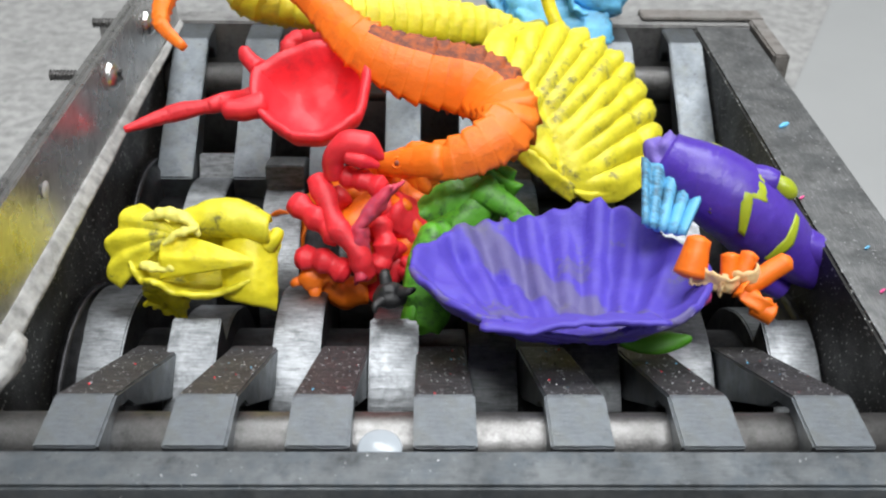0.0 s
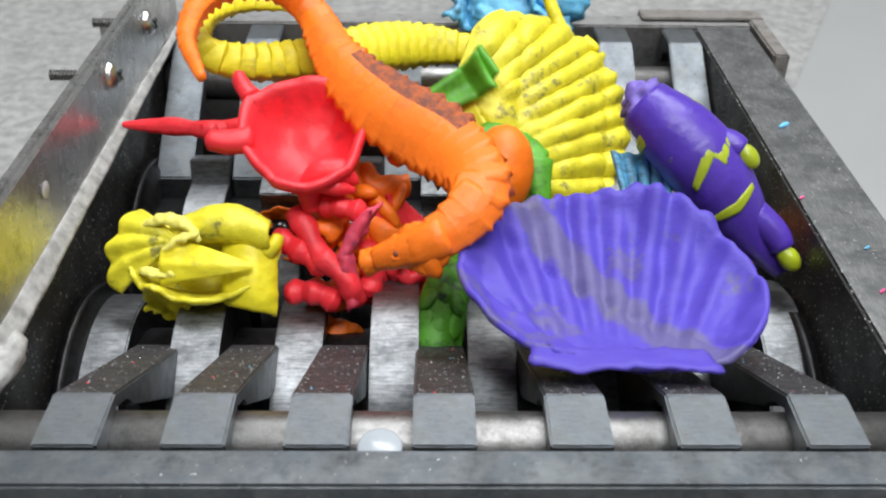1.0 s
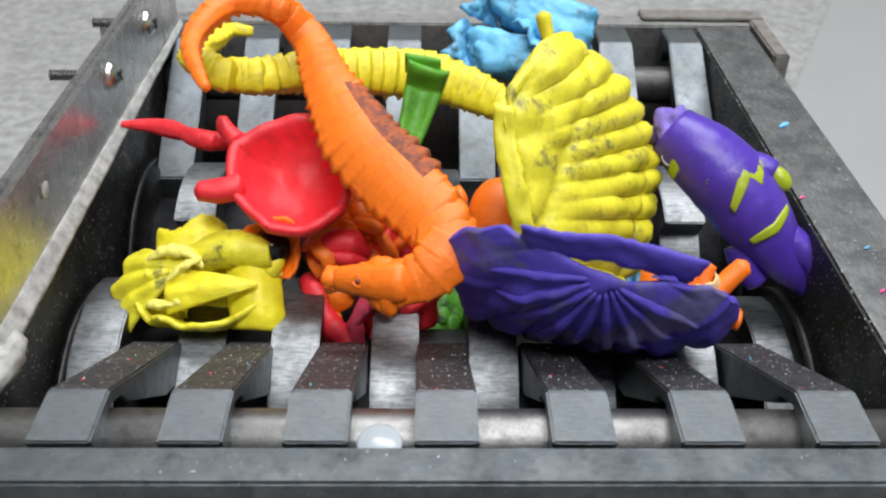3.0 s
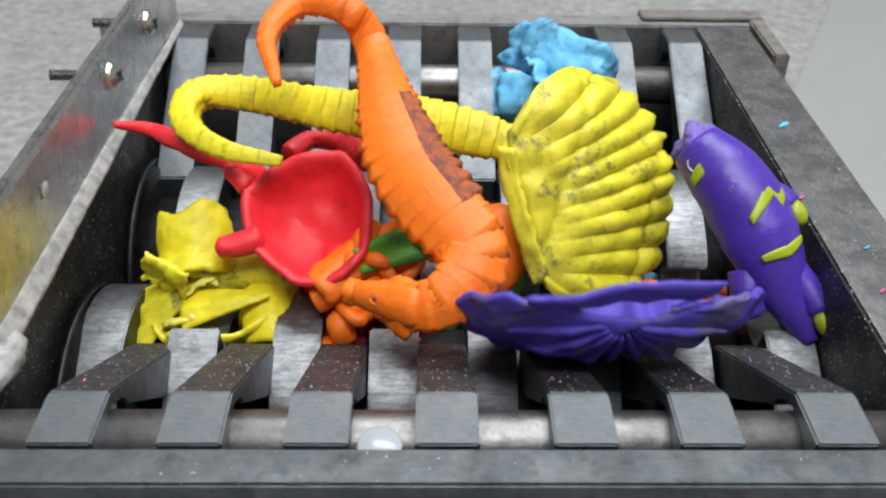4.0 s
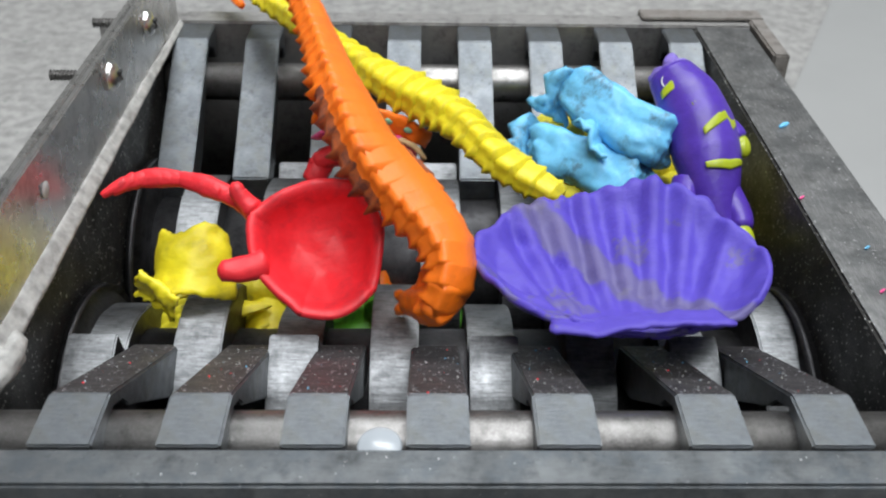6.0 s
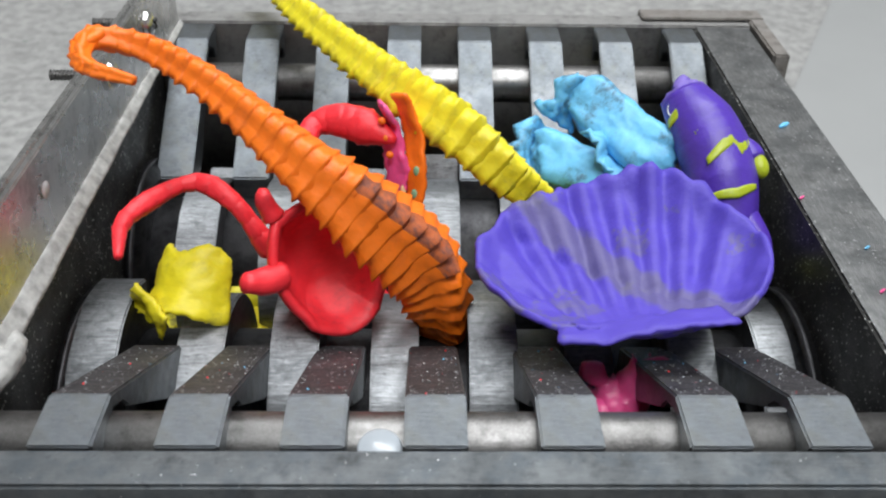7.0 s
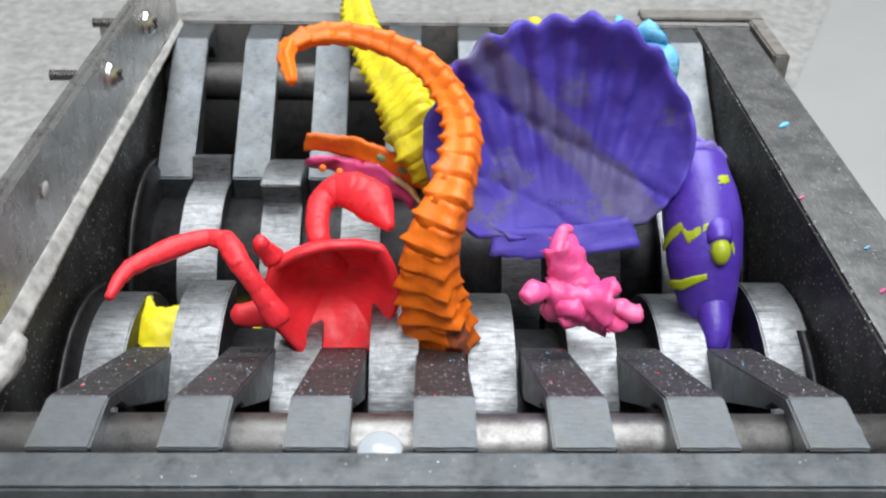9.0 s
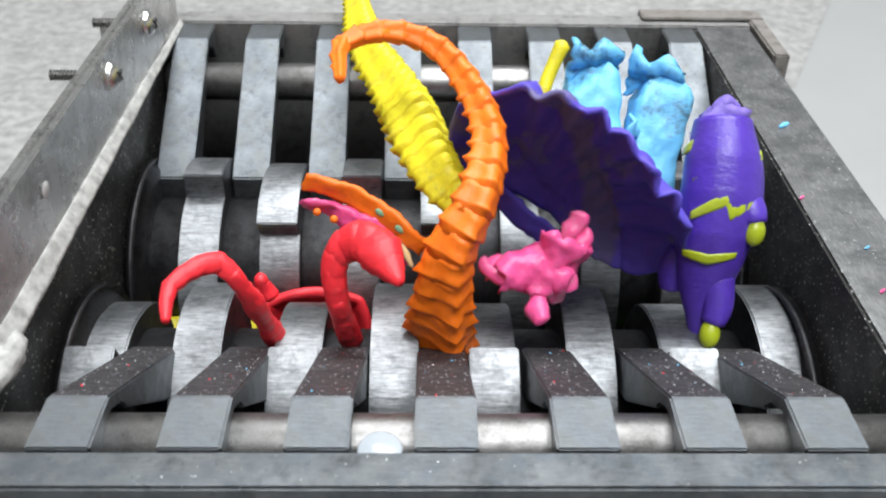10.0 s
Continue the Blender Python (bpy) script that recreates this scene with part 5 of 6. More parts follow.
    walk(lizard, [
        (0, pose(0.1261, 0.3239, 0.0003, 36.9, -39.2, 40.9)),
        (0.5, pose(0.1224, 0.3349, 0.0040, 39.0, -29.9, 39.3)),
        (1, pose(0.1134, 0.3451, 0.0060, 46.9, -32.5, 25.3)),
        (1.5, pose(0.1108, 0.3474, 0.0060, 53.5, -35.8, 13.0)),
        (2, pose(0.1127, 0.3438, 0.0040, 45.8, -41.7, 27.7)),
        (2.5, pose(0.1217, 0.3426, 0.0020, 43.4, -37.5, 31.4)),
        (4, pose(0.1275, 0.3228, -0.0062, 35.7, -2.7, 32.3)),
        (4.5, pose(0.1237, 0.3413, 0.0000, 39.8, 0.3, 29.0)),
        (5, pose(0.1186, 0.3585, -0.0050, 31.7, 8.4, 27.1)),
        (5.5, pose(0.1191, 0.3888, -0.0050, 34.7, 16.9, 27.0)),
        (7, pose(0.1242, 0.3683, -0.0080, 32.9, 0.3, 15.8)),
        (7.5, pose(0.1163, 0.3425, -0.0080, 41.8, -18.9, -6.1)),
        (8, pose(0.1220, 0.3450, -0.0267, 51.9, -26.5, -32.3)),
        (8.5, pose(0.1168, 0.3367, -0.0270, 59.7, -32.7, -38.3)),
        (9, pose(0.1151, 0.3368, -0.0270, 60.8, -33.5, -41.6)),
        (9.5, pose(0.1220, 0.3454, -0.0164, 65.9, -26.6, -51.4)),
        (10, pose(0.1130, 0.3316, -0.0075, 59.6, -1.9, -12.2)),
    ])
    walk(blue_fragment, [
        (0, pose(0.0724, 0.5306, 0.0150, 18.8, -52.5, 65.4)),
        (0.5, pose(0.0635, 0.5394, 0.0150, 18.8, -52.5, 65.4)),
        (1, pose(0.0511, 0.5299, 0.0150, 24.7, -50.6, 57.9)),
        (2, pose(0.0520, 0.5212, 0.0150, 24.7, -50.6, 57.9)),
        (2.5, pose(0.0481, 0.5117, 0.0120, 24.7, -50.6, 57.9)),
        (4, pose(0.0619, 0.4671, -0.0056, -13.7, -47.0, 47.3)),
        (4.5, pose(0.0646, 0.4419, -0.0041, -7.6, -43.1, 39.2)),
        (5, pose(0.0687, 0.4368, -0.0028, -17.3, -50.6, 57.9)),
        (5.5, pose(0.0755, 0.4189, -0.0062, -1.5, -48.5, 49.4)),
        (7, pose(0.0790, 0.4001, -0.0112, 15.6, -44.6, 39.3)),
        (7.5, pose(0.0840, 0.4189, -0.0227, 32.3, -32.3, 22.8)),
        (8.3, pose(0.0791, 0.4039, 0.0000, 40.5, -25.0, 17.8)),
        (9, pose(0.0849, 0.4178, 0.0050, 54.6, -5.0, 2.2)),
        (9.5, pose(0.0861, 0.4063, -0.0031, 54.8, -0.9, -0.7)),
        (10, pose(0.0829, 0.3902, 0.0020, 54.8, 2.4, -3.0)),
    ])
    walk(crushed, [
        (0, pose(-0.1024, 0.3257, -0.0155, 49.8, -0.9, -0.7)),
        (1, pose(-0.1024, 0.3246, -0.0176, 49.8, -0.9, -0.7)),
        (1.5, pose(-0.1020, 0.3235, -0.0197, 49.8, -0.9, -0.7)),
        (2, pose(-0.0999, 0.3205, -0.0219, 44.6, -5.0, 2.2)),
        (2.5, pose(-0.1022, 0.3193, -0.0240, 44.6, -5.8, 2.7)),
        (4, pose(-0.0976, 0.3243, -0.0460, 24.3, -9.1, 5.1)),
        (4.5, pose(-0.0974, 0.3273, -0.0500, 24.3, -9.1, 5.1)),
        (5.5, pose(-0.0969, 0.3332, -0.0580, 14.3, -9.1, 5.1)),
        (7, pose(-0.1177, 0.3755, -0.1001, 14.3, -9.1, 5.1)),
        (10, pose(-0.1211, 0.3873, -0.1100, 14.3, -9.1, 5.1)),
    ])
    walk(cup_scrap, [
        (0, pose(-0.1083, 0.3335, -0.0300, 44.3, -9.1, 5.1)),
        (2.5, pose(-0.1062, 0.3267, -0.0250, 44.3, -9.1, 5.1)),
        (4, pose(-0.1071, 0.3354, -0.0180, 44.5, -7.4, 3.9)),
        (4.5, pose(-0.1075, 0.3301, -0.0201, 44.5, -7.4, 3.9)),
        (5.5, pose(-0.1075, 0.3290, -0.0222, 44.6, -5.0, 2.2)),
        (7, pose(-0.1076, 0.3195, -0.0286, 44.0, 0.1, -13.5)),
        (7.5, pose(-0.1085, 0.3165, -0.0307, 43.7, 1.7, -14.7)),
        (8, pose(-0.1090, 0.3160, -0.0348, 43.1, 4.1, -16.4)),
        (8.5, pose(-0.1158, 0.3135, -0.0451, 41.9, 8.0, -19.4)),
        (9, pose(-0.1223, 0.3140, -0.0550, 41.9, 8.0, -19.4)),
        (9.5, pose(-0.1383, 0.3564, -0.0950, 41.9, 8.0, -19.4)),
        (10, pose(-0.1446, 0.3736, -0.1100, 41.9, 8.0, -19.4)),
    ])
    at_crab = crab_toy.matrix_basis.inverted()
    walk(crab_shell, [(t, at_crab @ m) for t, m in [
        (0, pose(-0.0580, 0.3893, 0.0250, 19.5, -13.0, 13.8)),
        (0.5, pose(-0.0594, 0.3774, 0.0234, 15.8, -9.1, 10.4)),
        (1, pose(-0.0584, 0.3549, 0.0222, 24.5, -6.7, 8.4)),
        (1.5, pose(-0.0649, 0.3526, 0.0194, 20.8, -9.1, 10.4)),
        (2, pose(-0.0671, 0.3508, 0.0185, 20.8, -9.1, 10.4)),
        (2.5, pose(-0.0659, 0.3453, 0.0168, 20.8, -9.1, 10.4)),
        (4, pose(-0.0548, 0.3308, -0.0050, 37.5, -18.7, 12.4)),
        (4.5, pose(-0.0573, 0.3256, -0.0080, 37.5, -18.7, 12.4)),
        (5, pose(-0.0549, 0.3319, -0.0080, 37.9, -17.1, 11.2)),
        (5.5, pose(-0.0532, 0.3219, -0.0080, 37.9, -17.1, 11.2)),
        (7, pose(-0.0453, 0.3122, -0.0140, 60.9, 6.4, 36.9)),
        (7.5, pose(-0.0456, 0.3091, -0.0160, 67.0, 4.6, 37.4)),
        (8, pose(-0.0425, 0.3069, -0.0200, 72.9, 1.2, 32.7)),
        (8.5, pose(-0.0421, 0.3068, -0.0220, 81.4, -2.2, 22.0)),
        (9, pose(-0.0445, 0.3047, -0.0270, 84.0, -4.2, 10.1)),
        (9.5, pose(-0.0483, 0.3054, -0.0380, 84.7, -0.4, 4.2)),
        (10, pose(-0.0592, 0.3453, -0.0850, 69.8, 0.8, 4.0)),
    ]])
    walk(pink_scrap, [
        (0, pose(0.0785, 0.3005, -0.1100, 54.8, -0.9, -0.7)),
        (6.5, pose(0.0755, 0.2933, -0.0950, 54.8, -0.9, -0.7)),
        (7, pose(0.0698, 0.2699, -0.0500, 54.8, -0.9, -0.7)),
        (7.5, pose(0.0619, 0.2657, -0.0300, 63.6, 25.8, 24.7)),
        (8, pose(0.0593, 0.2756, -0.0240, 57.1, 17.3, 42.0)),
        (8.5, pose(0.0555, 0.2855, -0.0160, 49.9, 5.2, 38.6)),
        (9, pose(0.0510, 0.2946, -0.0120, 31.1, -31.7, 48.1)),
        (9.5, pose(0.0428, 0.3058, -0.0110, 33.9, -43.2, 43.7)),
        (10, pose(0.0388, 0.3069, -0.0107, -39.1, -31.9, 141.5)),
    ])
    walk(strip, [
        (0, pose(-0.0440, 0.4651, -0.0700, 54.8, -0.9, -0.7)),
        (2.7, pose(-0.0440, 0.4651, -0.0700, 54.8, -0.9, -0.7)),
        (4.5, pose(-0.0412, 0.4425, -0.0250, 54.8, -0.9, -0.7)),
        (5, pose(-0.0376, 0.4120, -0.0100, 54.6, -5.0, 2.2)),
        (5.5, pose(-0.0385, 0.4056, -0.0050, 49.9, -4.5, 27.1)),
        (7, pose(-0.0229, 0.3830, -0.0038, 18.2, 73.9, -70.3)),
        (7.5, pose(-0.0218, 0.3911, -0.0039, 30.5, 71.9, -55.7)),
        (8, pose(-0.0230, 0.3884, -0.0039, 46.3, 66.0, -35.1)),
        (8.5, pose(-0.0434, 0.4018, 0.0000, 53.3, 15.3, -12.5)),
        (9, pose(-0.0366, 0.3771, -0.0107, 53.3, 15.3, -12.5)),
        (9.5, pose(-0.0380, 0.3545, -0.0179, 51.7, 21.7, -17.7)),
        (10, pose(-0.0374, 0.3453, -0.0175, 51.1, 23.3, -19.0)),
    ])
    walk(crab_legs, [
        (0, pose(-0.0410, 0.3385, -0.0152, 54.8, -0.9, -0.7)),
        (0.5, pose(-0.0421, 0.3435, -0.0171, 54.8, -0.9, -0.7)),
        (1, pose(-0.0468, 0.3294, -0.0237, 54.5, -7.4, 3.9)),
        (1.5, pose(-0.0477, 0.3208, -0.0321, 54.6, -5.0, 2.2)),
        (2, pose(-0.0467, 0.3177, -0.0405, 54.6, -5.0, 2.2)),
        (2.5, pose(-0.0447, 0.3183, -0.0487, 54.6, -5.0, 2.2)),
        (4, pose(-0.0429, 0.3203, -0.0600, 54.6, -5.0, 2.2)),
        (5.5, pose(-0.0486, 0.3728, -0.1050, 54.6, -5.0, 2.2)),
        (10, pose(-0.0493, 0.3786, -0.1100, 54.6, -5.0, 2.2)),
    ])
    walk(orange_legs, [
        (0, pose(-0.0237, 0.3585, -0.0256, -53.3, -15.3, 167.5)),
        (0.5, pose(-0.0261, 0.3540, -0.0256, -54.0, -11.3, 170.5)),
        (1, pose(-0.0359, 0.3538, -0.0180, -54.7, -3.2, 176.4)),
        (1.5, pose(-0.0358, 0.3500, -0.0200, -54.7, -3.2, 176.4)),
        (2, pose(-0.0333, 0.3486, -0.0220, -54.5, -7.3, 173.5)),
        (2.5, pose(-0.0358, 0.3470, -0.0240, -54.0, -11.3, 170.5)),
        (4, pose(-0.0321, 0.3220, -0.0300, -53.3, -15.3, 167.5)),
        (4.5, pose(-0.0323, 0.3206, -0.0380, -53.3, -15.3, 167.5)),
        (5.5, pose(-0.0352, 0.3544, -0.0750, -53.3, -15.3, 167.5)),
        (7, pose(-0.0385, 0.3972, -0.1100, -53.3, -15.3, 167.5)),
        (10, pose(-0.0387, 0.3996, -0.1120, -53.3, -15.3, 167.5)),
    ])
    walk(dark_legs, [
        (0, pose(-0.0160, 0.3527, -0.0340, 12.4, -53.8, 73.4)),
        (1, pose(-0.0211, 0.3527, -0.0340, 12.4, -53.8, 73.4)),
        (2.5, pose(-0.0209, 0.3452, -0.0380, 12.4, -53.8, 73.4)),
        (4, pose(-0.0233, 0.3312, -0.0560, 12.4, -53.8, 73.4)),
        (5.5, pose(-0.0255, 0.3759, -0.1000, 12.4, -53.8, 73.4)),
        (10, pose(-0.0262, 0.3902, -0.1120, 12.4, -53.8, 73.4)),
    ])
    walk(forked, [
        (0, pose(0.0240, 0.3544, -0.0120, 24.4, -45.7, 44.9)),
        (0.5, pose(0.0287, 0.3484, -0.0140, 31.7, -39.5, 34.2)),
        (1, pose(0.0432, 0.3818, -0.0169, 44.5, -7.4, 3.9)),
        (1.5, pose(0.0452, 0.3818, -0.0262, 44.6, -5.0, 2.2)),
        (2, pose(0.0440, 0.3638, -0.0334, 44.6, -5.0, 2.2)),
        (2.5, pose(0.0435, 0.3546, -0.0381, 44.6, -5.0, 2.2)),
        (4, pose(0.0332, 0.3757, -0.0600, 44.6, -5.0, 2.2)),
        (5.5, pose(0.0396, 0.4279, -0.1100, 44.6, -5.0, 2.2)),
        (10, pose(0.0399, 0.4305, -0.1120, 44.6, -5.0, 2.2)),
    ])
    walk(turtle, [
        (0, pose(-0.0053, 0.3225, -0.0272, 34.5, 7.3, -6.5)),
        (0.5, pose(-0.0010, 0.3252, -0.0292, 34.1, 10.5, -8.9)),
        (1, pose(-0.0009, 0.3142, -0.0438, 34.5, 7.3, -6.5)),
        (1.5, pose(-0.0008, 0.3159, -0.0500, 34.5, 7.3, -6.5)),
        (2.5, pose(-0.0030, 0.3293, -0.0662, 33.3, 15.3, -12.5)),
        (4, pose(-0.0026, 0.3555, -0.0900, 33.3, 15.3, -12.5)),
        (10, pose(-0.0022, 0.3788, -0.1100, 33.3, 15.3, -12.5)),
    ])
    walk(green_bit, [
        (0, pose(0.0171, 0.3597, -0.0200, 41.1, 23.3, -19.0)),
        (0.7, pose(0.0151, 0.3828, -0.0100, 26.2, 44.4, -45.1)),
        (1, pose(0.0047, 0.4112, 0.0150, 36.2, 44.4, -45.1)),
        (1.2, pose(-0.0115, 0.4239, 0.0250, 53.3, 15.3, -12.5)),
        (1.5, pose(-0.0204, 0.4368, 0.0280, 54.8, -0.9, -0.7)),
        (2, pose(-0.0211, 0.4280, 0.0260, 54.8, 2.4, -3.0)),
        (2.5, pose(-0.0109, 0.4146, 0.0220, 54.6, 5.6, -5.4)),
        (2.7, pose(-0.0101, 0.4127, 0.0200, 54.6, 5.6, -5.4)),
        (4, pose(-0.0201, 0.3258, -0.0150, 7.0, 49.7, -57.6)),
        (4.5, pose(-0.0191, 0.3300, -0.0239, 7.0, 49.7, -57.6)),
        (5, pose(-0.0399, 0.3330, -0.0585, 7.0, 49.7, -57.6)),
        (5.5, pose(-0.0412, 0.3320, -0.0600, 7.0, 49.7, -57.6)),
        (7, pose(-0.0472, 0.3924, -0.1100, 7.0, 49.7, -57.6)),
        (10, pose(-0.0472, 0.3924, -0.1100, 7.0, 49.7, -57.6)),
    ])
    walk(stubs, [
        (0, pose(0.1055, 0.2835, 0.0040, 44.5, 7.3, -6.5)),
        (0.5, pose(0.1060, 0.2853, 0.0040, 44.5, 7.3, -6.5)),
        (0.7, pose(0.1266, 0.3473, -0.0200, 43.3, 15.3, -12.5)),
        (1, pose(0.1287, 0.3616, -0.0250, 43.3, 15.3, -12.5)),
        (1.5, pose(0.1009, 0.3239, -0.0100, 44.0, 11.3, -9.5)),
        (2, pose(0.0961, 0.2915, 0.0020, 44.7, 3.2, -3.6)),
        (2.5, pose(0.0924, 0.2835, 0.0000, 44.8, -0.9, -0.7)),
        (2.7, pose(0.0920, 0.2817, 0.0000, 44.8, -0.9, -0.7)),
        (4, pose(0.1100, 0.3452, -0.0600, 44.8, -0.9, -0.7)),
        (5.5, pose(0.1315, 0.4081, -0.1100, 44.8, -0.9, -0.7)),
        (10, pose(0.1315, 0.4081, -0.1100, 44.8, -0.9, -0.7)),
    ])
    walk(lobe, [
        (0, pose(-0.0110, 0.3723, -0.0284, 54.8, -0.9, -0.7)),
        (0.5, pose(-0.0136, 0.3677, -0.0285, 54.8, -0.9, -0.7)),
        (1, pose(0.0275, 0.3745, -0.0050, 54.8, -0.9, -0.7)),
        (1.5, pose(0.0244, 0.3662, -0.0060, 54.8, -0.9, -0.7)),
        (2, pose(0.0214, 0.3550, -0.0080, 54.8, -0.9, -0.7)),
        (2.5, pose(0.0234, 0.3431, -0.0120, 54.8, -0.9, -0.7)),
        (4, pose(0.0245, 0.3475, -0.0300, 54.8, -0.9, -0.7)),
        (5.5, pose(0.0325, 0.4250, -0.1000, 54.8, -0.9, -0.7)),
        (10, pose(0.0338, 0.4385, -0.1100, 54.8, -0.9, -0.7)),
    ])
    walk(fin, [
        (0, pose(0.0884, 0.3187, 0.0140, 39.0, 11.3, -9.5)),
        (0.5, pose(0.0857, 0.3408, 0.0120, 39.0, 11.3, -9.5)),
        (1, pose(0.0858, 0.3480, 0.0040, 39.8, -0.9, -0.7)),
        (1.5, pose(0.0882, 0.3607, -0.0129, 39.8, -0.9, -0.7)),
        (2, pose(0.0852, 0.3448, -0.0219, 38.3, 15.3, -12.5)),
        (2.5, pose(0.0871, 0.3403, -0.0325, 38.3, 15.3, -12.5)),
        (4, pose(0.0975, 0.3794, -0.0800, 38.3, 15.3, -12.5)),
        (10, pose(0.1083, 0.4180, -0.1100, 38.3, 15.3, -12.5)),
    ])
    walk(stalk, [
        (0, pose(0.0596, 0.4689, 0.0282, 54.1, -10.7, 6.3)),
        (1, pose(0.0606, 0.4773, 0.0279, 54.1, -10.7, 6.3)),
        (2.5, pose(0.0566, 0.4687, 0.0282, 54.3, -9.1, 5.1)),
        (4, pose(0.0640, 0.4011, -0.0300, 54.3, -9.1, 5.1)),
        (5.5, pose(0.0640, 0.4174, -0.0400, 54.8, -0.9, -0.7)),
        (7, pose(0.0542, 0.4034, -0.0448, 54.8, -0.9, -0.7)),
        (7.3, pose(0.0427, 0.3764, -0.0001, 54.8, -0.9, -0.7)),
        (7.5, pose(0.0446, 0.3967, 0.0123, 53.4, -6.8, 1.0)),
        (8, pose(0.0415, 0.4478, 0.0061, 54.8, -0.9, -0.7)),
        (8.5, pose(0.0365, 0.4585, 0.0100, 54.8, -0.9, -0.7)),
        (9, pose(0.0432, 0.4517, 0.0100, 53.3, 15.3, -12.5)),
        (9.5, pose(0.0520, 0.4202, 0.0050, 51.7, 21.7, -17.7)),
        (10, pose(0.0522, 0.4359, 0.0050, 51.7, 21.7, -17.7)),
    ])
    walk(toy_eye, [
        (0, pose(-0.0800, 0.3990, -0.0600, 54.8, -0.9, -0.7)),
        (1.2, pose(-0.0794, 0.3893, -0.0500, 54.8, -0.9, -0.7)),
        (1.6, pose(-0.0742, 0.3594, -0.0250, 54.8, -0.9, -0.7)),
        (2, pose(-0.0683, 0.3307, -0.0073, 54.8, -0.9, -0.7)),
        (2.5, pose(-0.0686, 0.3230, -0.0072, 54.3, -9.1, 5.1)),
        (4, pose(-0.0768, 0.3396, -0.0500, 54.3, -9.1, 5.1)),
        (5.5, pose(-0.0734, 0.3461, -0.0600, 54.3, -9.1, 5.1)),
        (7, pose(-0.0838, 0.3969, -0.1100, 54.3, -9.1, 5.1)),
        (10, pose(-0.0843, 0.3993, -0.1120, 54.3, -9.1, 5.1)),
    ])
    walk(black_scrap, [
        (0, pose(-0.0219, 0.3040, -0.0220, 34.8, -0.9, -0.7)),
        (0.5, pose(-0.0230, 0.3239, -0.0500, 34.8, -0.9, -0.7)),
        (1.2, pose(-0.0261, 0.3879, -0.1100, 34.8, -0.9, -0.7)),
        (10, pose(-0.0262, 0.3902, -0.1120, 34.8, -0.9, -0.7)),
    ])
    walk(leaf, [
        (0, pose(0.0823, 0.2817, -0.0280, 14.7, -4.2, 1.6)),
        (0.3, pose(0.0823, 0.2817, -0.0280, 14.7, -4.2, 1.6)),
        (0.5, pose(0.0794, 0.2927, -0.0240, 14.1, -10.7, 6.3)),
        (0.8, pose(0.0868, 0.3131, -0.0500, 14.1, -10.7, 6.3)),
        (1.5, pose(0.1083, 0.3840, -0.1100, 14.1, -10.7, 6.3)),
        (10, pose(0.1083, 0.3840, -0.1100, 14.1, -10.7, 6.3)),
    ])
    walk(red_strip, [
        (0, pose(0.0885, 0.2907, -0.0200, 34.8, -0.9, -0.7)),
        (0.5, pose(0.0867, 0.2986, -0.0200, 34.8, -0.9, -0.7)),
        (0.9, pose(0.0980, 0.3326, -0.0500, 34.8, -0.9, -0.7)),
        (1.5, pose(0.1201, 0.3982, -0.1100, 34.8, -0.9, -0.7)),
        (10, pose(0.1201, 0.3982, -0.1100, 34.8, -0.9, -0.7)),
    ])
    walk(cuttings, [
        (0, pose(-0.0562, 0.3324, -0.0349, 54.8, -0.9, -0.7)),
        (0.5, pose(-0.0446, 0.3186, -0.0458, 52.9, -17.1, 11.2)),
        (1, pose(-0.0457, 0.3241, -0.0600, 52.9, -17.1, 11.2)),
        (2, pose(-0.0525, 0.3831, -0.1100, 52.9, -17.1, 11.2)),
        (10, pose(-0.0525, 0.3831, -0.1100, 52.9, -17.1, 11.2)),
    ])
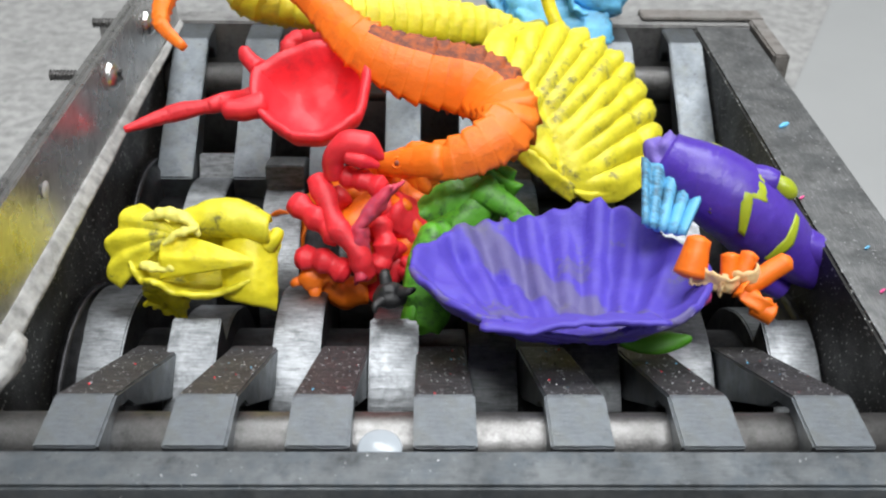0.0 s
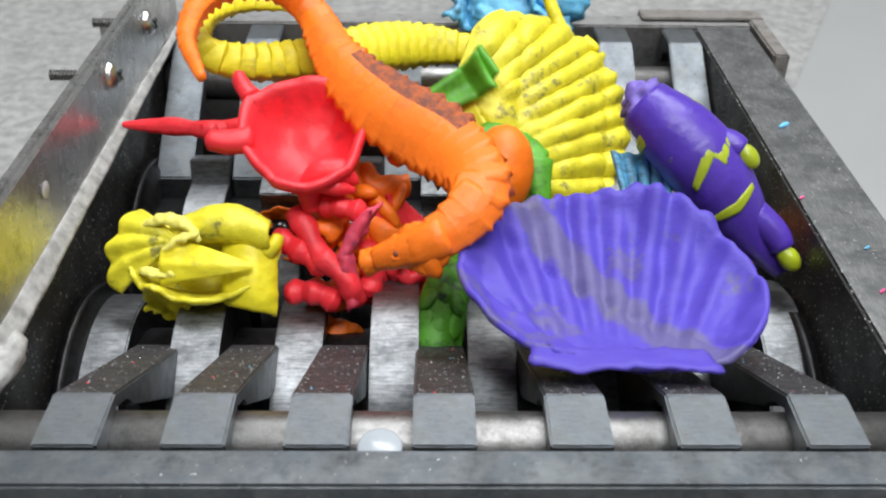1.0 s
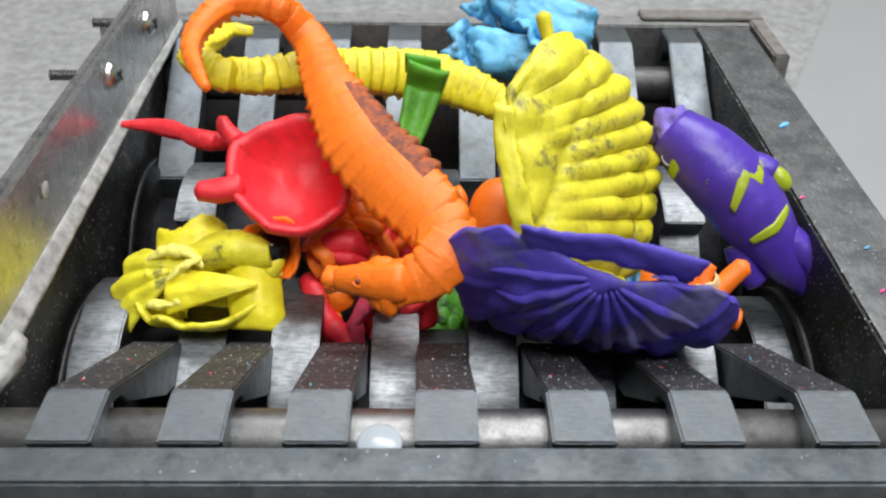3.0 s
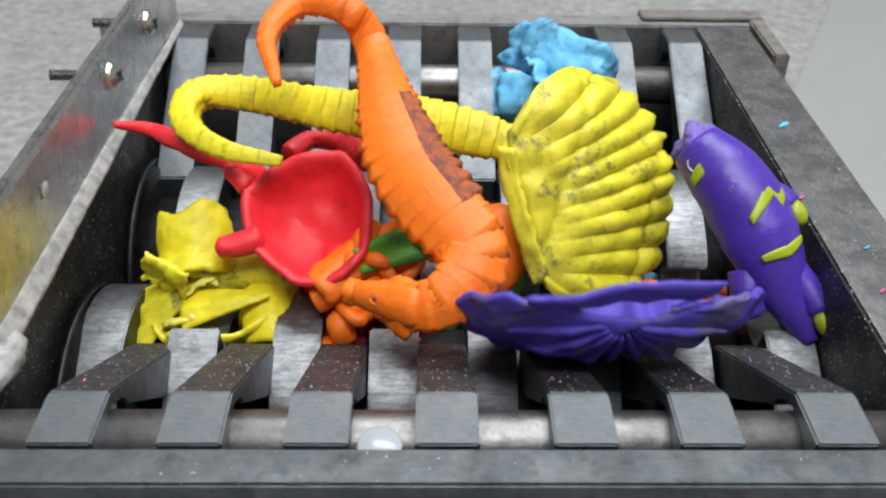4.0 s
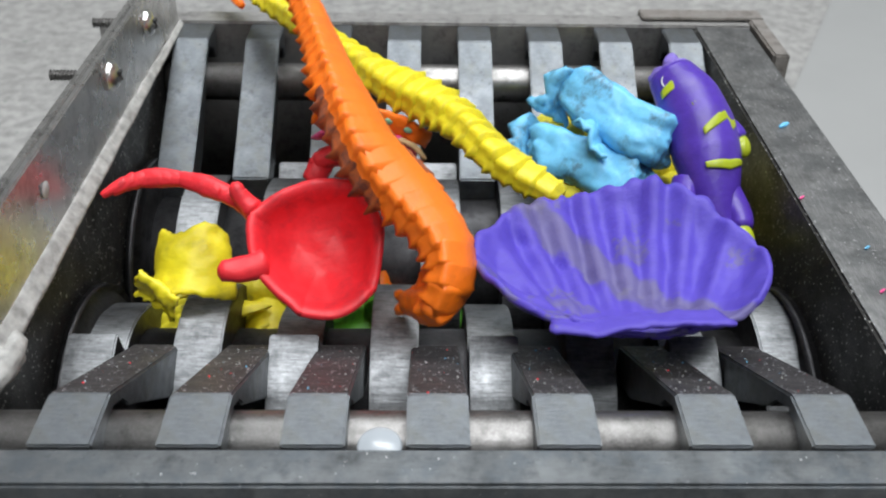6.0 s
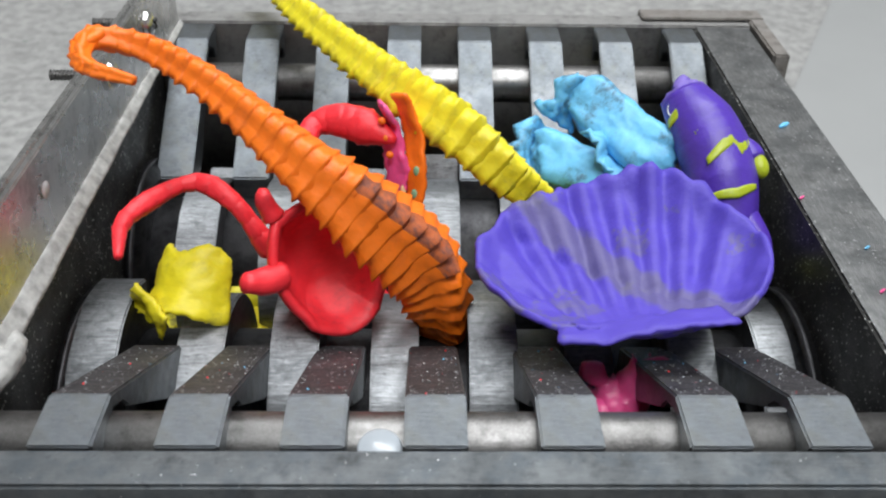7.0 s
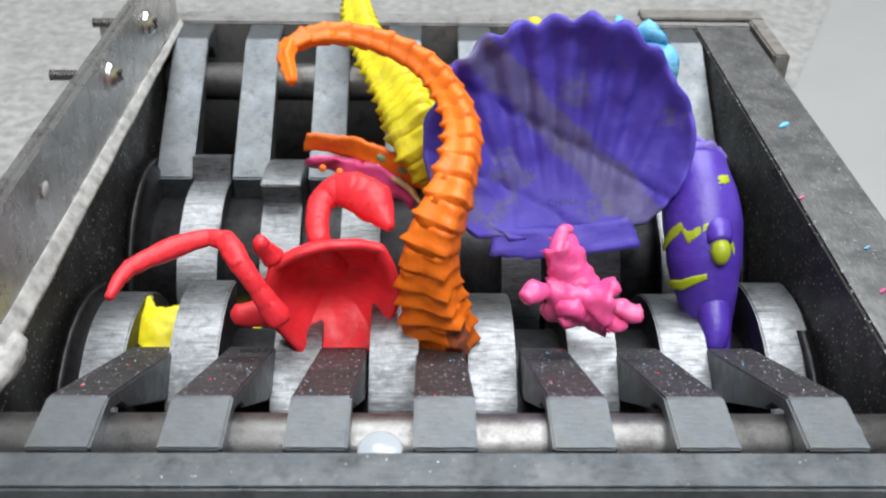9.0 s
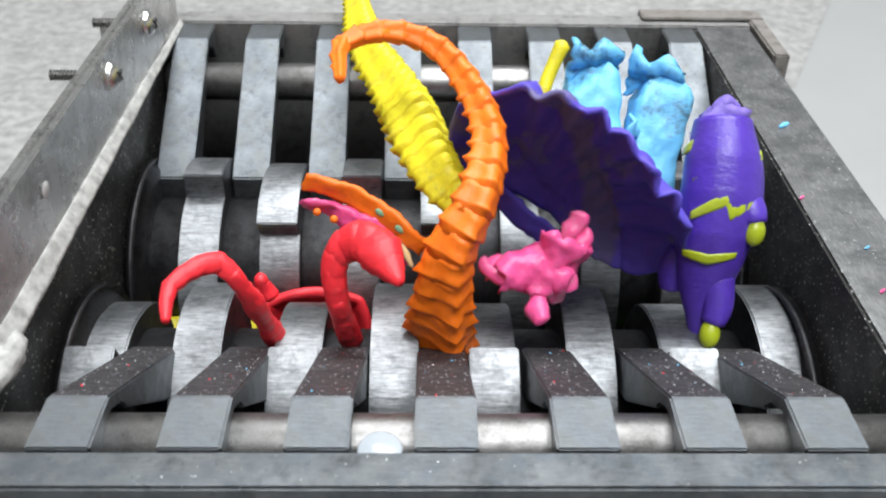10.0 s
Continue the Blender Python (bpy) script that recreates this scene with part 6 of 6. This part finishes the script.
    follow(orange_seahorse, orange_rings, [
        (0, VIEW, [(-0.110, 0.373, 0.055), (-0.121, 0.389, 0.060), (-0.118, 0.432, 0.065), (-0.082, 0.437, 0.065), (-0.059, 0.434, 0.050), (-0.037, 0.408, 0.040), (-0.011, 0.399, 0.032), (0.017, 0.399, 0.025), (0.029, 0.368, 0.022), (0.008, 0.354, 0.013), (-0.024, 0.363, 0.004)]),
        (0.5, VIEW, [(-0.097, 0.347, 0.055), (-0.109, 0.377, 0.060), (-0.109, 0.424, 0.065), (-0.084, 0.433, 0.065), (-0.063, 0.430, 0.050), (-0.047, 0.408, 0.040), (-0.024, 0.399, 0.032), (0.004, 0.399, 0.025), (0.020, 0.368, 0.022), (0.001, 0.351, 0.013), (-0.031, 0.342, 0.004)]),
        (1, VIEW, [(-0.096, 0.344, 0.055), (-0.106, 0.371, 0.060), (-0.102, 0.403, 0.065), (-0.080, 0.418, 0.065), (-0.061, 0.423, 0.050), (-0.046, 0.390, 0.040), (-0.025, 0.362, 0.032), (0.001, 0.340, 0.026), (0.014, 0.309, 0.024), (-0.002, 0.294, 0.013), (-0.023, 0.295, 0.003)]),
        (1.5, VIEW, [(-0.107, 0.341, 0.055), (-0.117, 0.365, 0.060), (-0.113, 0.396, 0.065), (-0.086, 0.407, 0.065), (-0.066, 0.397, 0.050), (-0.048, 0.361, 0.040), (-0.032, 0.346, 0.030), (-0.004, 0.331, 0.020), (0.012, 0.309, 0.013), (-0.006, 0.299, 0.002), (-0.032, 0.298, -0.004)]),
        (2, VIEW, [(-0.112, 0.344, 0.055), (-0.124, 0.371, 0.060), (-0.118, 0.396, 0.065), (-0.085, 0.404, 0.065), (-0.065, 0.390, 0.050), (-0.051, 0.367, 0.040), (-0.032, 0.346, 0.030), (-0.006, 0.331, 0.020), (0.011, 0.306, 0.012), (-0.009, 0.294, 0.001), (-0.037, 0.295, -0.004)]),
        (2.5, VIEW, [(-0.102, 0.335, 0.055), (-0.114, 0.360, 0.060), (-0.107, 0.390, 0.065), (-0.084, 0.394, 0.065), (-0.068, 0.396, 0.050), (-0.054, 0.367, 0.040), (-0.036, 0.341, 0.030), (-0.013, 0.322, 0.020), (0.003, 0.298, 0.012), (-0.013, 0.288, 0.001), (-0.038, 0.293, -0.004)]),
        (4, VIEW, [(-0.066, 0.340, 0.055), (-0.073, 0.372, 0.060), (-0.062, 0.394, 0.065), (-0.042, 0.388, 0.065), (-0.031, 0.385, 0.050), (-0.022, 0.341, 0.040), (-0.013, 0.314, 0.030), (0.002, 0.294, 0.020), (0.011, 0.280, 0.012), (-0.004, 0.268, 0.001), (-0.029, 0.280, -0.004)]),
        (4.5, VIEW, [(-0.058, 0.351, 0.055), (-0.064, 0.381, 0.060), (-0.054, 0.398, 0.065), (-0.036, 0.395, 0.065), (-0.025, 0.385, 0.050), (-0.020, 0.346, 0.040), (-0.012, 0.319, 0.030), (0.004, 0.294, 0.020), (0.010, 0.277, 0.012), (-0.004, 0.267, 0.001), (-0.024, 0.284, -0.004)]),
        (5, VIEW, [(-0.072, 0.413, 0.055), (-0.083, 0.455, 0.060), (-0.063, 0.484, 0.065), (-0.034, 0.467, 0.065), (-0.022, 0.439, 0.050), (-0.018, 0.373, 0.040), (-0.011, 0.332, 0.030), (0.007, 0.306, 0.020), (0.015, 0.287, 0.012), (0.003, 0.271, 0.001), (-0.021, 0.292, -0.004)]),
        (5.5, VIEW, [(-0.074, 0.471, 0.055), (-0.085, 0.519, 0.060), (-0.069, 0.545, 0.065), (-0.044, 0.494, 0.065), (-0.034, 0.438, 0.050), (-0.026, 0.378, 0.040), (-0.015, 0.336, 0.030), (0.000, 0.310, 0.020), (0.008, 0.287, 0.012), (-0.001, 0.272, 0.001), (-0.021, 0.297, -0.004)]),
        (5.9, TURN_ONE, [(-0.088, 0.429, 0.056), (-0.101, 0.462, 0.061), (-0.091, 0.485, 0.065), (-0.066, 0.453, 0.063), (-0.051, 0.411, 0.050), (-0.038, 0.365, 0.039), (-0.025, 0.332, 0.028), (-0.007, 0.310, 0.017), (0.004, 0.292, 0.007), (-0.000, 0.280, -0.007), (-0.015, 0.303, -0.022)]),
        (6.25, BETWEEN, [(-0.101, 0.391, 0.057), (-0.116, 0.412, 0.061), (-0.110, 0.432, 0.065), (-0.086, 0.417, 0.062), (-0.067, 0.387, 0.050), (-0.049, 0.353, 0.039), (-0.033, 0.328, 0.027), (-0.014, 0.310, 0.015), (0.000, 0.296, 0.002), (0.000, 0.287, -0.014), (-0.010, 0.309, -0.038)]),
        (6.6, TURN_TWO, [(-0.109, 0.361, 0.058), (-0.126, 0.376, 0.061), (-0.123, 0.395, 0.065), (-0.102, 0.389, 0.061), (-0.079, 0.367, 0.050), (-0.059, 0.342, 0.039), (-0.041, 0.323, 0.026), (-0.021, 0.311, 0.012), (-0.004, 0.304, -0.006), (0.000, 0.301, -0.026), (-0.004, 0.321, -0.060)]),
        (7, SIDE, [(-0.119, 0.328, 0.060), (-0.137, 0.336, 0.062), (-0.138, 0.353, 0.065), (-0.119, 0.357, 0.060), (-0.093, 0.345, 0.050), (-0.070, 0.330, 0.038), (-0.050, 0.318, 0.025), (-0.028, 0.312, 0.008), (-0.008, 0.314, -0.015), (0.000, 0.316, -0.040), (0.003, 0.334, -0.085)]),
        (7.5, SIDE, [(-0.107, 0.344, 0.060), (-0.124, 0.366, 0.062), (-0.120, 0.386, 0.065), (-0.099, 0.381, 0.060), (-0.078, 0.361, 0.050), (-0.058, 0.340, 0.038), (-0.041, 0.318, 0.025), (-0.024, 0.304, 0.008), (-0.007, 0.299, -0.015), (0.000, 0.304, -0.040), (0.005, 0.326, -0.085), (0.005, 0.350, -0.089), (0.005, 0.358, -0.093)]),
        (8, SIDE, [(-0.101, 0.346, 0.060), (-0.115, 0.372, 0.062), (-0.108, 0.386, 0.065), (-0.084, 0.378, 0.060), (-0.060, 0.351, 0.050), (-0.043, 0.326, 0.038), (-0.032, 0.306, 0.025), (-0.019, 0.293, 0.008), (-0.005, 0.295, -0.015), (0.000, 0.304, -0.040), (0.002, 0.326, -0.085), (0.002, 0.350, -0.096), (0.002, 0.358, -0.109)]),
        (8.5, SIDE, [(-0.086, 0.341, 0.060), (-0.095, 0.367, 0.062), (-0.084, 0.381, 0.065), (-0.062, 0.372, 0.060), (-0.041, 0.356, 0.050), (-0.024, 0.336, 0.038), (-0.020, 0.310, 0.025), (-0.013, 0.297, 0.008), (-0.005, 0.295, -0.015), (0.000, 0.304, -0.040), (0.001, 0.326, -0.085), (0.001, 0.350, -0.108), (0.001, 0.358, -0.135)]),
        (9, SIDE, [(-0.058, 0.329, 0.060), (-0.062, 0.353, 0.062), (-0.047, 0.361, 0.065), (-0.025, 0.365, 0.060), (-0.004, 0.357, 0.050), (0.007, 0.331, 0.038), (0.002, 0.306, 0.025), (-0.005, 0.297, 0.008), (-0.005, 0.299, -0.015), (-0.001, 0.304, -0.040), (0.001, 0.326, -0.085), (0.001, 0.356, -0.121), (0.001, 0.364, -0.165)]),
        (9.5, SIDE, [(-0.046, 0.318, 0.060), (-0.047, 0.340, 0.062), (-0.033, 0.345, 0.065), (-0.013, 0.351, 0.060), (0.005, 0.347, 0.050), (0.014, 0.327, 0.038), (0.010, 0.302, 0.025), (0.001, 0.293, 0.008), (-0.002, 0.295, -0.015), (0.000, 0.304, -0.040), (0.001, 0.326, -0.085), (0.001, 0.356, -0.126), (0.001, 0.364, -0.175)]),
        (10, SIDE, [(-0.040, 0.331, 0.060), (-0.041, 0.357, 0.062), (-0.025, 0.364, 0.065), (-0.006, 0.365, 0.060), (0.008, 0.352, 0.050), (0.017, 0.327, 0.038), (0.012, 0.302, 0.025), (0.002, 0.293, 0.008), (-0.000, 0.295, -0.015), (0.000, 0.304, -0.040), (0.001, 0.326, -0.085), (0.001, 0.356, -0.128), (0.001, 0.364, -0.180)]),
    ], False, orange_head)
    follow(yellow_seahorse, yellow_rings, [
        (0, VIEW, [(-0.068, 0.515, 0.040), (-0.097, 0.527, 0.042), (-0.106, 0.485, 0.044), (-0.095, 0.454, 0.042), (-0.069, 0.464, 0.034), (-0.036, 0.478, 0.026), (0.000, 0.491, 0.018), (0.032, 0.500, 0.010), (0.055, 0.483, 0.006)]),
        (0.5, VIEW, [(-0.087, 0.524, 0.040), (-0.122, 0.508, 0.042), (-0.124, 0.456, 0.044), (-0.108, 0.418, 0.042), (-0.086, 0.425, 0.034), (-0.059, 0.444, 0.026), (-0.030, 0.483, 0.018), (0.004, 0.511, 0.010), (0.032, 0.497, 0.006)]),
        (1, VIEW, [(-0.071, 0.456, 0.040), (-0.098, 0.454, 0.042), (-0.112, 0.430, 0.044), (-0.109, 0.399, 0.042), (-0.091, 0.402, 0.034), (-0.065, 0.424, 0.026), (-0.035, 0.456, 0.018), (-0.006, 0.479, 0.010), (0.022, 0.482, 0.006)]),
        (1.5, VIEW, [(-0.088, 0.480, 0.040), (-0.110, 0.473, 0.042), (-0.119, 0.444, 0.044), (-0.105, 0.399, 0.042), (-0.085, 0.399, 0.034), (-0.060, 0.421, 0.026), (-0.034, 0.446, 0.018), (-0.009, 0.457, 0.010), (0.018, 0.460, 0.006)]),
        (2, VIEW, [(-0.097, 0.467, 0.040), (-0.111, 0.465, 0.042), (-0.114, 0.423, 0.044), (-0.101, 0.387, 0.042), (-0.082, 0.393, 0.034), (-0.060, 0.421, 0.026), (-0.034, 0.446, 0.018), (-0.009, 0.457, 0.010), (0.017, 0.453, 0.006)]),
        (2.5, VIEW, [(-0.101, 0.471, 0.040), (-0.111, 0.465, 0.042), (-0.112, 0.423, 0.044), (-0.101, 0.390, 0.042), (-0.084, 0.393, 0.034), (-0.057, 0.424, 0.026), (-0.026, 0.443, 0.018), (0.006, 0.451, 0.010), (0.034, 0.433, 0.006)]),
        (4, VIEW, [(-0.069, 0.338, 0.020), (-0.092, 0.344, 0.022), (-0.110, 0.363, 0.024), (-0.110, 0.390, 0.024), (-0.086, 0.397, 0.020), (-0.052, 0.391, 0.016), (-0.016, 0.392, 0.010), (0.018, 0.390, 0.004), (0.042, 0.389, -0.004)]),
        (4.5, VIEW, [(-0.068, 0.370, 0.020), (-0.091, 0.381, 0.022), (-0.111, 0.396, 0.024), (-0.105, 0.418, 0.024), (-0.075, 0.414, 0.020), (-0.043, 0.402, 0.016), (-0.006, 0.400, 0.010), (0.023, 0.393, 0.004), (0.054, 0.381, -0.004)]),
        (5, VIEW, [(-0.084, 0.451, 0.020), (-0.106, 0.471, 0.022), (-0.130, 0.505, 0.024), (-0.108, 0.506, 0.024), (-0.073, 0.469, 0.020), (-0.040, 0.440, 0.016), (-0.001, 0.418, 0.010), (0.025, 0.390, 0.004), (0.055, 0.368, -0.004)]),
        (5.5, VIEW, [(-0.136, 0.572, 0.020), (-0.158, 0.598, 0.022), (-0.137, 0.560, 0.024), (-0.110, 0.519, 0.024), (-0.071, 0.477, 0.020), (-0.040, 0.440, 0.016), (-0.001, 0.412, 0.010), (0.024, 0.374, 0.004), (0.051, 0.358, -0.004)]),
        (5.9, TURN_ONE, [(-0.135, 0.580, 0.020), (-0.148, 0.595, 0.022), (-0.127, 0.555, 0.024), (-0.101, 0.512, 0.024), (-0.064, 0.469, 0.020), (-0.034, 0.432, 0.016), (0.001, 0.405, 0.010), (0.025, 0.370, 0.004), (0.050, 0.353, -0.004)]),
        (6.25, BETWEEN, [(-0.135, 0.588, 0.020), (-0.140, 0.593, 0.022), (-0.119, 0.551, 0.024), (-0.093, 0.506, 0.024), (-0.058, 0.462, 0.020), (-0.028, 0.424, 0.016), (0.003, 0.398, 0.010), (0.025, 0.366, 0.004), (0.049, 0.349, -0.004)]),
        (6.6, TURN_TWO, [(-0.135, 0.596, 0.020), (-0.131, 0.591, 0.022), (-0.111, 0.547, 0.024), (-0.085, 0.498, 0.024), (-0.052, 0.455, 0.020), (-0.023, 0.417, 0.016), (0.005, 0.391, 0.010), (0.026, 0.370, -0.000), (0.051, 0.362, -0.015)]),
        (7, SIDE, [(-0.135, 0.605, 0.020), (-0.121, 0.588, 0.022), (-0.101, 0.542, 0.024), (-0.075, 0.490, 0.024), (-0.046, 0.448, 0.020), (-0.017, 0.409, 0.016), (0.007, 0.384, 0.010), (0.027, 0.374, -0.005), (0.053, 0.377, -0.028)]),
        (7.5, SIDE, [(-0.092, 0.606, 0.020), (-0.082, 0.579, 0.022), (-0.067, 0.534, 0.024), (-0.053, 0.475, 0.024), (-0.034, 0.435, 0.020), (-0.011, 0.400, 0.016), (0.007, 0.379, 0.010), (0.020, 0.374, -0.008), (0.031, 0.375, -0.030)]),
        (8, SIDE, [(-0.085, 0.606, 0.020), (-0.075, 0.579, 0.022), (-0.061, 0.534, 0.024), (-0.047, 0.467, 0.024), (-0.028, 0.428, 0.020), (-0.009, 0.400, 0.016), (0.004, 0.384, 0.010), (0.020, 0.395, -0.014), (0.034, 0.406, -0.038)]),
        (8.5, SIDE, [(-0.078, 0.607, 0.020), (-0.067, 0.569, 0.022), (-0.055, 0.525, 0.024), (-0.044, 0.475, 0.024), (-0.025, 0.435, 0.020), (-0.009, 0.406, 0.016), (0.000, 0.384, 0.010), (0.012, 0.399, -0.018), (0.027, 0.401, -0.040)]),
        (9, SIDE, [(-0.067, 0.607, 0.020), (-0.059, 0.569, 0.022), (-0.049, 0.525, 0.024), (-0.041, 0.468, 0.024), (-0.028, 0.428, 0.020), (-0.016, 0.394, 0.016), (-0.009, 0.368, 0.010), (0.004, 0.373, -0.012), (0.021, 0.376, -0.032)]),
        (9.5, SIDE, [(-0.048, 0.586, 0.020), (-0.039, 0.550, 0.022), (-0.037, 0.499, 0.024), (-0.040, 0.453, 0.024), (-0.030, 0.415, 0.020), (-0.019, 0.383, 0.016), (-0.011, 0.358, 0.010), (0.001, 0.340, 0.004), (0.017, 0.327, -0.004)]),
        (10, SIDE, [(-0.055, 0.586, 0.020), (-0.051, 0.549, 0.022), (-0.045, 0.499, 0.024), (-0.037, 0.446, 0.024), (-0.025, 0.415, 0.020), (-0.014, 0.383, 0.016), (-0.006, 0.358, 0.010), (0.003, 0.340, 0.004), (0.015, 0.333, -0.004)]),
    ], False)
    follow(crab_toy, leg_rings, [
        (0, VIEW, [(-0.140, 0.384, 0.010), (-0.123, 0.394, 0.012), (-0.105, 0.399, 0.014), (-0.097, 0.409, 0.012), (-0.089, 0.421, 0.008)]),
        (0.5, VIEW, [(-0.140, 0.386, 0.010), (-0.120, 0.384, 0.012), (-0.104, 0.377, 0.014), (-0.096, 0.392, 0.012), (-0.089, 0.406, 0.008)]),
        (1, VIEW, [(-0.141, 0.386, 0.010), (-0.120, 0.381, 0.012), (-0.101, 0.374, 0.014), (-0.093, 0.381, 0.012), (-0.089, 0.389, 0.008)]),
        (1.5, VIEW, [(-0.141, 0.386, 0.010), (-0.123, 0.382, 0.012), (-0.105, 0.373, 0.014), (-0.097, 0.381, 0.012), (-0.092, 0.383, 0.008)]),
        (2.5, VIEW, [(-0.141, 0.386, 0.010), (-0.122, 0.381, 0.012), (-0.105, 0.369, 0.014), (-0.096, 0.373, 0.012), (-0.089, 0.378, 0.008)]),
        (4, VIEW, [(-0.144, 0.382, 0.012), (-0.132, 0.387, 0.007), (-0.113, 0.370, 0.008), (-0.094, 0.361, 0.006), (-0.083, 0.363, -0.002)]),
        (4.5, VIEW, [(-0.149, 0.372, 0.005), (-0.129, 0.358, 0.007), (-0.107, 0.339, 0.008), (-0.093, 0.338, 0.006), (-0.083, 0.344, -0.002)]),
        (5, VIEW, [(-0.146, 0.367, 0.005), (-0.127, 0.354, 0.007), (-0.107, 0.339, 0.008), (-0.093, 0.338, 0.006), (-0.082, 0.346, -0.002)]),
        (5.5, VIEW, [(-0.144, 0.358, 0.005), (-0.124, 0.352, 0.007), (-0.104, 0.339, 0.008), (-0.090, 0.336, 0.006), (-0.079, 0.342, -0.002)]),
        (7, VIEW, [(-0.123, 0.293, 0.005), (-0.125, 0.315, 0.007), (-0.105, 0.340, 0.008), (-0.087, 0.332, 0.004), (-0.073, 0.327, -0.016)]),
        (7.5, VIEW, [(-0.118, 0.279, 0.005), (-0.122, 0.305, 0.007), (-0.102, 0.339, 0.008), (-0.086, 0.326, 0.004), (-0.077, 0.333, -0.016)]),
        (8, VIEW, [(-0.114, 0.269, 0.005), (-0.116, 0.294, 0.007), (-0.093, 0.330, 0.008), (-0.082, 0.314, 0.004), (-0.073, 0.317, -0.016)]),
        (8.5, VIEW, [(-0.121, 0.265, 0.005), (-0.117, 0.279, 0.007), (-0.091, 0.308, 0.008), (-0.079, 0.298, 0.004), (-0.072, 0.303, -0.016)]),
        (9, VIEW, [(-0.119, 0.269, 0.005), (-0.114, 0.283, 0.007), (-0.088, 0.300, 0.008), (-0.076, 0.287, 0.004), (-0.064, 0.282, -0.016)]),
        (9.5, VIEW, [(-0.109, 0.265, 0.005), (-0.107, 0.279, 0.007), (-0.087, 0.294, 0.008), (-0.078, 0.296, -0.005), (-0.070, 0.305, -0.038)]),
        (10, VIEW, [(-0.097, 0.256, 0.005), (-0.098, 0.271, 0.007), (-0.085, 0.284, 0.008), (-0.076, 0.285, -0.005), (-0.071, 0.308, -0.048)]),
    ], True)
    follow(crab_toy, claw_rings, [
        (0, VIEW, [(-0.078, 0.474, 0.002), (-0.082, 0.485, 0.005), (-0.077, 0.490, 0.008), (-0.067, 0.490, 0.008), (-0.058, 0.484, 0.006)]),
        (2.5, VIEW, [(-0.059, 0.395, 0.002), (-0.056, 0.401, 0.005), (-0.051, 0.401, 0.008), (-0.046, 0.401, 0.008), (-0.040, 0.399, 0.006)]),
        (4, VIEW, [(-0.072, 0.406, -0.014), (-0.065, 0.417, -0.014), (-0.053, 0.416, -0.014), (-0.042, 0.409, -0.014), (-0.032, 0.397, -0.014)]),
        (4.5, VIEW, [(-0.071, 0.388, -0.014), (-0.064, 0.395, -0.014), (-0.052, 0.394, -0.014), (-0.041, 0.392, -0.014), (-0.029, 0.387, -0.014)]),
        (5.5, VIEW, [(-0.066, 0.388, -0.014), (-0.057, 0.394, -0.014), (-0.046, 0.393, -0.014), (-0.037, 0.391, -0.014), (-0.027, 0.387, -0.014)]),
        (7, VIEW, [(-0.047, 0.393, -0.026), (-0.061, 0.380, 0.000), (-0.059, 0.396, 0.006), (-0.043, 0.395, 0.008), (-0.024, 0.383, 0.006)]),
        (8, VIEW, [(-0.046, 0.353, -0.022), (-0.058, 0.355, -0.004), (-0.060, 0.370, 0.004), (-0.052, 0.379, 0.008), (-0.036, 0.378, 0.007), (-0.024, 0.373, 0.003)]),
        (8.5, VIEW, [(-0.045, 0.340, -0.022), (-0.057, 0.339, -0.004), (-0.059, 0.353, 0.004), (-0.053, 0.366, 0.008), (-0.040, 0.370, 0.007), (-0.027, 0.355, 0.003)]),
        (9, VIEW, [(-0.044, 0.323, -0.022), (-0.050, 0.314, -0.004), (-0.051, 0.329, 0.004), (-0.043, 0.335, 0.008), (-0.031, 0.330, 0.007), (-0.023, 0.318, 0.003)]),
        (9.5, VIEW, [(-0.039, 0.312, -0.050), (-0.043, 0.304, -0.022), (-0.043, 0.304, -0.004), (-0.036, 0.309, 0.004), (-0.027, 0.307, 0.006), (-0.023, 0.286, 0.003)]),
        (10, VIEW, [(-0.039, 0.309, -0.050), (-0.042, 0.297, -0.022), (-0.043, 0.300, -0.004), (-0.036, 0.303, 0.004), (-0.027, 0.297, 0.006), (-0.018, 0.281, 0.003)]),
    ], True)


motions()
